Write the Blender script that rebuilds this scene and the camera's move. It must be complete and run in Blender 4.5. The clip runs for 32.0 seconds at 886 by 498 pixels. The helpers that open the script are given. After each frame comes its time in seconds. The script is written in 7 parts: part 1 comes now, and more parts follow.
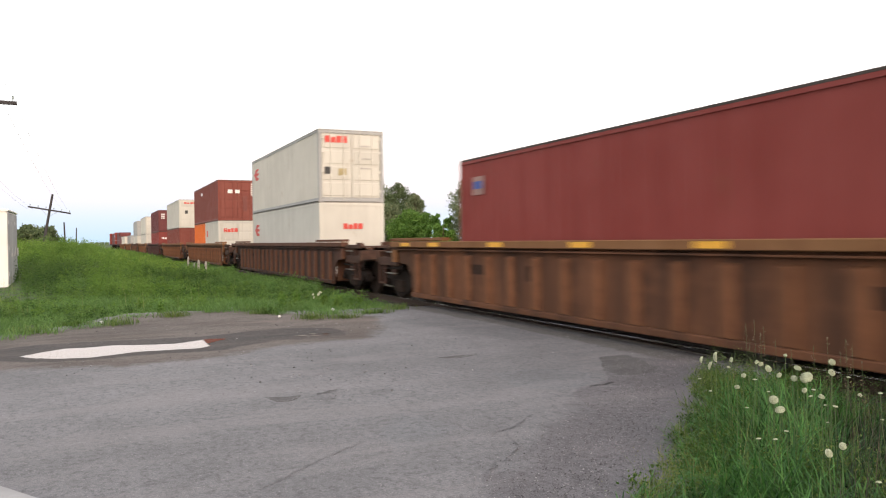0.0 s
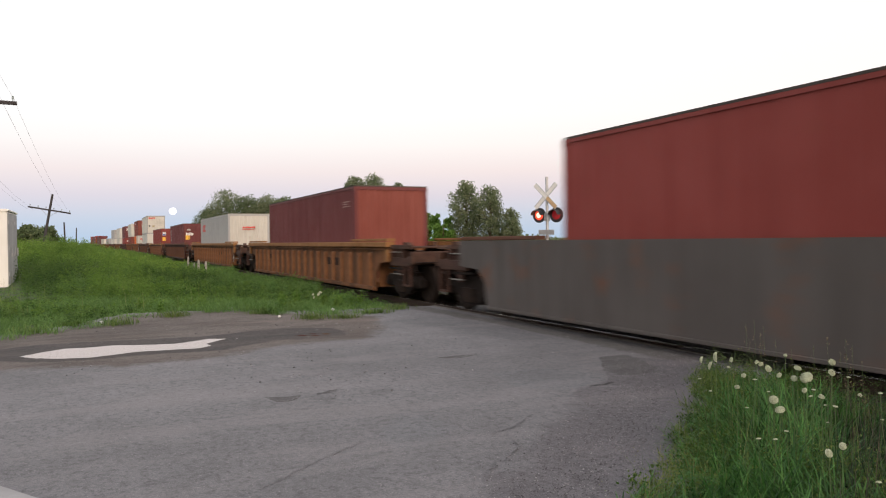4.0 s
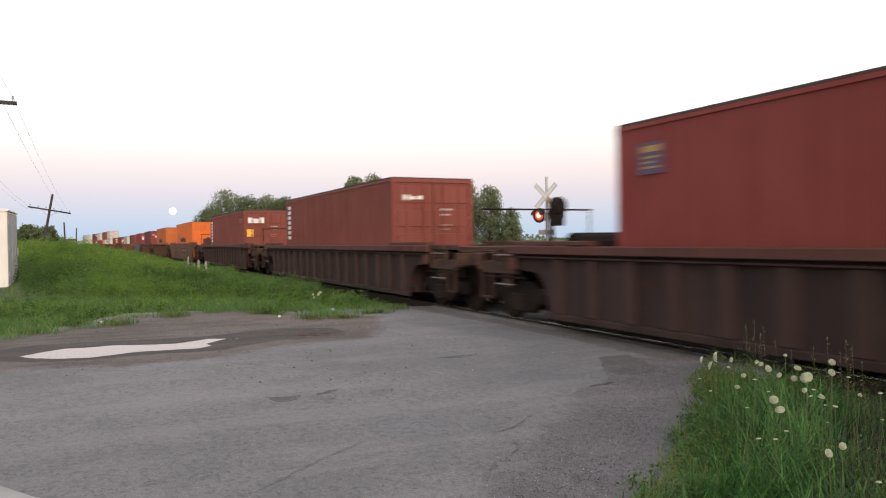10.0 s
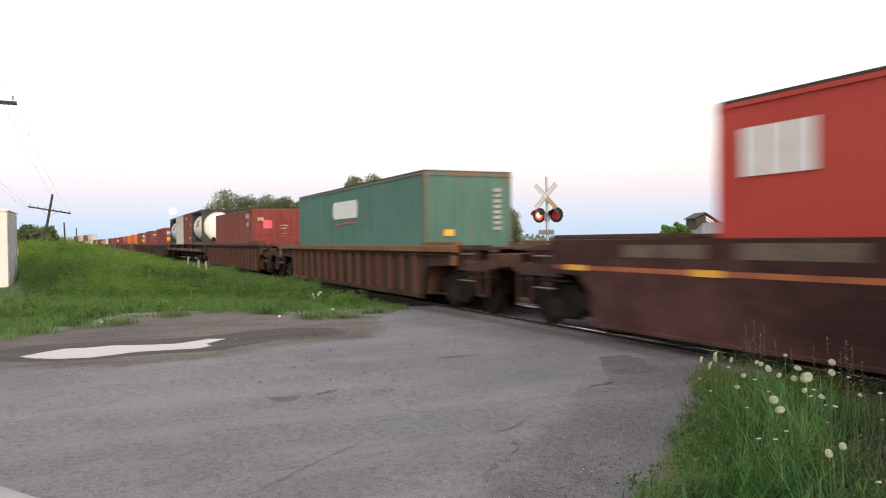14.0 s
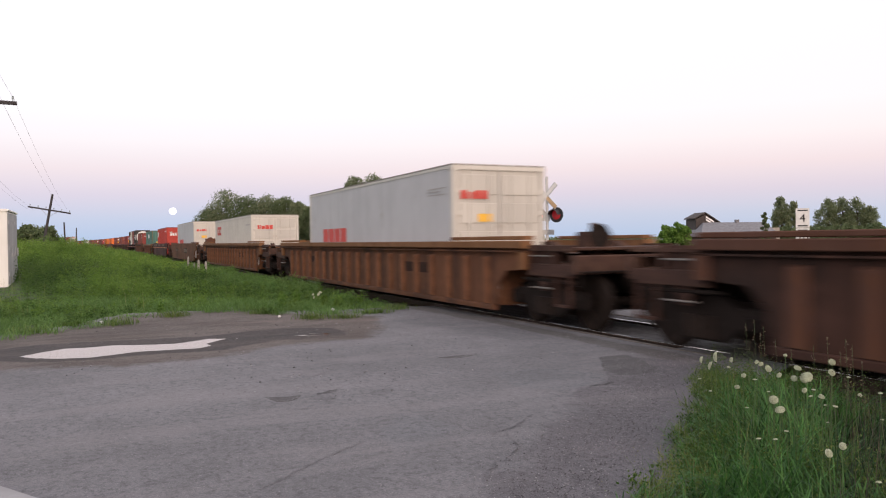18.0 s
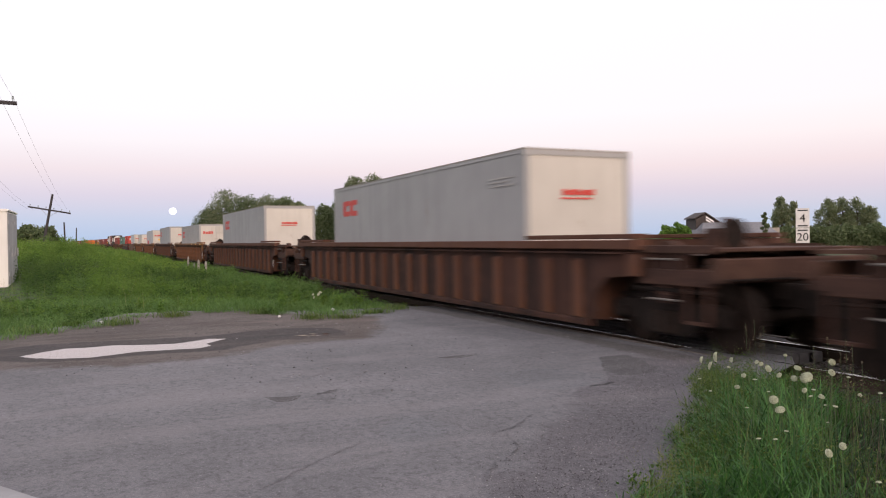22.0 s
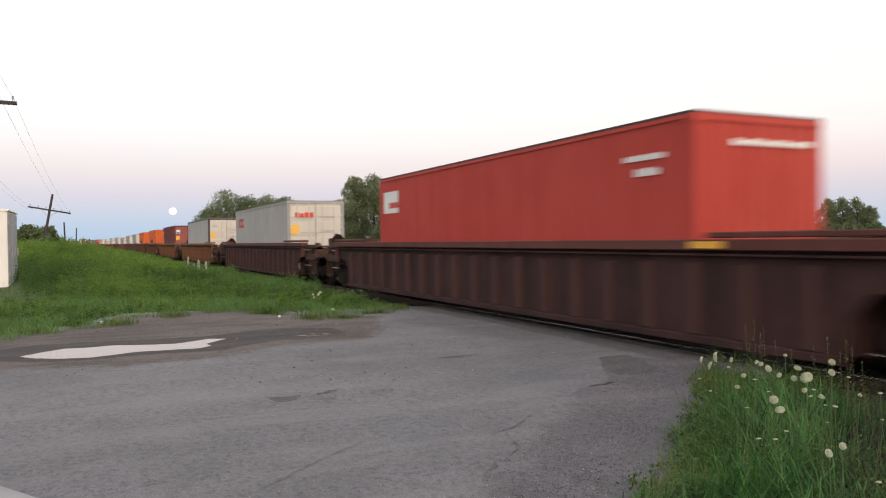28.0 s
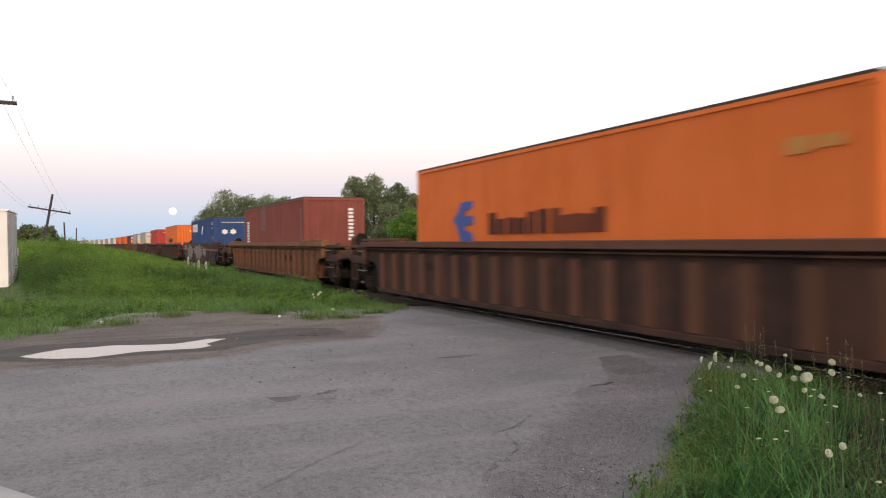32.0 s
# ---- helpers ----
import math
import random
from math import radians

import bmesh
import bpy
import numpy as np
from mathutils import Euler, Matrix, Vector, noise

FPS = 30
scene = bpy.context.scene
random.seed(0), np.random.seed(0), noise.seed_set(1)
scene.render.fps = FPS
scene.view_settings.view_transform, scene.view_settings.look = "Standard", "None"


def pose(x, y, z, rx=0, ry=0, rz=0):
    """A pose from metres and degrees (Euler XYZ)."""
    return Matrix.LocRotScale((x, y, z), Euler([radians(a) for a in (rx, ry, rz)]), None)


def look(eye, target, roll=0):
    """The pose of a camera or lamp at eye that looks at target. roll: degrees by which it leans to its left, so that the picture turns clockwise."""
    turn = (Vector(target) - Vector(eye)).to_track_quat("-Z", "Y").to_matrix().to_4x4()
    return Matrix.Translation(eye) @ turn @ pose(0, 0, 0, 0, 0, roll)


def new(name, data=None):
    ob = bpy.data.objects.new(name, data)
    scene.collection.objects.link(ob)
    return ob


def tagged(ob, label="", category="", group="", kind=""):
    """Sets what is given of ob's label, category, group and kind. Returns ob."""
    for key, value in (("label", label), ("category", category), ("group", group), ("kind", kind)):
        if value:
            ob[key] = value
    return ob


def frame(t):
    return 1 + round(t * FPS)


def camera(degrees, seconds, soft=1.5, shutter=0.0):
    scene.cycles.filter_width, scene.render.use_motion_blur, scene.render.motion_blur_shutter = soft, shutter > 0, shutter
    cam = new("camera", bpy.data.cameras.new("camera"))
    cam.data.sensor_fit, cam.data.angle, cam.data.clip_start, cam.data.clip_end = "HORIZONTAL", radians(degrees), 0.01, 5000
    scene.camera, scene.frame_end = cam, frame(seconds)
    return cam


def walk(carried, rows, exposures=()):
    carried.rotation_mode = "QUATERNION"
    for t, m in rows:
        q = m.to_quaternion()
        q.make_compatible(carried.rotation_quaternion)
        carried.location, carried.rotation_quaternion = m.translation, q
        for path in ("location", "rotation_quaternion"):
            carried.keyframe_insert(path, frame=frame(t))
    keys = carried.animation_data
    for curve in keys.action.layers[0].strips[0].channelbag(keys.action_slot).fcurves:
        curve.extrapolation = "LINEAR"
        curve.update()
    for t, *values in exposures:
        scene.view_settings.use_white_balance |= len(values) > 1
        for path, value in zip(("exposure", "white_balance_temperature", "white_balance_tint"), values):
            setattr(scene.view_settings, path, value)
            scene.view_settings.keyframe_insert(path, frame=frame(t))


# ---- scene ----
# The eye stands 1.58 m above the rails, 8.57 m beside the track; the track runs along x, the train goes towards -x.
cam = camera(60.607, 32.0, soft=1.1, shutter=0.4)
EYE = Vector((0.0, -8.565, 1.58))
YAW, PITCH, ROLL = 65.109, -0.6744, -0.6781
FORWARD = Vector((-math.sin(radians(YAW)) * math.cos(radians(PITCH)), math.cos(radians(YAW)) * math.cos(radians(PITCH)), math.sin(radians(PITCH))))
walk(cam, [(0.0, look(EYE, EYE + FORWARD, ROLL)), (32.0, look(EYE, EYE + FORWARD, ROLL))],
     [(0.0, 0.26, 6480, 10), (1.0, -0.07, 6480, 11), (2.0, -0.08, 6480, 11), (3.0, -0.24, 6480, 12), (6.0, -0.16, 6480, 11), (9.0, -0.12, 6480, 12), (10.2, -0.14, 6480, 11), (11.0, -0.20, 6480, 11), (12.0, 0.08, 6480, 10), (14.0, 0.07, 6480, 10), (17.0, -0.22, 6370, 16), (20.0, -0.27, 6330, 19), (24.0, -0.27, 6360, 17), (28.0, -0.23, 6400, 11), (30.0, -0.26, 6400, 11), (32.0, -0.14, 6480, 12)])

# ---- world and light: dusk, the sun has just set behind the end of the train (+x) ----
world = bpy.data.worlds.new("dusk_sky")
scene.world = world
world.use_nodes = True
wt = world.node_tree
wt.nodes.clear()


def wnode(kind, **values):
    n = wt.nodes.new(kind)
    for k, v in values.items():
        n.inputs[k].default_value = v
    return n


coord = wnode("ShaderNodeTexCoord")
split = wnode("ShaderNodeSeparateXYZ")
wt.links.new(coord.outputs["Generated"], split.inputs[0])
ramp = wnode("ShaderNodeValToRGB")
wt.links.new(split.outputs["Z"], ramp.inputs[0])
stops = [(0.0, (0.45, 0.605, 0.775)), (0.03, (0.53, 0.64, 0.775)), (0.06, (0.672, 0.662, 0.757)), (0.09, (0.825, 0.755, 0.778)), (0.125, (0.915, 0.89, 0.89)), (0.16, (0.96, 0.952, 0.952)), (0.30, (1.0, 1.0, 1.0)), (1.0, (0.90, 0.95, 1.0))]
el = ramp.color_ramp.elements
while len(el) < len(stops):
    el.new(0.5)
for e, (p, c) in zip(el, stops):
    e.position, e.color = p, (*c, 1)
glow = wnode("ShaderNodeMapRange")
wt.links.new(split.outputs["X"], glow.inputs["Value"])
glow.inputs["From Min"].default_value, glow.inputs["From Max"].default_value = -0.2, 1.0
glow.inputs["To Min"].default_value, glow.inputs["To Max"].default_value = 0.0, 1.0
warm = wnode("ShaderNodeMix")
warm.data_type, warm.blend_type = "RGBA", "ADD"
wt.links.new(glow.outputs[0], warm.inputs["Factor"])
# the belt of dusk turns pinker towards the north
north = wnode("ShaderNodeMapRange")
wt.links.new(split.outputs["Y"], north.inputs["Value"])
north.inputs["From Min"].default_value, north.inputs["From Max"].default_value = 0.1, 0.9
pinker = wnode("ShaderNodeMix")
pinker.data_type, pinker.blend_type = "RGBA", "MULTIPLY"
wt.links.new(north.outputs[0], pinker.inputs["Factor"])
wt.links.new(ramp.outputs[0], pinker.inputs[6])
pinker.inputs[7].default_value = (1.04, 0.985, 0.945, 1)
wt.links.new(pinker.outputs[2], warm.inputs[6])
warm.inputs[7].default_value = (0.62, 0.45, 0.33, 1)
bg = wnode("ShaderNodeBackground", Strength=1.2)
wt.links.new(warm.outputs[2], bg.inputs[0])
sky = wnode("ShaderNodeTexSky")
sky.sky_type, sky.sun_disc = "NISHITA", False
sky.sun_elevation, sky.sun_rotation = radians(1.0), radians(90)
bg2 = wnode("ShaderNodeBackground", Strength=0.05)
wt.links.new(sky.outputs[0], bg2.inputs[0])
both = wnode("ShaderNodeAddShader")
wt.links.new(bg.outputs[0], both.inputs[0])
wt.links.new(bg2.outputs[0], both.inputs[1])
wout = wnode("ShaderNodeOutputWorld")
wt.links.new(both.outputs[0], wout.inputs[0])

sun = new("sun", bpy.data.lights.new("sun", "SUN"))
sun.data.energy, sun.data.angle, sun.data.color = 1.9, radians(28), (1.0, 0.78, 0.58)
sun.matrix_world = look((60, -3, 14), (0, 0, 0))

# ---- materials ----


def shader(name):
    m = bpy.data.materials.new(name)
    m.use_nodes = True
    nt = m.node_tree
    return m, nt, nt.nodes["Principled BSDF"]


def nd(nt, kind, **values):
    n = nt.nodes.new(kind)
    for k, v in values.items():
        n.inputs[k].default_value = v
    return n


def noise_at(nt, scale, detail=4.0, rough=0.6, stretch=None, space="Object"):
    tc = nd(nt, "ShaderNodeTexCoord")
    mp = nd(nt, "ShaderNodeMapping")
    if stretch:
        mp.inputs["Scale"].default_value = stretch
    nt.links.new(tc.outputs[space], mp.inputs[0])
    n = nd(nt, "ShaderNodeTexNoise", Scale=scale, Detail=detail, Roughness=rough)
    nt.links.new(mp.outputs[0], n.inputs["Vector"])
    return n


def ramp_of(nt, src, *stops):
    r = nd(nt, "ShaderNodeValToRGB")
    e = r.color_ramp.elements
    while len(e) < len(stops):
        e.new(0.5)
    for k, (p, c) in zip(e, stops):
        k.position, k.color = p, (*c, 1) if len(c) == 3 else c
    nt.links.new(src, r.inputs[0])
    return r.outputs[0]


def grey(v):
    return (v, v, v)


def mix(nt, fac, a, b, blend="MIX"):
    n = nd(nt, "ShaderNodeMix")
    n.data_type, n.blend_type = "RGBA", blend
    for slot, v in ((0, fac), (6, a), (7, b)):
        if hasattr(v, "is_output"):
            nt.links.new(v, n.inputs[slot])
        elif slot == 0:
            n.inputs[0].default_value = v
        else:
            n.inputs[slot].default_value = (*v, 1)
    return n.outputs[2]


def bump(nt, bs, height, strength=0.3, distance=0.01):
    b = nd(nt, "ShaderNodeBump", Strength=strength, Distance=distance)
    nt.links.new(height, b.inputs["Height"])
    nt.links.new(b.outputs[0], bs.inputs["Normal"])


def paint(name, rgb, grime=0.35, rust=0.0, rough=0.5, rustcol=(0.16, 0.06, 0.025), shine=0.3):
    """Weathered vehicle paint: broad fading, streaks that run down, rust blooms."""
    m, nt, bs = shader(name)
    broad = noise_at(nt, 0.55, 3.0)
    streak = noise_at(nt, 1.6, 5.0, 0.65, (3.0, 3.0, 0.22))
    fine = noise_at(nt, 38.0, 3.0)
    dark = tuple(c * 0.5 for c in rgb)
    pale = tuple(min(0.9, c * 1.12 + 0.012) for c in rgb)
    col = mix(nt, ramp_of(nt, broad.outputs[0], (0.35, grey(0)), (0.7, grey(1))), rgb, pale)
    col = mix(nt, ramp_of(nt, streak.outputs[0], (0.48, grey(0)), (0.78, grey(grime))), col, dark)
    if rust:
        spot = noise_at(nt, 2.4, 8.0, 0.72, (1, 1, 0.6))
        col = mix(nt, ramp_of(nt, spot.outputs[0], (0.62 - 0.22 * rust, grey(0)), (0.72 - 0.1 * rust, grey(min(1.0, 0.5 + rust)))), col, rustcol)
    info = nd(nt, "ShaderNodeObjectInfo")
    shade = ramp_of(nt, info.outputs["Random"], (0, grey(0.86)), (1, grey(1.0)))
    col = mix(nt, 1.0, col, shade, "MULTIPLY")
    nt.links.new(col, bs.inputs["Base Color"])
    nt.links.new(ramp_of(nt, streak.outputs[0], (0.3, grey(rough)), (0.8, grey(min(0.95, rough + 0.3)))), bs.inputs["Roughness"])
    bs.inputs["Specular IOR Level"].default_value = shine
    bump(nt, bs, fine.outputs[0], 0.12, 0.003)
    return m


def plain(name, rgb, rough=0.6, metal=0.0, vary=0.25, scale=6.0, shine=0.5):
    m, nt, bs = shader(name)
    n = noise_at(nt, scale, 5.0)
    col = mix(nt, ramp_of(nt, n.outputs[0], (0.3, grey(0)), (0.75, grey(1))), tuple(c * (1 - vary) for c in rgb), tuple(min(1, c * (1 + vary * 0.5)) for c in rgb))
    nt.links.new(col, bs.inputs["Base Color"])
    bs.inputs["Roughness"].default_value, bs.inputs["Metallic"].default_value = rough, metal
    bs.inputs["Specular IOR Level"].default_value = shine
    n2 = noise_at(nt, scale * 9, 3.0)
    bump(nt, bs, n2.outputs[0], 0.15, 0.004)
    return m


def foliage(name, low, mid, high, leaf=0.25, rough=0.6, shine=0.25, clump=0.3):
    m, nt, bs = shader(name)
    geo = nd(nt, "ShaderNodeNewGeometry")
    col = ramp_of(nt, geo.outputs["Random Per Island"], (0.0, low), (0.5, mid), (1.0, high))
    n = noise_at(nt, 0.35, 3.0)
    col = mix(nt, ramp_of(nt, n.outputs[0], (0.35, grey(clump)), (0.62, grey(0.0))), col, tuple(c * 0.6 for c in low))
    n = noise_at(nt, 1.3, 3.0)
    col = mix(nt, ramp_of(nt, n.outputs[0], (0.5, grey(0.0)), (0.72, grey(0.5))), col, (high[0] * 1.1, high[1] * 0.95, high[2]))
    nt.links.new(col, bs.inputs["Base Color"])
    bs.inputs["Roughness"].default_value = rough
    bs.inputs["Specular IOR Level"].default_value = shine
    tr = nd(nt, "ShaderNodeBsdfTranslucent")
    nt.links.new(col, tr.inputs[0])
    ms = nd(nt, "ShaderNodeMixShader")
    ms.inputs[0].default_value = leaf
    nt.links.new(bs.outputs[0], ms.inputs[1])
    nt.links.new(tr.outputs[0], ms.inputs[2])
    nt.links.new(ms.outputs[0], nt.nodes["Material Output"].inputs[0])
    return m


ASPHALT = (0.163, 0.159, 0.169)
DIRT = (0.128, 0.105, 0.095)


def asphalt(name, rgb, crack=True, under=None, scale=2.6, blotch=None):
    """Gritty road surface; with under, it runs out into that colour where its cover fades."""
    m, nt, bs = shader(name)
    broad = noise_at(nt, 0.32, 4.0, 0.6, None)
    mid = noise_at(nt, 2.2, 6.0, 0.75)
    grit = noise_at(nt, 14.0, 5.0, 0.8)
    agg = nd(nt, "ShaderNodeTexVoronoi", Scale=95.0)
    tc = nd(nt, "ShaderNodeTexCoord")
    nt.links.new(tc.outputs["Object"], agg.inputs["Vector"])
    col = mix(nt, ramp_of(nt, broad.outputs[0], (0.36, grey(0)), (0.66, grey(1))), grey(0.84), grey(1.22))
    col = mix(nt, ramp_of(nt, mid.outputs[0], (0.42, grey(0)), (0.72, grey(0.65))), col, grey(0.62))
    col = mix(nt, ramp_of(nt, grit.outputs[0], (0.39, grey(0.75)), (0.51, grey(0))), col, grey(0.46))
    dust = noise_at(nt, 0.75, 5.0, 0.65, (1.9, 0.45, 1.0))
    col = mix(nt, ramp_of(nt, dust.outputs[0], (0.50, grey(0)), (0.66, grey(0.6))), col, (1.24, 1.20, 1.17))
    speck = nd(nt, "ShaderNodeSeparateColor")
    nt.links.new(agg.outputs["Color"], speck.inputs[0])
    col = mix(nt, ramp_of(nt, speck.outputs[0], (0.92, grey(0)), (1.0, grey(0.42))), col, grey(1.9))
    tone = ramp_of(nt, speck.outputs[1], (0.0, grey(0.66)), (0.5, grey(0.92)), (1.0, grey(1.06)))
    col = mix(nt, 0.8, col, tone, "MULTIPLY")
    if crack:
        warp = noise_at(nt, 1.4, 4.0, 0.7)
        wv = mix(nt, 0.28, (0, 0, 0), warp.outputs["Color"])
        add = nd(nt, "ShaderNodeVectorMath")
        add.operation = "ADD"
        nt.links.new(tc.outputs["Object"], add.inputs[0])
        nt.links.new(wv, add.inputs[1])
        vo = nd(nt, "ShaderNodeTexVoronoi", Scale=0.42)
        vo.feature = "DISTANCE_TO_EDGE"
        nt.links.new(add.outputs[0], vo.inputs["Vector"])
        part_mask = noise_at(nt, 0.25, 2.0)
        line = ramp_of(nt, vo.outputs["Distance"], (0.0, grey(0.3)), (0.010, grey(0.0)))
        line = mix(nt, ramp_of(nt, part_mask.outputs[0], (0.5, grey(0)), (0.6, grey(1))), (0, 0, 0), line)
        col = mix(nt, line, col, grey(0.3))
    base = rgb
    if blotch:
        mud = noise_at(nt, 0.9, 6.0, 0.7, (1.6, 0.6, 1.0))
        base = mix(nt, ramp_of(nt, mud.outputs[0], (0.44, grey(0)), (0.60, grey(1))), rgb, blotch)
    if under:
        cover = nd(nt, "ShaderNodeAttribute")
        cover.attribute_name = "cover"
        crumbs = noise_at(nt, scale, 9.0, 0.75)
        total = nd(nt, "ShaderNodeMath")
        total.operation = "ADD"
        nt.links.new(cover.outputs["Fac"], total.inputs[0])
        nt.links.new(crumbs.outputs[0], total.inputs[1])
        base = mix(nt, ramp_of(nt, total.outputs[0], (0.66, grey(0)), (0.88, grey(1))), under, base)
    col = mix(nt, 1.0, col, base, "MULTIPLY")
    nt.links.new(col, bs.inputs["Base Color"])
    bs.inputs["Roughness"].default_value = 0.85
    bump(nt, bs, agg.outputs["Distance"], 0.6, 0.008)
    return m


M_ASPHALT = asphalt("asphalt", ASPHALT)
M_PATCH = asphalt("asphalt_patch", (0.096, 0.092, 0.096), False, ASPHALT, 6.0)
M_DIRT = asphalt("packed_dirt", DIRT, False, ASPHALT, 1.2, (0.082, 0.063, 0.054))
M_WETDIRT = asphalt("wet_dirt", (0.040, 0.033, 0.032), False, DIRT, 1.3, (0.062, 0.050, 0.046))
M_BALLAST = plain("ballast", (0.055, 0.048, 0.043), 0.9, vary=0.6, scale=16)
M_SOIL = plain("grassy_soil", (0.045, 0.072, 0.022), 0.95, vary=0.5, scale=1.5)
M_CONCRETE = plain("concrete", (0.28, 0.275, 0.28), 0.8, vary=0.2, scale=4)
M_TIE = plain("creosoted_timber", (0.06, 0.045, 0.035), 0.85, vary=0.5, scale=8)
M_RAILSIDE = plain("rusty_rail", (0.06, 0.036, 0.025), 0.7, 0.3, 0.4, 10)
M_RAILTOP = plain("polished_rail", (0.84, 0.83, 0.82), 0.14, 1.0, 0.05, 20)
M_RUST = paint("weathered_brown_steel", (0.172, 0.073, 0.034), 0.75, 0.55, 0.72, (0.10, 0.042, 0.022), shine=0.18)
M_RUSTDK = paint("dark_brown_steel", (0.098, 0.044, 0.028), 0.7, 0.5, 0.72, (0.12, 0.05, 0.024), shine=0.18)
M_MAROON = paint("maroon_steel", (0.060, 0.026, 0.023), 0.6, 0.35, 0.66, (0.05, 0.025, 0.02), shine=0.18)
M_CHORD = paint("ochre_steel", (0.195, 0.092, 0.038), 0.55, 0.5, 0.65, (0.14, 0.06, 0.03), shine=0.18)
M_CHORDDK = paint("maroon_chord_steel", (0.10, 0.034, 0.027), 0.5, 0.3, 0.6, shine=0.18)
M_GREYBODY = paint("grey_steel", (0.085, 0.075, 0.07), 0.6, 0.3, 0.65, shine=0.18)


def stained(name, rgb, recess_tone):
    """Side sheet with upright soot and rust bands, recess shade painted in darker."""
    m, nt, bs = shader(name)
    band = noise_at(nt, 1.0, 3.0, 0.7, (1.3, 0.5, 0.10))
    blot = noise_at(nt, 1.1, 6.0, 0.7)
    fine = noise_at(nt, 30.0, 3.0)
    col = mix(nt, ramp_of(nt, band.outputs[0], (0.40, grey(0)), (0.60, grey(1))), rgb, recess_tone)
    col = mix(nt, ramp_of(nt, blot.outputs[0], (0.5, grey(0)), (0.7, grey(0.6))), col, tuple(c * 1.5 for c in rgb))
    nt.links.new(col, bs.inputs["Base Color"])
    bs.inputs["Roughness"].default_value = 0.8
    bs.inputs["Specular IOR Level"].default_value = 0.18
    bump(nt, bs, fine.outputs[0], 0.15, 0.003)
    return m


def sprayed(name, rgb, pale):
    """Old spray paint worn through to the steel."""
    m, nt, bs = shader(name)
    cloud = noise_at(nt, 1.5, 5.0, 0.6, (1.0, 1.0, 1.6))
    bits = noise_at(nt, 5.0, 4.0, 0.7)
    fac = mix(nt, 0.35, cloud.outputs["Color"], bits.outputs["Color"])
    col = ramp_of(nt, fac, (0.36, rgb), (0.43, tuple(0.5 * c for c in pale)), (0.50, pale), (0.60, tuple(0.7 * c for c in pale)), (0.70, tuple(0.4 * c for c in pale)))
    nt.links.new(col, bs.inputs["Base Color"])
    bs.inputs["Roughness"].default_value = 0.8
    tc = nd(nt, "ShaderNodeTexCoord")
    far = nd(nt, "ShaderNodeVectorMath")
    far.operation = "SUBTRACT"
    far.inputs[1].default_value = (0.5, 0.5, 0.5)
    nt.links.new(tc.outputs["Generated"], far.inputs[0])
    flat = nd(nt, "ShaderNodeVectorMath")
    flat.operation = "MULTIPLY"
    flat.inputs[1].default_value = (1, 0, 1)
    nt.links.new(far.outputs[0], flat.inputs[0])
    size = nd(nt, "ShaderNodeVectorMath")
    size.operation = "LENGTH"
    nt.links.new(flat.outputs[0], size.inputs[0])
    edge = noise_at(nt, 2.2, 6.0, 0.75)
    total = nd(nt, "ShaderNodeMath")
    total.operation = "ADD"
    nt.links.new(size.outputs["Value"], total.inputs[0])
    nt.links.new(edge.outputs[0], total.inputs[1])
    see = nd(nt, "ShaderNodeBsdfTransparent")
    ms = nd(nt, "ShaderNodeMixShader")
    nt.links.new(ramp_of(nt, total.outputs[0], (0.88, grey(0)), (1.0, grey(1))), ms.inputs[0])
    nt.links.new(bs.outputs[0], ms.inputs[1])
    nt.links.new(see.outputs[0], ms.inputs[2])
    nt.links.new(ms.outputs[0], nt.nodes["Material Output"].inputs[0])
    return m


def patchy(name, rgb, pale, dark):
    """Smooth side sheet, faded and scuffed in long smears."""
    m, nt, bs = shader(name)
    smear = noise_at(nt, 1.0, 6.0, 0.7, (0.35, 1.0, 1.6))
    blot = noise_at(nt, 0.7, 5.0, 0.7)
    fleck = noise_at(nt, 6.0, 6.0, 0.75, (0.5, 1.0, 2.2))
    col = mix(nt, ramp_of(nt, smear.outputs[0], (0.42, grey(0)), (0.68, grey(1))), rgb, dark)
    col = mix(nt, ramp_of(nt, blot.outputs[0], (0.48, grey(0)), (0.68, grey(0.85))), col, pale)
    col = mix(nt, ramp_of(nt, fleck.outputs[0], (0.60, grey(0)), (0.72, grey(0.6))), col, tuple(1.7 * c for c in pale))
    nt.links.new(col, bs.inputs["Base Color"])
    bs.inputs["Roughness"].default_value = 0.8
    bs.inputs["Specular IOR Level"].default_value = 0.18
    fine = noise_at(nt, 30.0, 3.0)
    bump(nt, bs, fine.outputs[0], 0.15, 0.003)
    return m


M_SCUFFED = patchy("scuffed_maroon_side", (0.049, 0.0195, 0.017), (0.102, 0.047, 0.039), (0.022, 0.010, 0.009))
M_SCUFFBROWN = patchy("scuffed_brown_side", (0.125, 0.056, 0.027), (0.150, 0.078, 0.045), (0.060, 0.029, 0.018))
M_ENDSTEEL = patchy("grimy_end_steel", (0.074, 0.038, 0.028), (0.140, 0.078, 0.052), (0.034, 0.020, 0.016))
M_SPRAY = sprayed("worn_spray_paint", (0.055, 0.026, 0.022), (0.185, 0.155, 0.135))
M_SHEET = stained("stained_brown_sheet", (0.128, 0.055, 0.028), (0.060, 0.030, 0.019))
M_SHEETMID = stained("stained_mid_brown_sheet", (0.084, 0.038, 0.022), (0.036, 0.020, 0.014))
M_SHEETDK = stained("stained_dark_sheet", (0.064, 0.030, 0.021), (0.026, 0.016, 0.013))
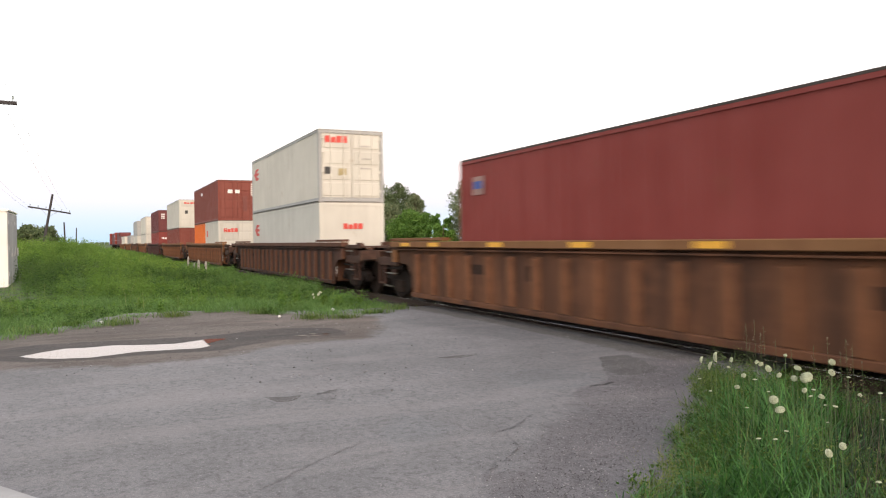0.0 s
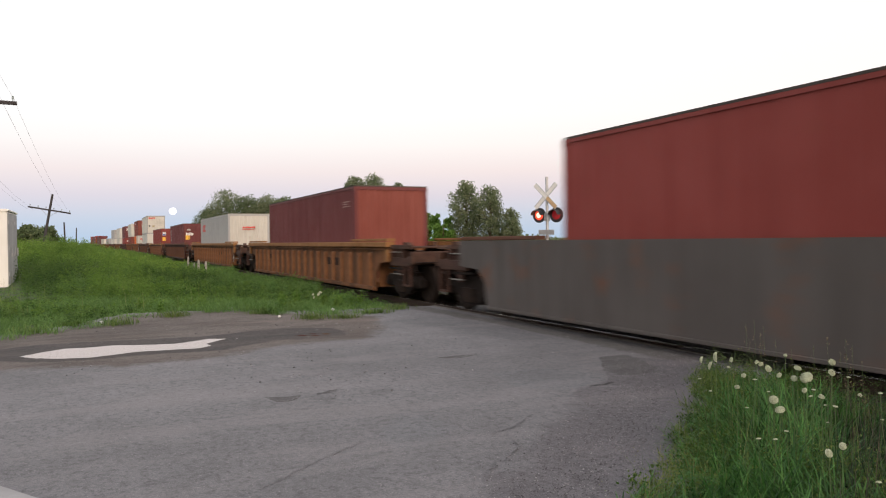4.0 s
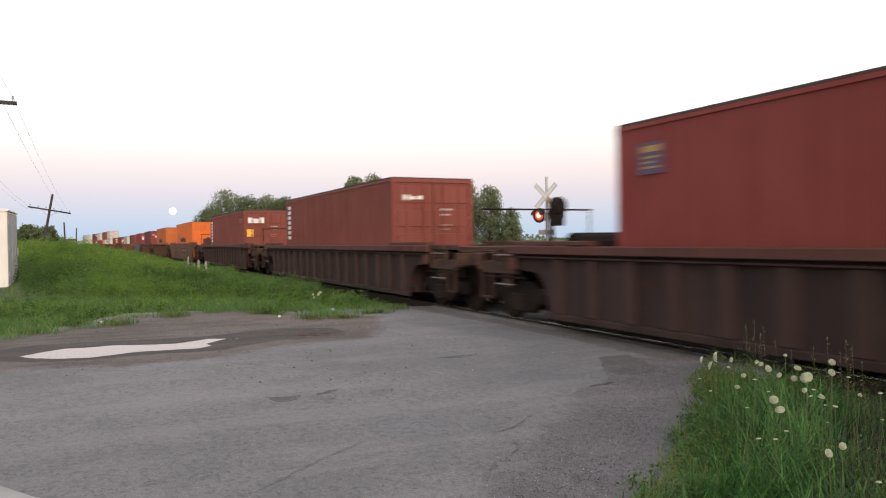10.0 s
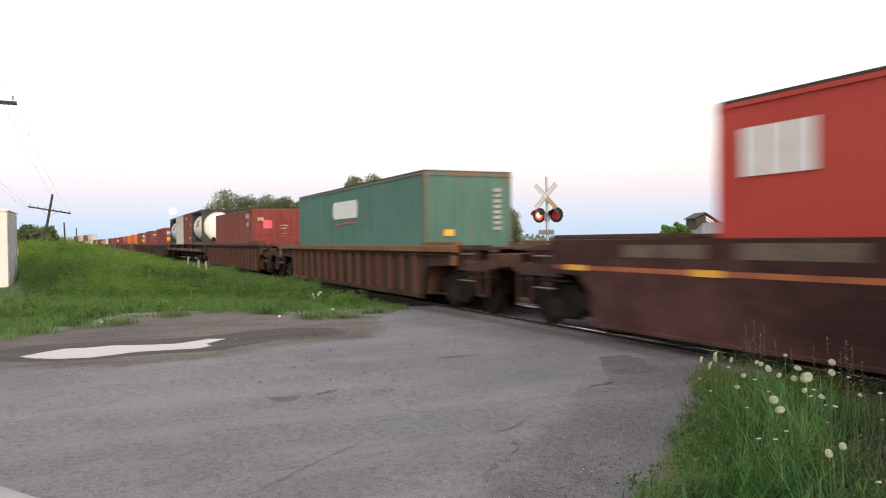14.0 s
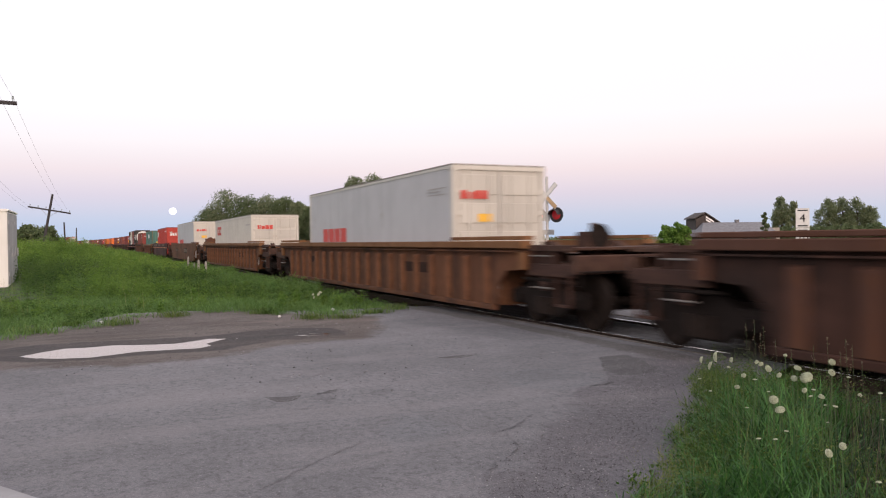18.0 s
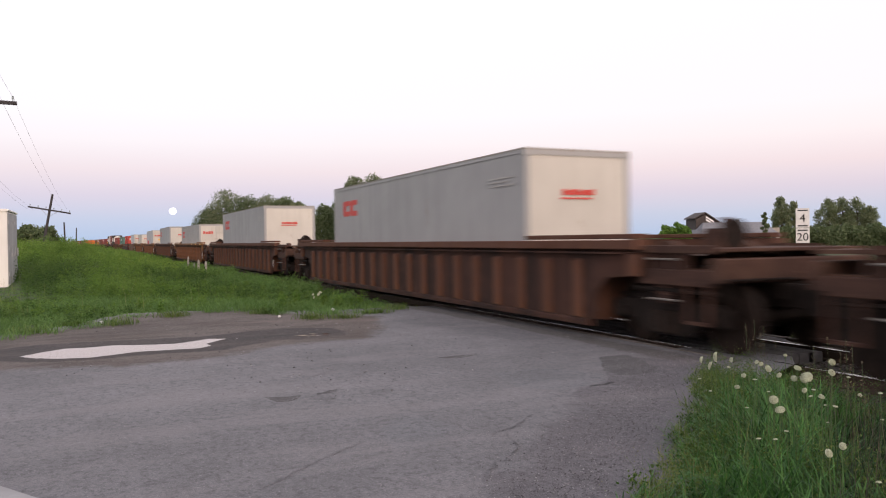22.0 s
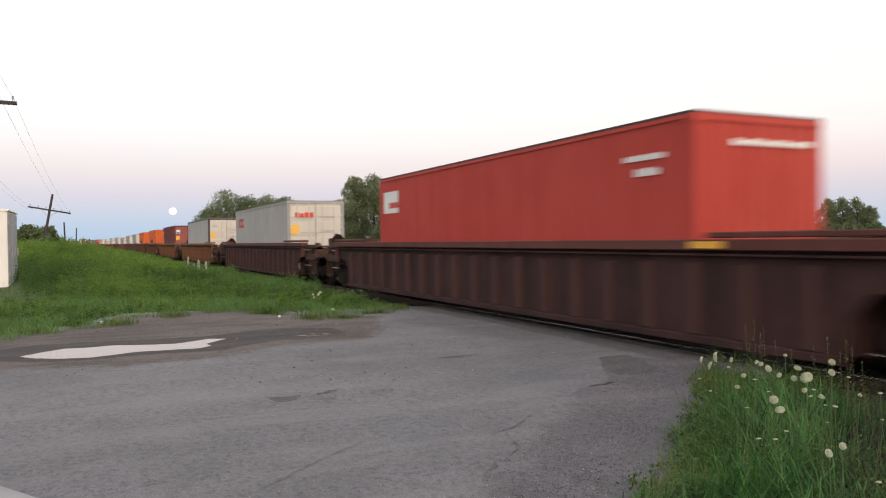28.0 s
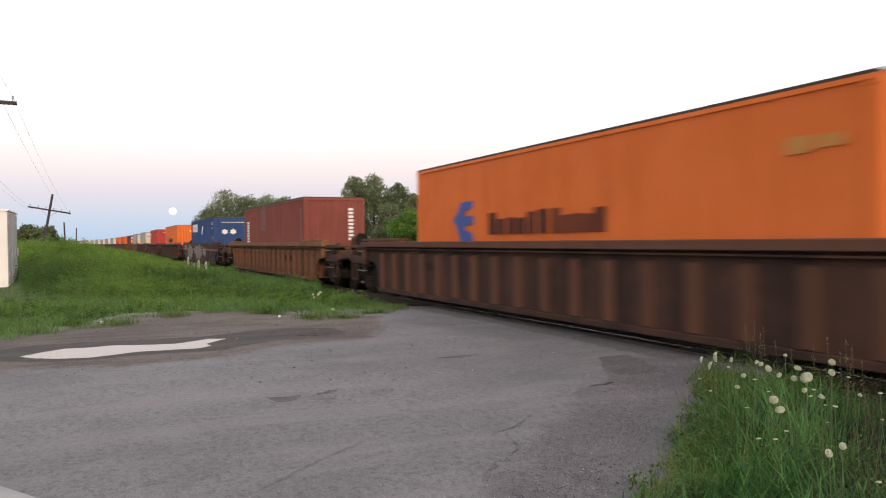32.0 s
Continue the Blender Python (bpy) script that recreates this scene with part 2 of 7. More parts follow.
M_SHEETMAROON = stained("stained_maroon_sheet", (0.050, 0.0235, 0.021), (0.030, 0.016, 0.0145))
M_SOOTY = paint("sooty_brown_steel", (0.051, 0.029, 0.024), 0.7, 0.4, 0.72, (0.045, 0.024, 0.018), shine=0.18)
M_SOOTYCHORD = paint("sooty_chord_steel", (0.085, 0.034, 0.027), 0.6, 0.3, 0.66, shine=0.18)
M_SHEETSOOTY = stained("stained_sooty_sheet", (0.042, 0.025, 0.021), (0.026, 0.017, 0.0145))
M_AMBER = paint("orange_brown_steel", (0.215, 0.092, 0.037), 0.6, 0.5, 0.7, (0.13, 0.055, 0.026), shine=0.18)
M_AMBERCHORD = paint("orange_brown_chord_steel", (0.25, 0.118, 0.043), 0.5, 0.45, 0.65, (0.16, 0.07, 0.03), shine=0.18)
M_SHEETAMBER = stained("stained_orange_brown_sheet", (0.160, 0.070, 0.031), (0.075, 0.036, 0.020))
M_ROOF = paint("grimy_roof_paint", (0.05, 0.042, 0.036), 0.4, 0.2, 0.7)
M_ROOFPALE = paint("grimy_pale_roof_paint", (0.26, 0.245, 0.22), 0.5, 0.3, 0.7)
M_TRUCK = plain("truck_iron", (0.021, 0.0152, 0.0128), 0.85, 0.0, 0.5, 6, 0.12)
M_WHEEL = plain("wheel_steel", (0.030, 0.020, 0.0155), 0.75, 0.0, 0.5, 8, 0.15)
M_BRIGHT = plain("bright_steel", (0.20, 0.18, 0.16), 0.5, 0.0, 0.4, 8)
M_YELLOW = plain("yellow_reflector", (0.75, 0.38, 0.03), 0.5)
M_ORANGESTRIPE = plain("orange_stripe", (0.48, 0.16, 0.03), 0.6, vary=0.4, scale=3)
M_STRIPE = plain("faded_orange_stripe", (0.36, 0.10, 0.035), 0.7, vary=0.6, scale=2)
M_BLACK = plain("black_paint", (0.02, 0.02, 0.022), 0.55)
M_GREYSTEEL = plain("galvanised_steel", (0.42, 0.43, 0.44), 0.45, 0.5, 0.2, 5)
P = {
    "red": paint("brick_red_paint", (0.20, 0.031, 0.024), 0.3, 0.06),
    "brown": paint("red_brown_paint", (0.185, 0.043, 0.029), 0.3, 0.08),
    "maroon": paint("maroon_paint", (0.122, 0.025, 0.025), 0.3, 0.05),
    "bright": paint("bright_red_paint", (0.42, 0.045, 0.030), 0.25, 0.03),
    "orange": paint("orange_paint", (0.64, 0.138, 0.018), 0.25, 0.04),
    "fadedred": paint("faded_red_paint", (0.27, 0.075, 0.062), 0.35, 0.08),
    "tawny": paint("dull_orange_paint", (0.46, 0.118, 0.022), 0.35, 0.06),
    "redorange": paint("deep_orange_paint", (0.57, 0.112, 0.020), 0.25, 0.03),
    "green": paint("green_paint", (0.072, 0.165, 0.135), 0.35, 0.2, rustcol=(0.25, 0.12, 0.05)),
    "greenedge": paint("rusted_green_paint", (0.085, 0.145, 0.11), 0.4, 0.75, rustcol=(0.23, 0.11, 0.045)),
    "blue": paint("navy_blue_paint", (0.018, 0.052, 0.165), 0.25, 0.03),
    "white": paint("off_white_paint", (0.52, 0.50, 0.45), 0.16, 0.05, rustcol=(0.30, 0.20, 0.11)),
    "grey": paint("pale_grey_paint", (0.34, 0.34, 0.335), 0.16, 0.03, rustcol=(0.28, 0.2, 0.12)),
    "pale": paint("cool_white_paint", (0.50, 0.50, 0.505), 0.16, 0.03, rustcol=(0.28, 0.2, 0.12)),
    "dark": paint("dark_frame_paint", (0.045, 0.04, 0.038), 0.3, 0.1),
    "tank": paint("tank_white_paint", (0.72, 0.70, 0.66), 0.3, 0.04, 0.35),
}
INK = {
    "white": plain("white_lettering", (0.72, 0.71, 0.69), 0.6, vary=0.12),
    "red": plain("red_lettering", (0.55, 0.055, 0.04), 0.6, vary=0.12),
    "blue": plain("blue_lettering", (0.032, 0.070, 0.28), 0.6, vary=0.12),
    "navy": plain("dark_lettering", (0.085, 0.030, 0.022), 0.8, vary=0.2, shine=0.15),
    "yellow": plain("yellow_placard", (0.80, 0.45, 0.04), 0.6, vary=0.12),
    "black": M_BLACK,
    "amber": plain("amber_placard", (0.46, 0.20, 0.035), 0.6, vary=0.2),
    "ghost": plain("nearly_worn_off_lettering", (0.255, 0.105, 0.085), 0.7, vary=0.4),
    "paleblue": plain("pale_blue_placard", (0.30, 0.38, 0.55), 0.6, vary=0.2),
    "slate": plain("slate_blue_placard", (0.075, 0.055, 0.115), 0.6, vary=0.2),
    "mustard": plain("mustard_lettering", (0.36, 0.22, 0.06), 0.6, vary=0.2),
    "olive": plain("olive_placard", (0.34, 0.28, 0.14), 0.6, vary=0.2),
    "pink": plain("pink_placard", (0.80, 0.12, 0.15), 0.6, vary=0.12),
    "grey": plain("faded_lettering", (0.40, 0.38, 0.36), 0.7, vary=0.3),
    "faded": plain("worn_lettering", (0.33, 0.20, 0.17), 0.7, vary=0.4),
    "stencil": plain("faded_tan_stencil", (0.13, 0.095, 0.065), 0.8, vary=0.6, scale=7),
    "stain": plain("paint_out_patch", (0.045, 0.028, 0.022), 0.9, vary=0.4, shine=0.08),
    "brownstain": plain("repaint_patch", (0.17, 0.045, 0.035), 0.7, vary=0.2),
    "graffiti": plain("faded_spray_paint", (0.36, 0.33, 0.29), 0.8, vary=0.55, scale=9),
}
M_WATER, _nt, _bs = shader("puddle_water")
_bs.inputs["Base Color"].default_value = (0.15, 0.07, 0.05, 1)
_bs.inputs["Roughness"].default_value = 0.02
_bs.inputs["IOR"].default_value = 1.85
_w = noise_at(_nt, 5.0, 2.0)
bump(_nt, _bs, _w.outputs[0], 0.04, 0.002)


def glowing(name, rgb, strength):
    m, nt, bs = shader(name)
    bs.inputs["Base Color"].default_value = (*rgb, 1)
    bs.inputs["Emission Color"].default_value = (*rgb, 1)
    bs.inputs["Emission Strength"].default_value = strength
    n = noise_at(nt, 0.06, 3.0)
    nt.links.new(ramp_of(nt, n.outputs[0], (0.3, grey(0.25)), (0.7, grey(0.35))), bs.inputs["Roughness"])
    return m


M_LAWN = foliage("arching_grass_blades", (0.012, 0.044, 0.010), (0.042, 0.138, 0.028), (0.125, 0.295, 0.072), 0.35, 0.5, 0.25)
M_VERGE = foliage("verge_grass_blades", (0.068, 0.140, 0.032), (0.118, 0.225, 0.056), (0.180, 0.295, 0.086), 0.45)
M_GRASS = foliage("grass_blades", (0.036, 0.074, 0.015), (0.095, 0.168, 0.034), (0.19, 0.25, 0.070), 0.4)
M_GRASSDRY = foliage("grass_with_seed_heads", (0.080, 0.140, 0.035), (0.150, 0.220, 0.060), (0.33, 0.335, 0.14), 0.3)
M_VERGEGRASS = foliage("yellowish_grass_blades", (0.030, 0.062, 0.012), (0.105, 0.170, 0.034), (0.245, 0.300, 0.085), 0.4)
M_DRYSTALK = foliage("dead_stalks", (0.030, 0.026, 0.022), (0.065, 0.055, 0.045), (0.12, 0.105, 0.08), 0.2)
M_WEED = foliage("weed_leaves", (0.095, 0.180, 0.029), (0.140, 0.252, 0.042), (0.190, 0.305, 0.060), 0.45, clump=0.75)
M_WEEDDK = foliage("dark_weed_leaves", (0.030, 0.072, 0.014), (0.060, 0.125, 0.025), (0.105, 0.180, 0.040), 0.4, clump=0.5)
M_WEEDTOP = foliage("yellow_green_weed_leaves", (0.120, 0.210, 0.030), (0.170, 0.285, 0.046), (0.225, 0.335, 0.066), 0.45, clump=0.6)
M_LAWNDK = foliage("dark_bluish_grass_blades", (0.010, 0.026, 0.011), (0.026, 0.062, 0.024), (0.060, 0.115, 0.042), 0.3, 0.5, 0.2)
M_LEAF = foliage("tree_leaves", (0.110, 0.145, 0.075), (0.190, 0.235, 0.120), (0.30, 0.335, 0.195), 0.5)
M_LEAFDK = foliage("dark_tree_leaves", (0.075, 0.110, 0.048), (0.130, 0.175, 0.078), (0.20, 0.245, 0.125), 0.5)
M_LEAFLT = foliage("light_leaves", (0.06, 0.14, 0.022), (0.12, 0.24, 0.04), (0.20, 0.33, 0.07), 0.4)
M_BARK = plain("bark", (0.10, 0.075, 0.055), 0.9, vary=0.5, scale=9)
M_STEM = plain("plant_stem", (0.070, 0.115, 0.040), 0.7)
M_FLORET = plain("white_florets", (0.48, 0.51, 0.37), 0.7, vary=0.35, scale=40)

# ---- mesh helpers ----


class Shape:
    """Collects boxes, prisms and tubes into one mesh."""

    def __init__(self):
        self.v, self.f = [], []

    def add(self, verts, faces):
        k = len(self.v)
        self.v += [tuple(p) for p in verts]
        self.f += [tuple(i + k for i in q) for q in faces]
        return self

    def box(self, x0, x1, y0, y1, z0, z1, c=0.0):
        if c <= 0:
            v = [(x, y, z) for x in (x0, x1) for y in (y0, y1) for z in (z0, z1)]
            return self.add(v, [(0, 1, 3, 2), (4, 6, 7, 5), (0, 4, 5, 1), (2, 3, 7, 6), (0, 2, 6, 4), (1, 5, 7, 3)])
        # chamfered on the edges along the longest way
        d = (x1 - x0, y1 - y0, z1 - z0)
        a = d.index(max(d))
        lo, hi = (x0, y0, z0), (x1, y1, z1)
        b, e = [i for i in range(3) if i != a]
        ring = [(lo[b] + c, lo[e]), (hi[b] - c, lo[e]), (hi[b], lo[e] + c), (hi[b], hi[e] - c), (hi[b] - c, hi[e]), (lo[b] + c, hi[e]), (lo[b], hi[e] - c), (lo[b], lo[e] + c)]
        v = []
        for end in (lo[a], hi[a]):
            for p, q in ring:
                w = [0, 0, 0]
                w[a], w[b], w[e] = end, p, q
                v.append(w)
        f = [(i, (i + 1) % 8, 8 + (i + 1) % 8, 8 + i) for i in range(8)]
        return self.add(v, f + [tuple(range(7, -1, -1)), tuple(range(8, 16))])

    def prism(self, outline, y0, y1):
        """An outline in x and z, drawn out along y."""
        n = len(outline)
        v = [(x, y0, z) for x, z in outline] + [(x, y1, z) for x, z in outline]
        return self.add(v, [(i, (i + 1) % n, n + (i + 1) % n, n + i) for i in range(n)] + [tuple(range(n - 1, -1, -1)), tuple(range(n, 2 * n))])

    def tube(self, a, b, r, n=8, r2=None):
        a, b = Vector(a), Vector(b)
        w = (b - a).normalized()
        u = w.orthogonal().normalized()
        t = w.cross(u)
        r2 = r if r2 is None else r2
        v = []
        for p, q in ((a, r), (b, r2)):
            for i in range(n):
                k = 2 * math.pi * i / n
                v.append(p + q * (math.cos(k) * u + math.sin(k) * t))
        return self.add(v, [(i, (i + 1) % n, n + (i + 1) % n, n + i) for i in range(n)] + [tuple(range(n - 1, -1, -1)), tuple(range(n, 2 * n))])

    def lathe(self, profile, n=24):
        """A profile of (along x, radius), turned about the x axis."""
        v, f = [], []
        for x, r in profile:
            for i in range(n):
                k = 2 * math.pi * i / n
                v.append((x, r * math.cos(k), r * math.sin(k)))
        for j in range(len(profile) - 1):
            for i in range(n):
                f.append((j * n + i, j * n + (i + 1) % n, (j + 1) * n + (i + 1) % n, (j + 1) * n + i))
        return self.add(v, f)

    def mesh(self, name, smooth=False):
        me = bpy.data.meshes.new(name)
        me.from_pydata(self.v, [], self.f)
        if smooth:
            me.shade_smooth()
        return me


def part(name, me, mat, parent, label="", at=None, turn=None):
    """One mesh object under a thing or part; alike parts share their mesh."""
    if isinstance(me, Shape):
        me = me.mesh(name)
    ob = new(name, me)
    if mat:
        if not me.materials:
            me.materials.append(mat)
        elif me.materials[0] is not mat:
            ob.material_slots[0].link = "OBJECT"
            ob.material_slots[0].material = mat
    if parent:
        ob.parent = parent
    if at:
        ob.location = at
    if turn:
        ob.rotation_euler = [radians(a) for a in turn]
    return tagged(ob, label)


CACHE = {}


def once(key, make):
    if key not in CACHE:
        CACHE[key] = make().mesh(key if isinstance(key, str) else key[0])
    return CACHE[key]


def mesh_np(name, verts, tris=None, quads=None):
    me = bpy.data.meshes.new(name)
    loops, starts, totals = [], [], []
    k = 0
    for fs, n in ((quads, 4), (tris, 3)):
        if fs is not None and len(fs):
            loops.append(fs.ravel())
            starts.append(k + n * np.arange(len(fs)))
            totals.append(np.full(len(fs), n))
            k += fs.size
    loops, starts, totals = np.concatenate(loops), np.concatenate(starts), np.concatenate(totals)
    me.vertices.add(len(verts))
    me.vertices.foreach_set("co", np.ascontiguousarray(verts, dtype=np.float32).ravel())
    me.loops.add(len(loops))
    me.loops.foreach_set("vertex_index", loops.astype(np.int32))
    me.polygons.add(len(starts))
    me.polygons.foreach_set("loop_start", starts.astype(np.int32))
    me.polygons.foreach_set("loop_total", totals.astype(np.int32))
    me.update(calc_edges=True)
    return me

# ---- the setting ----


def smooth01(v):
    v = np.clip(v, 0, 1)
    return v * v * (3 - 2 * v)


def ground_height(x, y):
    """Flat by the road, a low bank beside the track, lower fields beyond it."""
    x, y = np.asarray(x, float), np.asarray(y, float)
    bank = 1.15 * smooth01((-20 - 0.85 * np.clip(-4 - y, 0, 9) - x) / 18) * smooth01((-4.5 - y) / 6) * (1 - 0.6 * smooth01((-x - 75) / 60)) * (1 - 0.5 * smooth01((-y - 20) / 20))
    lumps = 0.10 * np.sin(0.31 * x + 0.5 * y) * np.sin(0.23 * x - 0.41 * y + 1) * smooth01((-17 - x) / 6)
    beyond = -0.35 * smooth01((y - 2.5) / 4) - 0.32 * smooth01((2.75 - y) / 0.5) * smooth01((y + 2.0) / 0.4)
    return -0.07 + bank + lumps * smooth01((-3.2 - y) / 2) + beyond


def build_ground():
    n = 150
    u = np.linspace(-1, 1, n)
    a = 2600 * (0.012 * u + 0.988 * np.sign(u) * np.abs(u) ** 4.5)
    gx, gy = np.meshgrid(a - 15, a - 4, indexing="ij")
    v = np.stack([gx, gy, ground_height(gx, gy)], -1).reshape(-1, 3)
    i = np.arange(n * n).reshape(n, n)
    q = np.stack([i[:-1, :-1], i[1:, :-1], i[1:, 1:], i[:-1, 1:]], -1).reshape(-1, 4)
    g = part("ground", mesh_np("ground", v, quads=q), M_SOIL, None)
    tagged(g, "flat grassy soil reaching to the horizon", "ground", kind="structure")


def sheet(name, outline, z, mat, parent=None, label="", rough=0.12, step=0.35, seed=1, fade=0.0, sink=0.006):
    """A flat sheet with a ragged edge."""
    rng = random.Random(seed)
    pts = []
    for (x0, y0), (x1, y1) in zip(outline, outline[1:] + outline[:1]):
        n = max(1, int(math.hypot(x1 - x0, y1 - y0) / step))
        for k in range(n):
            f = k / n
            pts.append((x0 + (x1 - x0) * f + rng.uniform(-rough, rough), y0 + (y1 - y0) * f + rng.uniform(-rough, rough), z))
    if sum(a[0] * b[1] - b[0] * a[1] for a, b in zip(pts, pts[1:] + pts[:1])) < 0:
        pts.reverse()
    bm = bmesh.new()
    cover = bm.verts.layers.float.new("cover")
    face = bm.faces.new([bm.verts.new(p) for p in pts])
    ring = list(face.verts)
    bmesh.ops.triangulate(bm, faces=[face])
    for q in bm.verts:
        q[cover] = 0.5
    if fade:
        n = len(ring)
        skirt = []
        for k, q in enumerate(ring):
            reach = 3 if n > 40 else 1
            along = ring[(k + reach) % n].co - ring[k - reach].co
            out = Vector((along.y, -along.x, 0)).normalized() * fade
            w = bm.verts.new(q.co + out - Vector((0, 0, sink)))
            w[cover] = 0.0
            skirt.append(w)
        for k in range(n):
            bm.faces.new((ring[k], skirt[k], skirt[(k + 1) % n], ring[(k + 1) % n]))
    bm.normal_update()
    me = bpy.data.meshes.new(name)
    bm.to_mesh(me)
    bm.free()
    for p in me.polygons:
        if p.normal.z < 0:
            p.flip()
    return part(name, me, mat, parent, label)


M_GRIT = asphalt("dark_grit", (0.124, 0.116, 0.126), False, ASPHALT, 2.0)
M_GRIMESHADE = asphalt("grimy_asphalt", (0.10, 0.092, 0.09), False, ASPHALT, 2.0)
M_POTHOLE = asphalt("worn_asphalt", (0.138, 0.135, 0.145), False, ASPHALT, 2.0)
M_HOLE = asphalt("broken_asphalt", (0.085, 0.080, 0.082), False, ASPHALT, 5.0)
M_SMOOTH = asphalt("smooth_asphalt", (0.158, 0.158, 0.170), False, ASPHALT, 2.0)
build_ground()
ROAD_EDGE = [(-7.32, -1.10), (-7.03, -1.94), (-6.05, -2.97), (-4.86, -4.20), (-3.99, -5.22), (-3.22, -6.24), (-2.13, -7.67), (-0.90, -9.20), (2.50, -16.00), (7.00, -30.00)]
road = sheet("road", [(-16.64, -1.10), (-16.85, -2.12), (-16.84, -3.45), (-17.93, -5.48), (-18.26, -7.55), (-16.37, -8.30), (-15.26, -9.25), (-14.36, -10.30), (-13.44, -14.28), (-10.00, -30.00)] + ROAD_EDGE[::-1], 0.0, M_ASPHALT, None, "", 0.035, 0.12)
tagged(road, "worn grey asphalt road with cracks and patches", "road", kind="structure")
beyond = sheet("road", [(-16.87, 0.86), (-8.0, 0.86), (-9.6, 1.5), (-10.6, 2.6), (-11.2, 4.95), (-12.4, 17.62), (-14.4, 38.14), (-21.69, 38.88), (-19.55, 18.13), (-17.55, 5.27)], -0.004, M_ASPHALT, None, "", 0.08)
tagged(beyond, "grey asphalt road beyond the railway track", "road", kind="structure")
sheet("dirt_shoulder", [(-11.19, -9.91), (-11.31, -9.09), (-11.00, -8.27), (-11.18, -6.98), (-11.90, -6.00), (-12.02, -4.77), (-13.55, -4.03), (-14.87, -3.49), (-15.74, -4.50), (-17.49, -5.70), (-17.93, -7.45), (-16.15, -8.20), (-15.26, -9.04), (-14.15, -9.99), (-13.24, -12.18), (-11.70, -12.19)], 0.004, M_DIRT, road, "packed brown dirt shoulder", 0.05, 0.3, 2, 0.8)
sheet("wet_dirt", [(-12.9, -10.6), (-13.17, -9.84), (-13.38, -9.40), (-13.40, -8.68), (-13.32, -7.84), (-13.18, -6.98), (-13.33, -6.49), (-13.58, -5.97), (-13.65, -5.24), (-13.33, -4.70), (-12.79, -4.63), (-12.30, -4.82), (-12.15, -5.45), (-12.20, -5.98), (-11.90, -6.40), (-11.55, -6.80), (-11.55, -7.35), (-11.62, -7.95), (-11.48, -8.60), (-11.50, -9.01), (-11.76, -9.43), (-12.00, -9.73), (-12.2, -10.6)], 0.008, M_WETDIRT, road, "wet dark dirt round the puddle", 0.03, 0.14, 3, 0.22)
sheet("puddle", [(-12.16, -9.50), (-12.48, -9.24), (-12.75, -8.95), (-12.70, -8.68), (-12.77, -8.28), (-12.57, -7.81), (-12.48, -7.40), (-12.68, -7.08), (-12.83, -6.84), (-12.72, -6.58), (-12.49, -6.76), (-12.23, -6.97), (-11.94, -6.93), (-11.77, -7.11), (-11.80, -7.54), (-11.84, -8.00), (-11.67, -8.31), (-11.56, -8.60), (-11.66, -9.02), (-11.88, -9.31)], 0.012, M_WATER, road, "shallow puddle of rain water", 0.012, 0.06, 4)
for k, (px, py, pl) in enumerate(((-12.50, -5.40, 0.15), (-12.62, -5.16, 0.11), (-12.40, -5.20, 0.12), (-12.52, -4.98, 0.10), (-12.36, -5.02, 0.07))):
    sheet("puddle", [(px - 0.6 * pl, py - 0.7 * pl), (px - 0.35 * pl, py + 0.2 * pl), (px + 0.35 * pl, py + 0.9 * pl), (px + 0.55 * pl, py + 0.1 * pl)], 0.012, M_WATER, road, "tiny leftover puddle", 0.012, 0.05, 50 + k)
edge_band = [(x - 0.02, y) for x, y in ROAD_EDGE[:8]] + [(x - w, y - 0.3 * w) for (x, y), w in zip(ROAD_EDGE[:8][::-1], (0.3, 0.45, 0.5, 0.55, 0.6, 0.65, 0.5, 0.35))]
sheet("gravel_edge", edge_band, 0.0034, M_GRIT, road, "dark gravelly edge of the asphalt", 0.012, 0.25, 7, 0.9)
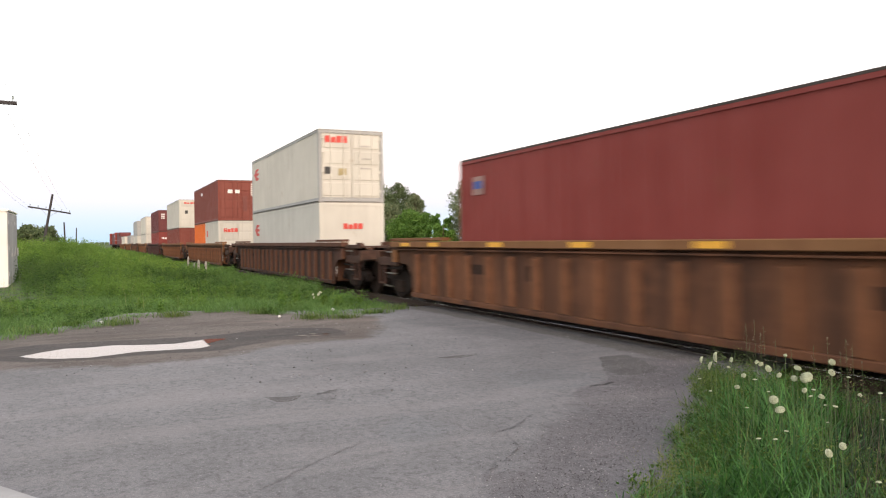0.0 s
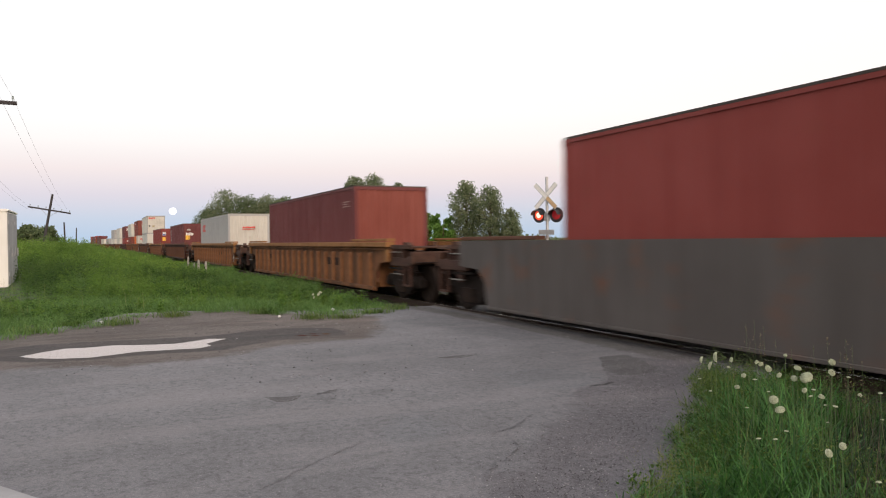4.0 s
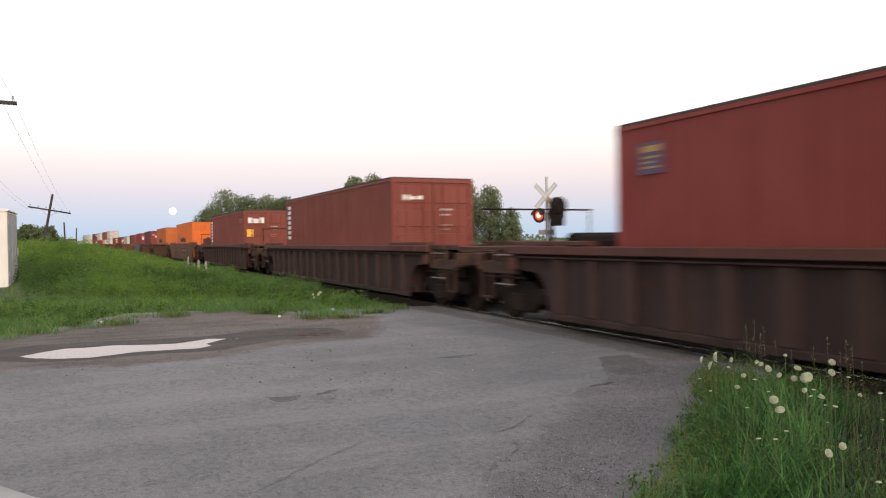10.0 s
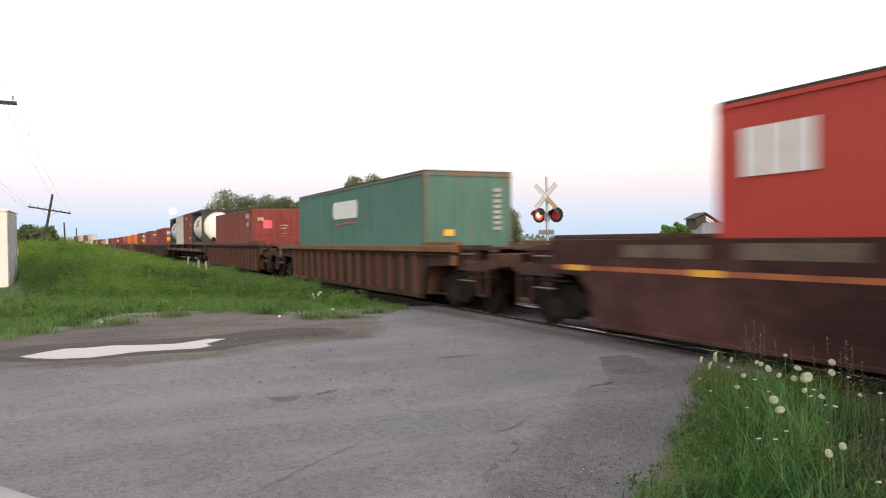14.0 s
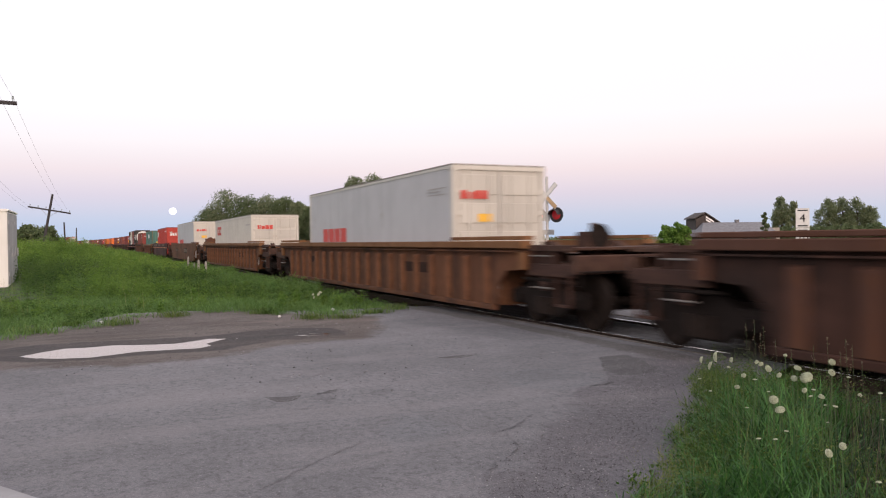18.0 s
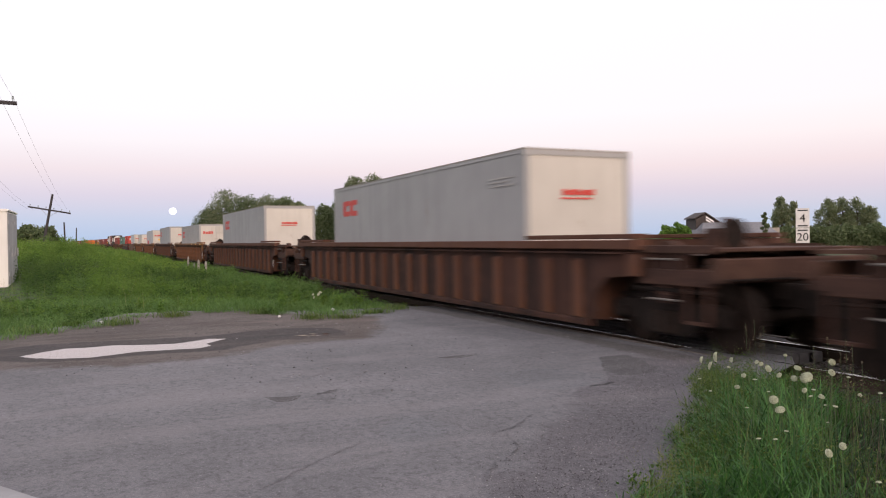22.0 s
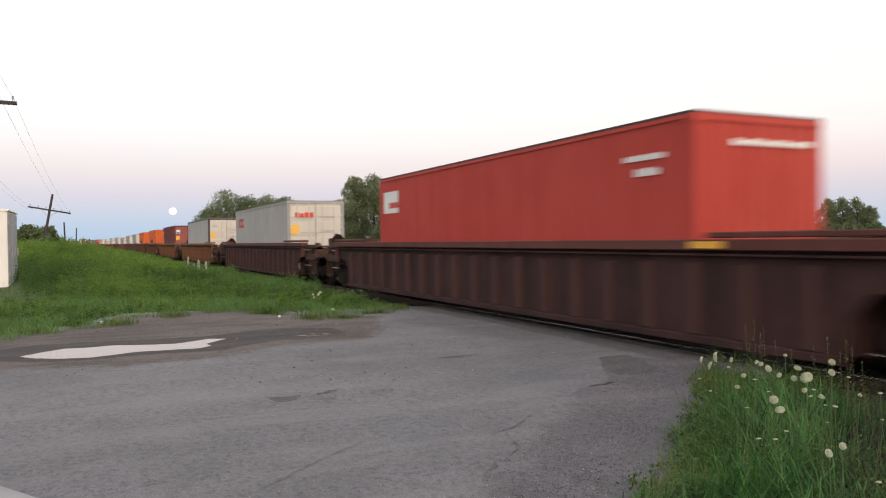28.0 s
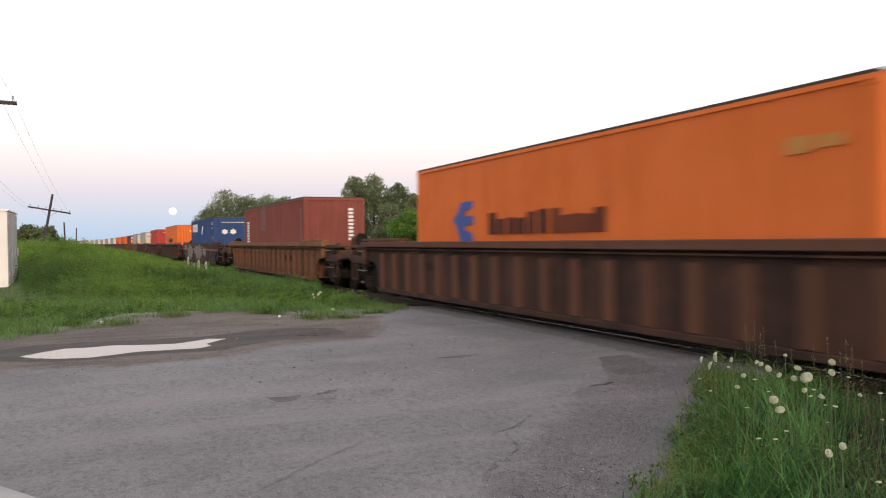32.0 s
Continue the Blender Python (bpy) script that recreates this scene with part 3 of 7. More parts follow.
PATCHES = [
    ([(-8.26, -2.44), (-8.25, -2.01), (-7.69, -2.18), (-7.17, -2.39), (-7.00, -2.63), (-6.98, -2.90), (-7.07, -3.07), (-7.42, -3.00)], M_PATCH, "darker asphalt patch", 0.03),
    ([(-7.74, -6.98), (-7.49, -6.92), (-7.44, -6.82), (-7.65, -6.63), (-7.64, -6.80)], M_HOLE, "shallow pothole", 0.02),
    ([(-7.66, -6.47), (-7.68, -6.33), (-7.80, -6.18), (-7.76, -6.32)], M_HOLE, "shallow pothole", 0.02),
    ([(-7.43, -5.99), (-7.27, -5.92), (-7.35, -5.77), (-7.56, -5.65), (-7.58, -5.82)], M_POTHOLE, "shallow pothole", 0.03),
    ([(-9.23, -4.37), (-9.09, -4.11), (-9.25, -3.79), (-9.28, -4.02)], M_HOLE, "shallow pothole", 0.03),
    ([(-7.44, -6.54), (-7.32, -6.45), (-7.39, -6.32), (-7.46, -6.41)], M_POTHOLE, "shallow pothole", 0.03),
    ([(-5.85, -6.35), (-6.15, -6.08), (-6.12, -5.88), (-5.75, -5.96), (-5.48, -6.21), (-5.49, -6.40)], M_SMOOTH, "dark stain on the asphalt", 0.25),
    ([(-7.83, -4.29), (-7.88, -3.63), (-7.24, -3.22), (-6.90, -3.45), (-6.60, -4.15), (-7.05, -4.42)], M_SMOOTH, "smooth old asphalt repair", 0.10),
    # the train's shade on the road is painted into this grimy strip
    ([(-16.4, -1.50), (-16.5, -1.72), (-12.5, -1.62), (-9.5, -1.70), (-7.6, -1.72), (-7.5, -1.50)], M_GRIMESHADE, "dark grimy strip of asphalt along the rail", 0.30),
    ([(-14.2, -3.1), (-12.2, -2.7), (-10.4, -2.5), (-10.3, -2.0), (-12.0, -1.9), (-14.4, -2.2)], M_POTHOLE, "dark stained asphalt before the track", 0.35),
    ([(-6.66, -3.85), (-6.40, -3.50), (-5.90, -3.85), (-6.06, -4.24), (-6.35, -4.12)], M_GRIT, "crumbled asphalt below a crack", 0.12),
]
for k, (ring, mat, lab, fade) in enumerate(PATCHES):
    sheet("road_patch", ring, 0.004 + 0.0003 * k, mat, road, lab, 0.02, 0.12, 10 + k, fade)


def crack(points, width, seed):
    """A thin crooked crack, sunk into the road's surface look."""
    rng = random.Random(seed)
    pts = []
    for (x0, y0), (x1, y1) in zip(points, points[1:]):
        for k in range(6):
            f = k / 6
            wob = min(0.02, 0.05 * math.hypot(x1 - x0, y1 - y0))
            pts.append((x0 + (x1 - x0) * f + rng.gauss(0, wob), y0 + (y1 - y0) * f + rng.gauss(0, wob)))
    v, f = [], []
    for i, (x, y) in enumerate(pts):
        w = width * rng.uniform(0.4, 1.2)
        v += [(x - w, y - w * 0.4, 0.006), (x + w, y + w * 0.4, 0.006)]
        if i:
            f.append((2 * i - 2, 2 * i - 1, 2 * i + 1, 2 * i))
    part("crack", Shape().add(v, f), M_BLACK if width > 0.02 else M_PATCH, road)


for k, (line, w) in enumerate([
    ([(-6.45, -4.10), (-6.54, -3.89), (-6.68, -3.71), (-6.68, -3.57), (-6.76, -3.38)], 0.022),
    ([(-5.84, -5.03), (-5.67, -5.17), (-5.54, -5.35), (-5.47, -5.50), (-5.36, -5.52), (-5.19, -5.58), (-5.07, -5.60), (-4.93, -5.68), (-4.86, -5.77), (-4.69, -5.99), (-4.4, -6.2)], 0.008),
    ([(-5.47, -5.50), (-5.42, -5.62), (-5.3, -5.7)], 0.006), ([(-7.11, -6.89), (-7.03, -6.79), (-7.08, -6.68)], 0.012), ([(-7.70, -6.97), (-7.48, -6.90), (-7.46, -6.80), (-7.65, -6.63)], 0.012),
    ([(-4.86, -7.64), (-5.03, -7.43), (-5.16, -7.28), (-5.40, -7.01), (-5.53, -6.83), (-5.70, -6.63)], 0.005), ([(-8.25, -2.02), (-7.69, -2.17), (-7.18, -2.38), (-6.99, -2.64)], 0.010),
    ([(-8.9, -5.9), (-8.5, -6.6), (-8.3, -7.3), (-8.4, -8.0)], 0.006), ([(-7.66, -6.47), (-7.68, -6.33), (-7.80, -6.18)], 0.012), ([(-9.12, -4.2), (-9.22, -3.9), (-9.26, -3.75)], 0.012)]):
    crack(line, w, 40 + k)
slab = part("concrete_slab", Shape().box(-2.2, 2.2, -2.6, 0, -0.1, 0.05, 0.02), M_CONCRETE, None, at=(-3.3, -9.9, 0), turn=(0, 0, 32))
slab.location = (-5.36, -8.97, 0)
tagged(slab, "pale concrete slab beside the asphalt", "slab")

M_PEBBLE = foliage("grey_pebbles", (0.030, 0.027, 0.028), (0.12, 0.114, 0.122), (0.37, 0.365, 0.37), 0.0)

# loose stones on the shoulder and the road's edge
rng = np.random.default_rng(5)


def pebbles(name, n, place, lo, hi, mat, label, parent=None, z=0.012):
    base = np.array([(1, 0, 0), (-1, 0, 0), (0, 1, 0), (0, -1, 0), (0, 0, 1), (0, 0, -1)], float)
    tri = np.array([(0, 2, 4), (2, 1, 4), (1, 3, 4), (3, 0, 4), (2, 0, 5), (1, 2, 5), (3, 1, 5), (0, 3, 5)])
    xy = place(n)
    s = rng.uniform(lo, hi, (n, 1, 1)) * rng.uniform(0.5, 1.0, (n, 1, 3)) * (0.8 + 0.4 * rng.random((n, 6, 1)))
    v = base[None] * s
    v[:, :, 2] *= 0.6
    v += np.concatenate([xy, np.full((n, 1), z)], 1)[:, None, :]
    f = (tri[None] + 6 * np.arange(n)[:, None, None]).reshape(-1, 3)
    return tagged(part(name, mesh_np(name, v.reshape(-1, 3), tris=f), mat, parent), label, "gravel", kind="stuff")


def along_edge(n):
    k = rng.integers(0, 6, n)
    e = np.array(ROAD_EDGE)
    f = rng.random((n, 1))
    p = e[k] * (1 - f) + e[k + 1] * f
    return p + np.stack([-np.abs(rng.normal(0, 0.55, n)), -np.abs(rng.normal(0, 0.35, n))], 1)


def on_shoulder(n):
    p = np.stack([rng.uniform(-15.5, -8, n), rng.uniform(-9, -1.6, n)], 1)
    return np.where((np.hypot((p[:, 0] + 12.1) / 0.9, (p[:, 1] + 8.1) / 1.9) < 1)[:, None], p + np.array([4.0, 2.0]), p)


pebbles("gravel", 8000, along_edge, 0.003, 0.0095, M_PEBBLE, "loose grey gravel along the road edge")
pebbles("gravel", 500, on_shoulder, 0.006, 0.02, M_PEBBLE, "scattered pebbles on the dirt shoulder")
for x, y, r in ((-18.36, -5.60, 0.05), (-15.85, -5.01, 0.035), (-16.75, -3.59, 0.055), (-16.52, -8.40, 0.045)):
    st = Shape().lathe([(-r, 0.01), (-0.7 * r, 0.6 * r), (0, 0.8 * r), (0.6 * r, 0.65 * r), (r, 0.01)], 7)
    tagged(part("stone", st, INK["white"], None, at=(x, y, 0.02), turn=(20, 0, 40)), "pale stone lying at the grass edge", "stone", "pale stones")

# ---- railway track, straight and then bending away to the south ----
BEND_AT, BEND_R = -150.0, 2500.0


def on_track(s):
    if s >= BEND_AT:
        return s, 0.0, 0.0
    a = (BEND_AT - s) / BEND_R
    return BEND_AT - BEND_R * math.sin(a), -BEND_R * (1 - math.cos(a)), math.degrees(a)


def along_track(name, ring, s0, s1, step, mat, parent, label=""):
    """A cross-section of (y, z) drawn along the track."""
    n = len(ring)
    ss = [s0]
    while ss[-1] < s1 - 0.01:
        ss.append(min(s1, BEND_AT if ss[-1] < BEND_AT <= ss[-1] + 1e5 and ss[-1] + step > BEND_AT else ss[-1] + (step if ss[-1] < BEND_AT else 1e5)))
    v, f = [], []
    for s in ss:
        x, y, a = on_track(s)
        ca, sa = math.cos(radians(a)), math.sin(radians(a))
        v += [(x - sa * p, y + ca * p, q) for p, q in ring]
    for j in range(len(ss) - 1):
        f += [(j * n + i, j * n + (i + 1) % n, (j + 1) * n + (i + 1) % n, (j + 1) * n + i) for i in range(n)]
    f += [tuple(range(n)), tuple(range((len(ss) - 1) * n, len(ss) * n))]
    return part(name, Shape().add(v, f), mat, parent, label)


M_PLANK = plain("worn_grey_plank", (0.125, 0.118, 0.118), 0.85, vary=0.4, scale=6)
M_EDGETIMBER = plain("worn_edge_timber", (0.135, 0.115, 0.10), 0.9, vary=0.5, scale=5)
track = tagged(new("railway_track"), "single railway track on dark ballast crossing the road", "railway track", kind="structure")
for side in (-1, 1):
    c = side * 0.754
    rail = along_track("rail", [(c - 0.07, -0.17), (c + 0.07, -0.17), (c + 0.07, -0.155), (c + 0.012, -0.13), (c + 0.012, -0.04), (c + 0.034, -0.03), (c + 0.035, -0.006), (c + 0.0285, -0.003), (c - 0.0285, -0.003), (c - 0.035, -0.006), (c - 0.034, -0.03), (c - 0.012, -0.04), (c - 0.012, -0.13), (c - 0.07, -0.155)], -420, 40, 20, M_RAILSIDE, track)
    along_track("rail_head", [(c - 0.031, -0.014), (c + 0.031, -0.014), (c + 0.028, -0.002), (c + 0.016, -0.0005), (c, 0.0), (c - 0.016, -0.0005), (c - 0.028, -0.002)], -420, 40, 20, M_RAILTOP, track, "polished running surface")
along_track("ballast", [(-2.1, -0.36), (-1.95, -0.12), (-1.6, -0.16), (-0.9, -0.18), (0.9, -0.18), (1.75, -0.18), (2.6, -0.36)], -420, -16.55, 20, M_BALLAST, track, "dark stone ballast")
# ballast drawn out past the track, its dark tone standing in for train shade
along_track("ballast", [(-2.1, -0.36), (-1.95, -0.12), (-1.6, -0.16), (-0.9, -0.18), (0.9, -0.18), (1.75, -0.18), (2.6, -0.24), (7.0, -0.30), (7.0, -0.5)], -12.5, 40, 20, M_BALLAST, track, "dark stone ballast")
tie = Shape().box(-0.11, 0.11, -1.3, 1.3, -0.34, -0.17, 0.012).mesh("tie")
for k in range(150):
    s = -16.9 - 0.5 * k
    part("tie", tie, M_TIE, track, at=(s, random.uniform(-0.03, 0.03), random.uniform(-0.008, 0.0)))
for k in range(30):
    part("tie", tie, M_TIE, track, at=(-7.1 + 0.5 * k, random.uniform(-0.03, 0.03), 0))
plank = Shape().box(-4.6, 4.6, -0.13, 0.13, -0.19, -0.032, 0.012).mesh("plank")
for y in (-1.02, -0.5, -0.22, 0.06, 0.34, 0.55, 1.02):
    part("crossing_plank", plank, M_TIE if abs(y) > 0.9 else M_PLANK, track, at=(-11.95, y - (0.02 if y > 0.4 else 0), -0.002))

edge_timber = Shape().box(-4.7, 4.7, -0.05, 0.05, -0.17, 0.012, 0.012).mesh("edge_timber")
for y in (-1.10, 1.20):
    part("edge_timber", edge_timber, M_EDGETIMBER, track, "worn pale timber along the crossing", (-11.95, y, -0.002))

M_STONE = foliage("dark_ballast_stones", (0.020, 0.017, 0.015), (0.05, 0.044, 0.04), (0.11, 0.10, 0.09), 0.0)


def by_track(x0, x1):
    def place(n):
        q = np.stack([rng.uniform(x0, x1, n), rng.uniform(-1.9, 2.4, n)], 1)
        on_rail = np.abs(np.abs(q[:, 1]) - 0.754) < 0.1
        q[on_rail, 1] += 0.22
        return q
    return place


pebbles("ballast_stones", 15000, by_track(-7.3, 6), 0.022, 0.055, M_STONE, "dark crushed stone between and beside the rails", z=-0.165)
pebbles("ballast_stones", 9000, by_track(-40, -16.7), 0.025, 0.06, M_STONE, "dark crushed stone between and beside the rails", z=-0.165)

# ---- grasses ----


def leaves(c, r, size):
    """Small folded leaf quads of random turn at the points c."""
    n = len(c)
    u = r.normal(size=(n, 3))
    u /= np.linalg.norm(u, axis=1)[:, None]
    w = np.cross(u, r.normal(size=(n, 3)))
    w /= np.linalg.norm(w, axis=1)[:, None] + 1e-9
    s = size * r.uniform(0.6, 1.4, n)[:, None]
    v = np.stack([c - u * s, c + w * s * 0.55, c + u * s, c - w * s * 0.55], 1).reshape(-1, 3)
    q = 4 * np.arange(n)[:, None] + np.arange(4)
    return v, q


def blades(name, base, height, width, mat, label, spread=0.35, lean=None):
    """Bent blades of grass, two faces each, on the ground."""
    n = len(base)
    ang = rng.uniform(0, 2 * np.pi, n)
    h = height * rng.uniform(0.55, 1.25, n)
    w = width * rng.uniform(0.6, 1.3, n)
    out = h * np.abs(rng.normal(0, spread, n))
    d = np.stack([np.cos(ang), np.sin(ang), np.zeros(n)], 1)
    if lean is not None:
        d = d + np.array(lean)
    p = np.stack([-d[:, 1], d[:, 0], np.zeros(n)], 1) * w[:, None]
    up = np.array([0, 0, 1.0])
    b = base
    m = b + up * (h * 0.55)[:, None] + d * (out * 0.35)[:, None]
    t = b + up * (h * np.sqrt(np.clip(1 - (out / h) ** 2 * 0.4, 0.3, 1)))[:, None] + d * out[:, None]
    v = np.stack([b - p, b + p, m - p * 0.75, m + p * 0.75, t], 1).reshape(-1, 3)
    k = 5 * np.arange(n)[:, None]
    me = mesh_np(name, v, tris=k + np.array([2, 3, 4]), quads=k + np.array([0, 1, 3, 2]))
    return tagged(part(name, me, mat, None), label, "grass", kind="stuff")


def arching(name, base, height, width, mat, label, bend=1.5, order=0.9):
    """Long blades in tufts that rise and arch over, three faces each; neighbours bend alike."""
    n = len(base)
    x, y = base[:, 0], base[:, 1]
    ang = 2.5 * np.sin(1.9 * x + 0.7 * y) + 2.2 * np.sin(2.7 * y - 1.3 * x + 2) + rng.normal(0, order, n)
    h = height * rng.uniform(0.55, 1.25, n) * (1 + 0.22 * np.sin(3.1 * x + 1.1) * np.sin(2.9 * y))
    w = width * rng.uniform(0.6, 1.35, n)
    d = np.stack([np.cos(ang), np.sin(ang), np.zeros(n)], 1)
    p = np.stack([-d[:, 1], d[:, 0], np.zeros(n)], 1) * w[:, None]
    t0 = np.abs(rng.normal(0.12, 0.16, n))
    b = bend * rng.uniform(0.35, 1.25, n)
    pts = [base]
    for f, g in ((0.15, 0.4), (0.5, 0.35), (0.85, 0.3)):
        t = t0 + b * f
        pts.append(pts[-1] + (h * g)[:, None] * (np.sin(t)[:, None] * d + np.cos(t)[:, None] * np.array([0, 0, 1.0])))
    v = np.stack([pts[0] - p * 0.8, pts[0] + p * 0.8, pts[1] - p, pts[1] + p, pts[2] - p * 0.7, pts[2] + p * 0.7, pts[3]], 1).reshape(-1, 3)
    k = 7 * np.arange(n)[:, None]
    q = np.concatenate([k + np.array([0, 1, 3, 2]), k + np.array([2, 3, 5, 4])])
    return tagged(part(name, mesh_np(name, v, tris=k + np.array([4, 5, 6]), quads=q), mat, None), label, "grass", kind="stuff")


def tufted(n, each, x0, x1, y0, y1, keep, spread):
    """Points in tight tufts."""
    c = scatter(n // each, x0, x1, y0, y1, keep)
    p = np.repeat(c, each, 0)
    p[:, :2] += rng.normal(0, spread, (len(p), 2))
    return p


def leafy(name, n, each, x0, x1, y0, y1, keep, radius, height, size, mat, label):
    """Bushy low growth: heaps of small leaves on the ground."""
    c = scatter(n // each, x0, x1, y0, y1, keep)
    m = len(c)
    tall = height * rng.uniform(0.2, 1.5, m)
    wide = radius * rng.uniform(0.4, 1.7, m)
    dirs = rng.normal(size=(m, each, 3))
    dirs /= np.linalg.norm(dirs, axis=2)[..., None]
    dirs[..., 2] = np.abs(dirs[..., 2])
    r = rng.random((m, each, 1)) ** 0.45
    p = c[:, None, :] + dirs * r * np.stack([wide, wide, tall], 1)[:, None, :]
    v, q = leaves(p.reshape(-1, 3), rng, size)
    return tagged(part(name, mesh_np(name, v, quads=q), mat, None), label, "weeds", kind="stuff")


def swell(x, y):
    """A slow uneven field between about 0 and 1, for patches of taller and lower growth."""
    f = np.sin(0.9 * x + 0.4 * y + 0.6 * np.sin(0.7 * y)) + np.sin(0.37 * x - 1.15 * y + 1.7) + 0.7 * np.sin(1.9 * x + 2.3 * y) + 0.5 * np.sin(3.7 * x - 2.9 * y + 0.5)
    return np.clip(0.5 + 0.22 * f, 0, 1)


def herbs(name, n, each, x0, x1, y0, y1, keep, height, leaf, mat, label, spread=0.10, taper=False):
    """Upright leafy stems, closely grown in patches: long narrow leaves all the way up."""
    c = scatter(n, x0, x1, y0, y1, keep)
    m = len(c)
    tall = height * rng.uniform(0.5, 1.2, m) * (0.15 + 1.45 * swell(c[:, 0], c[:, 1]))
    if taper:
        tall = tall * (0.40 + 0.60 * smooth01((-3.0 - c[:, 1]) / 4.5))
    lean = rng.normal(0, 0.10, (m, 2))
    k = rng.random((m, each)) ** 0.8
    az = rng.uniform(0, 2 * np.pi, (m, each))
    up = rng.uniform(-0.25, 1.0, (m, each)) + 0.35 * k
    out = np.stack([np.cos(az) * np.cos(up), np.sin(az) * np.cos(up), np.sin(up)], -1)
    root = np.empty((m, each, 3))
    root[..., :2] = c[:, None, :2] + (lean[:, None, :] * k[..., None] * tall[:, None, None]) + rng.normal(0, spread, (m, each, 2)) * (0.5 + 0.5 * k[..., None])
    root[..., 2] = c[:, None, 2] + k * tall[:, None]
    size = leaf * rng.uniform(0.6, 1.3, (m, each, 1)) * (1.15 - 0.5 * k[..., None])
    side = np.cross(out, rng.normal(size=(m, each, 3)))
    side /= np.linalg.norm(side, axis=-1)[..., None] + 1e-9
    mid = root + out * size * 0.5
    v = np.stack([root, mid + side * size * 0.19, root + out * size - np.array([0, 0, 0.2]) * size, mid - side * size * 0.19], 2).reshape(-1, 3)
    q = 4 * np.arange(m * each)[:, None] + np.arange(4)
    return tagged(part(name, mesh_np(name, v, quads=q), mat, None), label, "weeds", kind="stuff")


def scatter(n, x0, x1, y0, y1, keep):
    x, y = rng.uniform(x0, x1, n), rng.uniform(y0, y1, n)
    ok = keep(x, y)
    x, y = x[ok], y[ok]
    return np.stack([x, y, ground_height(x, y) - 0.02], 1)


EDGE = np.array(ROAD_EDGE)


def right_of_road(x, y):
    edge = np.interp(-y, -EDGE[:, 1], EDGE[:, 0])
    wob = 0.12 * np.sin(5 * y) + 0.08 * np.sin(13 * y + 1)
    return (x > edge + 0.06 + 0.6 * wob) & (y < -2.05 + 0.12 * np.sin(3 * x)) & (np.hypot(x, y + 8.565) > 0.9)


GRASS_EDGE = np.array([(-16.74, -1.71), (-16.63, -2.43), (-15.31, -3.07), (-14.98, -3.69), (-15.84, -4.80), (-17.60, -5.70), (-17.93, -7.45), (-15.82, -8.31), (-15.26, -9.15), (-14.04, -9.99), (-13.46, -12.18), (-12.97, -16.39)])


def left_of_road(x, y):
    edge = np.interp(-y, -GRASS_EDGE[:, 1], GRASS_EDGE[:, 0])
    wob = 0.22 * np.sin(4 * y) + 0.15 * np.sin(11 * y + 1)
    strip = -1.75 - 0.25 * smooth01((-15 - x) / 2) + 0.2 * np.sin(1.7 * x) + 0.12 * np.sin(4.1 * x)
    return (x < edge - 0.05 + wob) & (y < strip)


def edge_scale(base):
    """Grass is short where it meets the road."""
    e = np.interp(-base[:, 1], -EDGE[:, 1], EDGE[:, 0])
    return (0.38 + 0.62 * smooth01((base[:, 0] - e + 0.1) / 1.0)) * (0.45 + 0.55 * smooth01((-1.9 - base[:, 1]) / 1.8))


near = lambda x, y: right_of_road(x, y) & (x < 0.3)
g0 = tufted(100000, 34, -7.6, 0.3, -8.2, -1.2, near, 0.06)
inner = g0[:, 0] - np.interp(-g0[:, 1], -EDGE[:, 1], EDGE[:, 0])
weedy = lambda x, y: smooth01((y + 5.35 + 0.35 * np.sin(2.3 * x)) / 0.7)      # tall weeds take over towards the track
g0 = g0[rng.random(len(g0)) < (0.40 + 0.60 * smooth01((inner - 0.1) / 0.8)) * (1 - 0.52 * weedy(g0[:, 0], g0[:, 1]))]
# shade towards the track is painted in by choosing darker blades here
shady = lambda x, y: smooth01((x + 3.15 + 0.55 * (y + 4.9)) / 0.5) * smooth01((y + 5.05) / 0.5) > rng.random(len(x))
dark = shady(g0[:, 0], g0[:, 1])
tall0 = 0.50 * edge_scale(g0) * (0.7 + 0.6 * swell(2 * g0[:, 0], 2 * g0[:, 1]))
arching("grass", g0[~dark], tall0[~dark], 0.0044, M_LAWN, "dense arching green grass beside the road", 2.0)
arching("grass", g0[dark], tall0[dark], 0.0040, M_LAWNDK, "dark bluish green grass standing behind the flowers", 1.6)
# low blades under the tall ones take the same painted shade
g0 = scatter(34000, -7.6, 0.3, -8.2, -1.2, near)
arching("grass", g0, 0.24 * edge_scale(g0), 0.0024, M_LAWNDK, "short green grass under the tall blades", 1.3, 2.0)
arching("grass", tufted(26000, 30, -3, 9, -16, -1.4, lambda x, y: right_of_road(x, y) & ((x > 0.25) | (y < -8.15)), 0.07), 0.42, 0.008, M_LAWN, "dense green grass behind the roadside", 1.4)
g1 = scatter(3200, -7.4, 1.5, -7.5, -1.25, right_of_road)
blades("tall_grass", g1, 0.52 * edge_scale(g1), 0.0016, M_GRASSDRY, "thin tall grass stalks gone dry", 0.3)
g1 = scatter(3000, -5.6, -1.2, -5.4, -1.9, lambda x, y: right_of_road(x, y) & (x > -3.7 - 0.82 * (y + 3.87)))
blades("tall_grass", g1, 0.62 * edge_scale(g1), 0.0020, M_DRYSTALK, "dull brown dead stalks standing among the grass", 0.22)


def verge(x, y):
    e = np.interp(-y, -EDGE[:, 1], EDGE[:, 0])
    return right_of_road(x, y) & (x < e + 0.8)


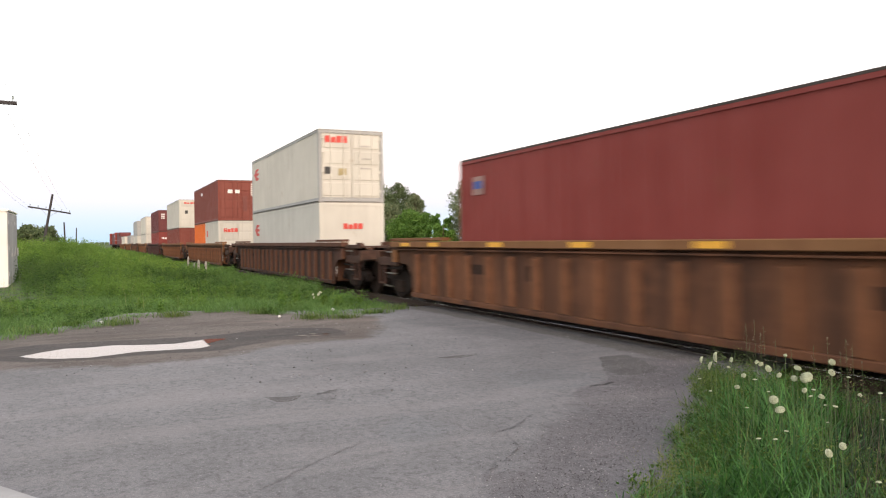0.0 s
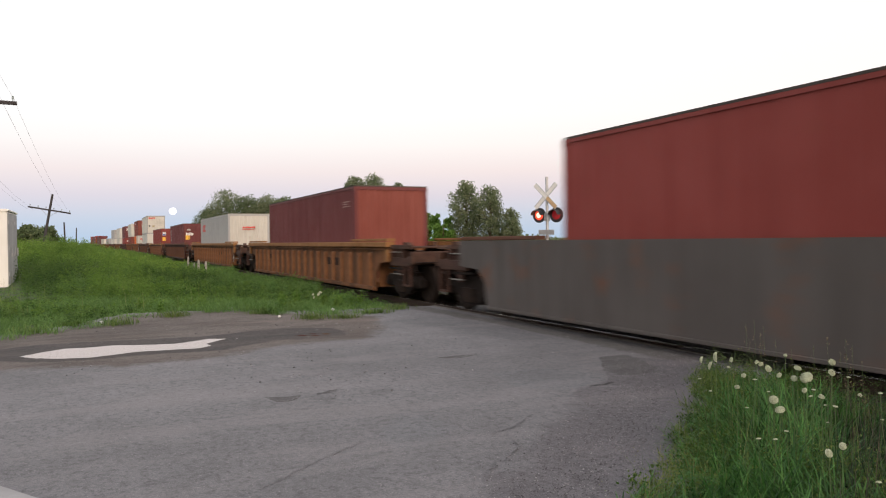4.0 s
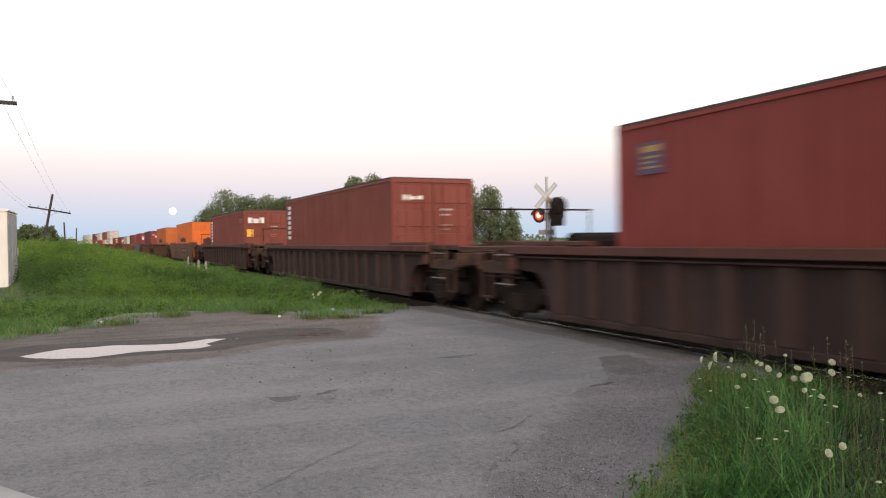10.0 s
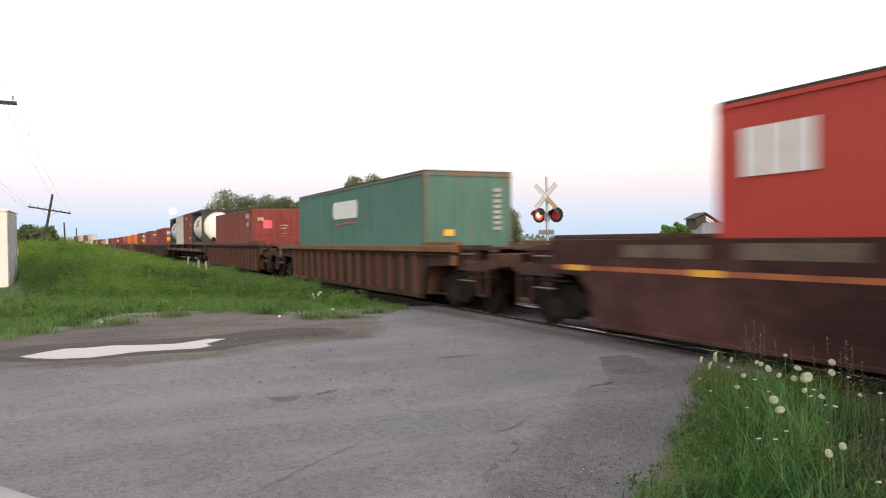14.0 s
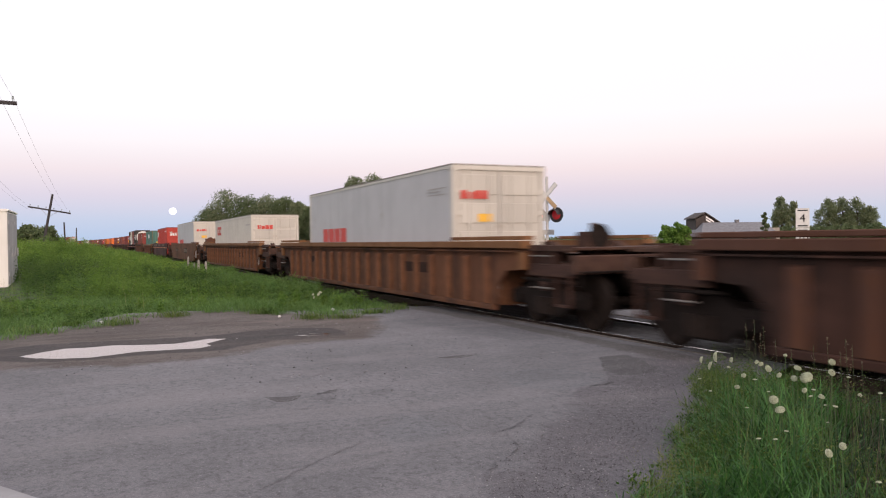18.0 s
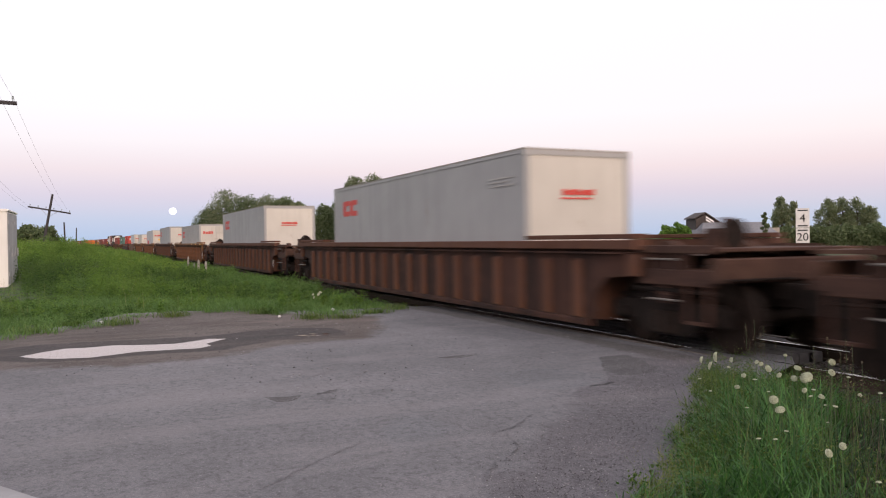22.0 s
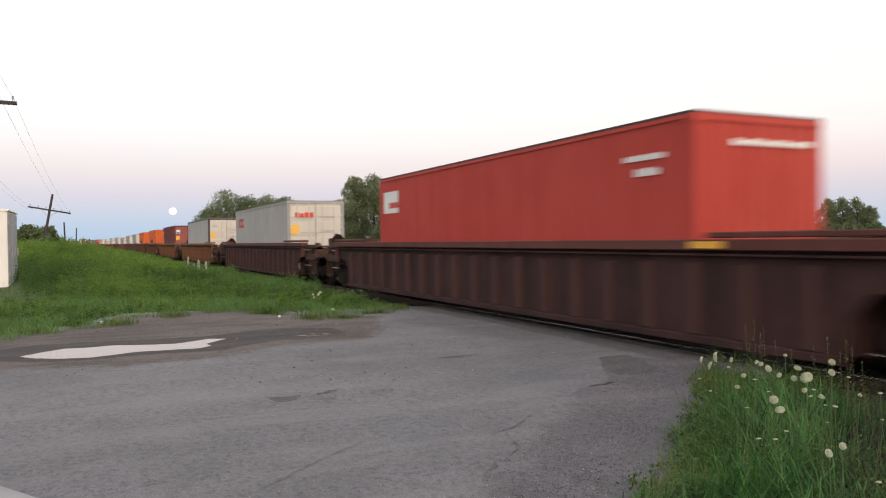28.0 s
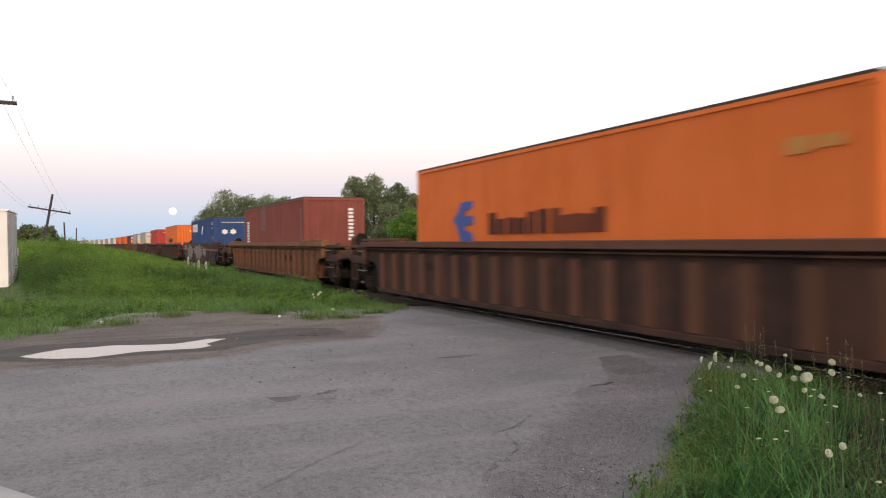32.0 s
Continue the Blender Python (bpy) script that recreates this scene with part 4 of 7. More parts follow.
leafy("weeds", 420000, 60, -7.4, 0.5, -8.2, -1.25, verge, 0.11, 0.14, 0.013, M_WEEDDK, "small-leaved weeds along the asphalt edge")
herbs("weeds", 5500, 34, -7.4, 0.5, -8.2, -1.25, verge, 0.20, 0.030, M_VERGEGRASS, "leafy green weeds along the asphalt edge", 0.02)
herbs("weeds", 420, 50, -7.0, 0.5, -6.2, -1.5, lambda x, y: right_of_road(x - 0.1, y) & (y > -5.4 + 0.5 * np.sin(3 * x)), 0.25, 0.034, M_LAWN, "leafy weeds among the tall grass", 0.02)
tangle = lambda x, y: right_of_road(x - 0.1, y) & (weedy(x, y) > rng.random(len(x)))
herbs("weeds", 9000, 30, -7.2, 0.3, -6.2, -1.6, tangle, 0.30, 0.030, M_WEEDDK, "tangled dark green weeds under the flowers", 0.03)
herbs("weeds", 5000, 26, -7.2, 0.3, -6.2, -1.6, tangle, 0.36, 0.026, M_VERGEGRASS, "tangled yellowish green weeds under the flowers", 0.03)
herbs("weeds", 1600, 14, -7.2, 0.3, -6.2, -1.6, tangle, 0.42, 0.013, M_GRASSDRY, "tiny yellowish flower heads among the weeds", 0.03)
g0 = tufted(105000, 30, -7.6, 0.3, -8.2, -1.2, verge, 0.05)
arching("grass", g0, 0.26 * (0.6 + 0.4 * edge_scale(g0)), 0.0034, M_VERGEGRASS, "yellowish green grass at the asphalt edge", 1.3, 1.2)
herbs("weeds", 3600, 14, -7.4, 0.5, -8.2, -1.25, verge, 0.29, 0.014, M_GRASSDRY, "tiny yellowish flower heads of the edge weeds", 0.03)
g1 = scatter(5000, -7.4, 0.5, -8.2, -1.25, verge)
blades("tall_grass", g1, 0.33, 0.0020, M_GRASSDRY, "pale yellowish grass stems at the asphalt edge", 0.35)
g1 = tufted(110000, 25, -33, -13, -15, -1.5, left_of_road, 0.12)
arching("grass", g1, (0.12 + 0.20 * swell(g1[:, 0], g1[:, 1])) * np.where((g1[:, 1] < -9.6) & (g1[:, 0] < -24.5), 0.35, 1.0), 0.0055, M_VERGE, "green grass beyond the road", 1.6, 1.6)
cleared = lambda x, y: (x < -31) | (x > -24.5) | (y > -8.2 + 0.085 * x)      # trodden round the cabinet
patch = lambda x, y: swell(0.62 * x + 3, 0.8 * y - 1)
herbs("weeds", 900, 30, -27, -17.5, -14, -1.8, lambda x, y: left_of_road(x + 0.9, y) & (swell(1.7 * x, 1.7 * y) > 0.5) & cleared(x, y), 0.38, 0.085, M_WEED, "scattered leafy weeds between grass and bank", 0.06)
herbs("weeds", 900, 40, -25, -15, -15, -7.5, lambda x, y: left_of_road(x + 0.4, y) & (swell(1.3 * x + 5, 1.3 * y) > 0.52), 0.34, 0.075, M_WEEDDK, "dark leafy weeds clumped in the roadside grass", 0.06)
herbs("weeds", 2600, 26, -30, -16.5, -14, -1.8, lambda x, y: left_of_road(x + 0.5, y) & cleared(x, y), 0.24, 0.065, M_VERGE, "low leafy weeds in the roadside grass", 0.06)
arching("grass", scatter(30000, -76, -32, -30, -1.9, lambda x, y: left_of_road(x, y) & cleared(x, y)), 0.30, 0.014, M_WEED, "green grass on the low bank", 1.2, 1.6)
bank = lambda x, y: left_of_road(x + 1.2, y) & (x < -20.5 - 0.95 * np.clip(-4 - y, 0, 9)) & cleared(x, y)
herbs("weeds", 3400, 40, -36, -21, -17, -1.9, lambda x, y: bank(x, y) & (patch(x, y) > 0.44), 0.72, 0.085, M_WEEDDK, "dark green leafy weeds in patches on the bank", taper=True)
herbs("weeds", 4200, 44, -42, -21, -17, -1.9, lambda x, y: bank(x, y) & (patch(x, y) < 0.46), 0.66, 0.090, M_WEED, "leafy green weeds covering the low bank", taper=True)
herbs("weeds", 5600, 34, -76, -38, -24, -1.9, lambda x, y: bank(x, y) & (patch(x, y) < 0.72), 0.58, 0.15, M_WEEDTOP, "yellowish green leafy weeds on the top of the bank", 0.14, True)
herbs("weeds", 2200, 34, -76, -36, -24, -1.9, lambda x, y: bank(x, y) & (patch(x, y) > 0.60), 0.66, 0.14, M_WEED, "taller green leafy weeds in patches on the bank", 0.12, True)
herbs("weeds", 420, 60, -58, -40, -11.5, -5.4, bank, 0.62, 0.12, M_WEED, "tall leafy weeds standing up on the bank", 0.07)
herbs("weeds", 420, 24, -24, -16.0, -1.6, -1.15, lambda x, y: x < -16.2 + 0.3 * np.sin(9 * y), 0.16, 0.06, M_VERGE, "low weeds beside the rail", 0.05)
herbs("weeds", 1500, 34, -50, -18.4, -3.9, -1.85, left_of_road, 0.36, 0.08, M_VERGE, "leafy weeds growing up beside the track", 0.05)
blades("tall_grass", scatter(1200, -70, -19, -20, -1.7, left_of_road), 0.6, 0.005, M_GRASSDRY, "pale dry stalks standing in the weeds", 0.25)
blades("grass", scatter(50000, -190, -74, -55, -2.0, left_of_road), 0.55, 0.05, M_WEED, "far grass along the track", 0.6)
blades("grass", scatter(36000, -110, 20, 4.2, 45, lambda x, y: (x < -20.5 - 0.1 * y) | (x > -7.0)), 0.45, 0.03, M_GRASS, "rough grass beyond the track", 0.45)


def weed(x, y, h, seed):
    """A branching roadside weed: stem with many leaves."""
    r = np.random.default_rng(seed)
    z = float(ground_height(x, y))
    n = 260
    k = r.random(n)
    rad = h * 0.38 * (1 - 0.6 * k) * np.sqrt(r.random(n))
    a = r.uniform(0, 2 * np.pi, n)
    c = np.stack([rad * np.cos(a), rad * np.sin(a), h * (0.12 + 0.88 * k)], 1)
    return leaves(c, r, 0.028 + 0.022 * h), (x, y, z)


def stalky(name, x, y, h, seed, mat, label):
    (v, q), at = weed(x, y, h, seed)
    plant = tagged(new(name), label, "weed", "roadside weeds")
    plant.location = at
    part("stem", once(("weed_stem", round(h, 1)), lambda: Shape().tube((0, 0, -0.05), (0.04, 0, h), 0.014, 5, 0.005)), M_STEM, plant)
    part("foliage", mesh_np("foliage", v, quads=q), mat, plant)


wr = random.Random(3)
for k in range(46):
    x = wr.uniform(-62, -24)
    y = wr.uniform(-17, -5.5) if k % 3 else wr.uniform(-5, -3.2)
    stalky("weed", x, y, wr.uniform(0.45, 0.85) * (1.0 if y < -5.4 else 0.45), 100 + k, M_WEED if k % 4 else M_LEAFLT, "leafy green weed standing in the grass")
for k in range(26):
    stalky("weed", wr.uniform(-27, -17), wr.uniform(-8.0, -2.9), wr.uniform(0.22, 0.42), 200 + k, M_WEED if k % 2 else M_LEAFLT, "low leafy weed in the roadside grass")

# white umbel flowers
def flower_mesh(seed, r=0.034):
    """A domed umbel of many small florets."""
    g = np.random.default_rng(seed)
    n = 620
    a, q = g.uniform(0, 2 * np.pi, n), np.sqrt(g.random(n))
    c = np.stack([r * q * np.cos(a), r * q * np.sin(a), 0.62 * r * np.sqrt(np.clip(1 - q * q * 0.95, 0, 1)) - 0.2 * r + g.normal(0, 0.0018, n)], 1)
    v, f = leaves(c, g, 0.0034)
    # the closed cushion under the loose florets
    rings = [(0.97, -0.10), (0.86, 0.12), (0.6, 0.32), (0.3, 0.41)]
    cv = [(r * k * math.cos(j * 0.5236) * g.uniform(0.92, 1.05), r * k * math.sin(j * 0.5236) * g.uniform(0.92, 1.05), r * h) for k, h in rings for j in range(12)]
    cf = [(i * 12 + j, i * 12 + (j + 1) % 12, i * 12 + 12 + (j + 1) % 12, i * 12 + 12 + j) for i in range(3) for j in range(12)]
    cf += [(36 + j, 36 + j + 1, 36 + 11 - j - 1, 36 + 11 - j) for j in range(5)]
    return mesh_np("flower_head", np.concatenate([np.array(v).reshape(-1, 3), np.array(cv)]), quads=np.concatenate([np.array(f).reshape(-1, 4), np.array(cf) + np.array(v).reshape(-1, 3).shape[0]]))


HEADS = [flower_mesh(s, 0.030) for s in range(4)]
RAYS = Shape()
for k in range(9):
    a = 2 * math.pi * k / 9
    RAYS.tube((0, 0, -0.05), (0.026 * math.cos(a), 0.026 * math.sin(a), 0.0), 0.0012, 3)
RAYS = RAYS.mesh("flower_rays")


def wild_flower(x, y, z, size, tilt, seed):
    r = random.Random(seed)
    g = float(ground_height(x, y))
    plant = tagged(new("wild_flower"), "white umbel wild flower on a thin green stem", "flower", "white wild flowers")
    plant.location = (x, y, g)
    h = z - g
    bend = (r.uniform(-0.12, 0.12), r.uniform(-0.12, 0.12))
    st = Shape()
    last = (bend[0], bend[1], -0.02)
    for k in range(1, 5):
        f = k / 4
        nxt = (bend[0] * (1 - f) ** 2, bend[1] * (1 - f) ** 2, h * f)
        st.tube(last, nxt, 0.0019, 4, 0.0015)
        last = nxt
    part("stem", st, M_STEM, plant)
    if tilt > 20:
        turn = (r.uniform(70, 95), 0, -36 + r.uniform(-18, 18))
    elif size < 0.75:
        turn = (r.uniform(-6, 14), 0, r.uniform(0, 360))
    else:
        turn = (r.uniform(15, 75), 0, 42 + r.uniform(-50, 50))
    head = part("flower_head", HEADS[seed % 4], M_FLORET, plant, "", (0, 0, h), turn)
    head.scale = (0.66 * size * r.uniform(0.8, 1.15), 0.66 * size * r.uniform(0.75, 1.1), (0.7 if size >= 0.75 else 0.45) * size)
    rays = part("flower_rays", RAYS, M_STEM, head, "", (0, 0, 0))
    lv = np.random.default_rng(seed)
    c = np.stack([lv.normal(0, 0.05, 26) + bend[0] * 0.5, lv.normal(0, 0.05, 26) + bend[1] * 0.5, lv.uniform(0.05, 0.42, 26) * h], 1)
    v, q = leaves(c, lv, 0.012)
    tagged(part("leaf", mesh_np("leaf", v, quads=q), M_GRASS, plant), kind="stuff")


FLOWERS = [
    (-3.91, -4.83, 0.75, 1.3), (-3.81, -4.80, 0.78, 1.8), (-3.84, -4.82, 0.72, 1.4), (-3.95, -4.52, 0.72, 1.2), (-3.63, -4.59, 0.74, 1), (-3.57, -4.59, 0.72, 1.1), (-3.45, -4.63, 0.7, 1), (-3.62, -4.64, 0.76, 0.8), (-3.55, -4.46, 0.8, 0.8), (-3.37, -4.56, 0.75, 1.3), (-3.24, -4.64, 0.72, 1.8), (-3.33, -4.64, 0.7, 1)]
FLOWERS += [
    (-3.18, -4.73, 0.66, 1), (-3.22, -4.44, 0.8, 1.3), (-3.13, -4.56, 0.76, 1.3), (-3.67, -4.76, 0.6, 0.9), (-3.71, -4.66, 0.66, 0.9), (-3.28, -4.87, 0.6, 1.3), (-3.20, -4.91, 0.56, 1.5), (-3.00, -5.09, 0.5, 0.6), (-2.31, -5.63, 0.62, 1.05), (-2.31, -5.54, 0.64, 0.9), (-3.20, -4.56, 0.6, 1.2), (-2.73, -4.69, 0.72, 0.6)]
MORE_FLOWERS = [(-18.6, -3.35, 0.30, 2.2), (-18.4, -3.45, 0.27, 2.4), (-18.75, -3.5, 0.24, 2.0), (-18.3, -3.6, 0.20, 1.6), (-3.20, -4.32, 0.7, 0.7), (-3.91, -4.59, 0.68, 0.7), (-3.24, -4.58, 0.64, 0.7), (-3.13, -4.31, 0.6, 0.8), (-3.57, -4.71, 0.66, 0.7), (-2.99, -4.71, 0.6, 0.7)]
fr2 = random.Random(12)
for k in range(14):
    fy = fr2.uniform(-5.3, -4.1)
    MORE_FLOWERS.append((round(float(np.interp(-fy, -EDGE[:, 1], EDGE[:, 0])) + fr2.uniform(0.35, 1.9), 2), round(fy, 2), round(fr2.uniform(0.40, 0.70), 2), round(fr2.uniform(0.45, 0.72), 2)))
for k, (fx, fy, fz, fs) in enumerate(FLOWERS + MORE_FLOWERS):
    wild_flower(fx, fy, fz, fs, 35 if k < 4 else 4, k)



def seed_stalk(x, y, h, seed):
    """A tall dry grass stalk with a loose seed head."""
    r = np.random.default_rng(seed)
    g = float(ground_height(x, y))
    plant = tagged(new("grass_stalk"), "tall brown grass stalk with a loose seed head", "grass stalk", "tall grass stalks")
    plant.location = (x, y, g)
    part("stem", Shape().tube((0.05, 0.03, -0.02), (0.015, 0.01, (h - g) * 0.6), 0.0011, 4, 0.0009).tube((0.015, 0.01, (h - g) * 0.6), (0, 0, h - g), 0.0009, 4, 0.0006), M_STEM, plant)
    n = 30
    k = r.random(n)
    c = np.stack([r.normal(0, 0.012, n) * (1.2 - k), r.normal(0, 0.012, n) * (1.2 - k), (h - g) * (0.72 + 0.28 * k)], 1)
    v, q = leaves(c, r, 0.0055)
    tagged(part("seed_head", mesh_np("seed_head", v, quads=q), M_SEED, plant), kind="stuff")


M_SEED = plain("dry_seed_heads", (0.13, 0.095, 0.06), 0.8, vary=0.4, scale=40)
STALKS = [(-3.88, -4.46, 0.98), (-3.88, -4.38, 1.00), (-3.77, -4.44, 0.92), (-3.62, -4.47, 0.90), (-3.71, -4.61, 0.90), (-3.19, -4.64, 0.92), (-3.12, -4.61, 0.98), (-2.90, -4.74, 1.00), (-2.92, -4.66, 0.96), (-2.75, -4.81, 0.90), (-3.67, -4.78, 0.85), (-3.35, -4.64, 0.88), (-3.80, -4.38, 0.96), (-3.05, -4.59, 0.90)]
for k, (x, y, h) in enumerate(STALKS):
    seed_stalk(x, y, h, 300 + k)
tufts = np.concatenate([np.stack([rng.normal(x, 0.16, 260), rng.normal(y, 0.16, 260), np.full(260, -0.01)], 1) for x, y in ((-16.4, -8.9), (-15.4, -9.6), (-17.2, -7.0), (-16.9, -5.2), (-15.0, -3.9), (-15.7, -2.9), (-16.3, -2.2), (-14.6, -10.4), (-15.2, -4.5), (-16.1, -8.1))])
arching("grass_tufts", tufts, 0.16, 0.005, M_GRASS, "ragged grass tufts at the edge of the shoulder", 1.6)

M_POST = plain("weathered_pale_timber", (0.33, 0.315, 0.28), 0.85, vary=0.35, scale=9)
POSTS = [(-48.6, -3.2, 0.84), (-45.6, -3.2, 0.52), (-43.7, -3.2, 0.74), (-40.75, -3.2, 0.70)]
for x, y, h in POSTS:
    st = tagged(new("marker_post"), "short weathered pale wooden post in the weeds", "post", "marker posts")
    st.location = (x, y, float(ground_height(x, y)) - 0.05)
    part("post", Shape().box(-0.055, 0.055, -0.055, 0.055, 0, h - 0.06, 0.012), M_POST, st)
    part("tip", once("marker_tip", lambda: Shape().tube((0, 0, 0), (0, 0, 0.12), 0.07, 4, 0.015)), M_POST, st, "", (0, 0, h - 0.065), (0, 0, 45))

# ---- trees and shrubs ----


def tree(x, y, height, width, seed, mat, label, gaps=0.35, count=9000, leaf=0.16, name="tree", trunk=0.25, lobes=16):
    """A tapered trunk with limbs that end in uneven clumps of small leaves."""
    r = np.random.default_rng(seed)
    z = float(ground_height(x, y))
    thing = tagged(new(name), label, "shrub" if name == "shrub" else "tree", "shrubs" if name == "shrub" else "trees")
    thing.location = (x, y, z - 0.05)
    wood = Shape()
    base = height * trunk
    wood.tube((0, 0, 0), (0.02 * height, 0, height * 0.55), 0.03 * height, 8, 0.012 * height)
    wood.tube((0.02 * height, 0, height * 0.55), (0, 0.01 * height, height * 0.92), 0.012 * height, 6, 0.004 * height)
    pts, rad = [], []
    for k in range(lobes):
        f = (k + 0.5) / lobes
        zz = base + (height - base) * (0.08 + 0.86 * f)
        prof = math.sin(math.pi * min(0.97, 0.18 + 0.80 * f)) ** 0.7
        a = k * 2.4 + r.uniform(-0.5, 0.5)
        d = width * 0.5 * prof * r.uniform(0.35, 0.85)
        c = np.array([d * math.cos(a), d * math.sin(a), zz])
        pts.append(c)
        rad.append(width * r.uniform(0.13, 0.24) * (0.65 + 0.5 * prof))
        wood.tube((0.01 * height, 0, max(base * 0.8, zz - 0.32 * d - 0.08 * height)), tuple(c), 0.008 * height, 5, 0.002 * height)
    part("trunk", wood, M_BARK, thing)
    which = r.choice(lobes, count, p=np.array(rad) ** 2 / np.sum(np.array(rad) ** 2))
    dirs = r.normal(size=(count, 3))
    dirs /= np.linalg.norm(dirs, axis=1)[:, None]
    shell = (1 - gaps * r.random(count) ** 1.5) * (1 + 0.22 * np.sin(7 * dirs[:, 0] + which) * np.sin(6 * dirs[:, 1] + 2 * which) + 0.18 * np.abs(r.normal(size=count)) * (r.random(count) < 0.3))
    c = np.array(pts)[which] + dirs * (np.array(rad)[which] * shell)[:, None] * np.array([1, 1, 0.85])
    c = c[c[:, 2] > 0.05 * height]
    v, q = leaves(c, r, leaf)
    part("crown", mesh_np("crown", v, quads=q), mat, thing)
    return thing


BROAD = "broad-leaved green tree in full summer leaf"
tree(-96.7, -15, 3.0, 3.3, 1, M_LEAFDK, "dark bushy tree behind the grass bank", gaps=0.8, count=3600, leaf=0.17, trunk=0.1, lobes=30)
tree(-103.6, -13.3, 3.2, 2.9, 2, M_LEAFDK, "dark bushy tree behind the grass bank", gaps=0.8, count=3000, leaf=0.17, trunk=0.1, lobes=26)
for k, (x, y, h, w) in enumerate([(-147, 11.9, 8.6, 7.8), (-143.8, 14.2, 11.8, 10.4), (-140.1, 17.4, 10.5, 8.6), (-136.5, 20.3, 10.1, 7.5), (-127.3, 21.2, 9.5, 6), (-116.4, 20.8, 8.4, 4.6), (-107.9, 20.2, 7.1, 3.4)]):
    tree(x, y, h, w, 10 + k, M_LEAF if k % 2 else M_LEAFDK, BROAD, gaps=0.45, count=14000, leaf=0.14, trunk=0.12, lobes=22)
for k, (x, y, h, w, m) in enumerate([(-84.1, 19.2, 9.7, 4, M_LEAF), (-83.2, 21.2, 9.9, 4.5, M_LEAF), (-80.1, 23, 8.9, 4, M_LEAFDK), (-75.6, 23.2, 7.4, 2.8, M_LEAF), (-73.1, 19.3, 5.9, 3.7, M_LEAF), (-96.5, 21.1, 7.6, 3.9, M_LEAFDK), (-93.4, 18.3, 6.7, 3.8, M_LEAFDK), (-66.6, 18.9, 4.9, 3.9, M_LEAFLT)]):
    tree(x, y, h, w, 30 + k, m, BROAD, gaps=0.5, count=15000, leaf=0.10, trunk=0.15, lobes=26)
tree(-53.7, 18.4, 6.8, 2.9, 40, M_LEAF, "tall loose-crowned poplar with gaps in its leaves", 0.85, 9500, 0.075, lobes=34)
tree(-52, 19.6, 6.3, 3, 41, M_LEAF, "tall loose-crowned poplar with gaps in its leaves", 0.85, 9500, 0.075, lobes=34)
tree(-50.4, 20.6, 4.5, 2, 42, M_LEAF, "tall loose-crowned poplar with gaps in its leaves", 0.85, 6000, 0.075, lobes=26)
for k, (x, y, h, w) in enumerate([(-58.3, 17.8, 4.5, 2), (-56, 18, 4.2, 1.7), (-62.4, 18.6, 4.7, 2.1), (-54.4, 16.7, 3.5, 2.3)]):
    tree(x, y, h, w, 50 + k, M_LEAFLT, "young light green shrub beyond the track", 0.5, 3200, 0.11, "shrub", 0.05, 12)
for k, (x, y, h, w) in enumerate([(-47, 32.7, 3.1, 1.6), (-46.6, 33.5, 3.4, 1.7), (-46.3, 34.1, 3, 1.4)]):
    tree(x, y, h, w, 60 + k, M_LEAFLT, "light green shrub beside the barn", 0.4, 2600, 0.11, "shrub", 0.05, 10)
for k, (x, y, h, w) in enumerate([(-83.4, 87.2, 8.2, 3.2), (-83.1, 89.6, 7.7, 2.6), (-88.7, 104.2, 8.4, 4), (-87.7, 106.4, 8.5, 4.2), (-86, 107.7, 8.4, 4.4), (-84.4, 109, 7.1, 3.4)]):
    tree(x, y, h, w, 70 + k, M_LEAF, "upright green tree in a far garden", 0.7, 8000, 0.12, trunk=0.12, lobes=24)
for k in range(9):
    tree(-80.10 + 0.74 * k, 84.80 + 1.60 * k, 3.3 + 0.4 * math.sin(3 * k), 4.4, 90 + k, M_LEAFDK, "low dark hedge shrub in a far garden", 0.3, 1800, 0.2, "shrub", 0.05, 10)
tree(-72.8, 72, 5.5, 1.3, 80, M_LEAFDK, "narrow dark conifer beside the barn", 0.3, 2200, 0.13, trunk=0.05, lobes=14)

# a far tree line closes the horizon
fr = np.random.default_rng(77)
n = 26000
az = fr.uniform(0, 2 * np.pi, n)
dist = fr.uniform(900, 1500, n)
lim = 3.5 + 3.0 * np.sin(9 * az) * np.sin(23 * az + 1) + 1.5 * np.sin(61 * az)
c = np.stack([dist * np.cos(az), dist * np.sin(az), np.abs(fr.random(n)) * np.clip(lim, 0.6, None)], 1)
v, q = leaves(c, fr, 2.2)
tagged(part("far_woods", mesh_np("far_woods", v, quads=q), M_LEAFDK, None), "low line of far woods on the horizon", "woods", kind="stuff")

# ---- relay cabinet ----
M_CABINET = paint("cabinet_white_paint", (0.74, 0.73, 0.70), 0.15, 0.02, 0.5)
# the cabinet's white again, greyed for the side turned from the light
M_CABSHADE = paint("cabinet_grey_paint", (0.34, 0.34, 0.345), 0.25, 0.05, 0.5)
cab = tagged(new("relay_cabinet"), "white steel railway relay cabinet standing in the grass", "cabinet")
cab.location = (-31.75, -12.43, 0.02)
part("body", Shape().box(-1.75, 1.75, -1.25, 1.25, 0.12, 2.74, 0.02), M_CABINET, cab)
part("roof", Shape().box(-1.80, 1.80, -1.30, 1.30, 2.74, 2.81, 0.02), M_CABINET, cab)
part("plinth", Shape().box(-1.78, 1.78, -1.28, 1.28, -0.1, 0.12, 0.02), M_CONCRETE, cab)
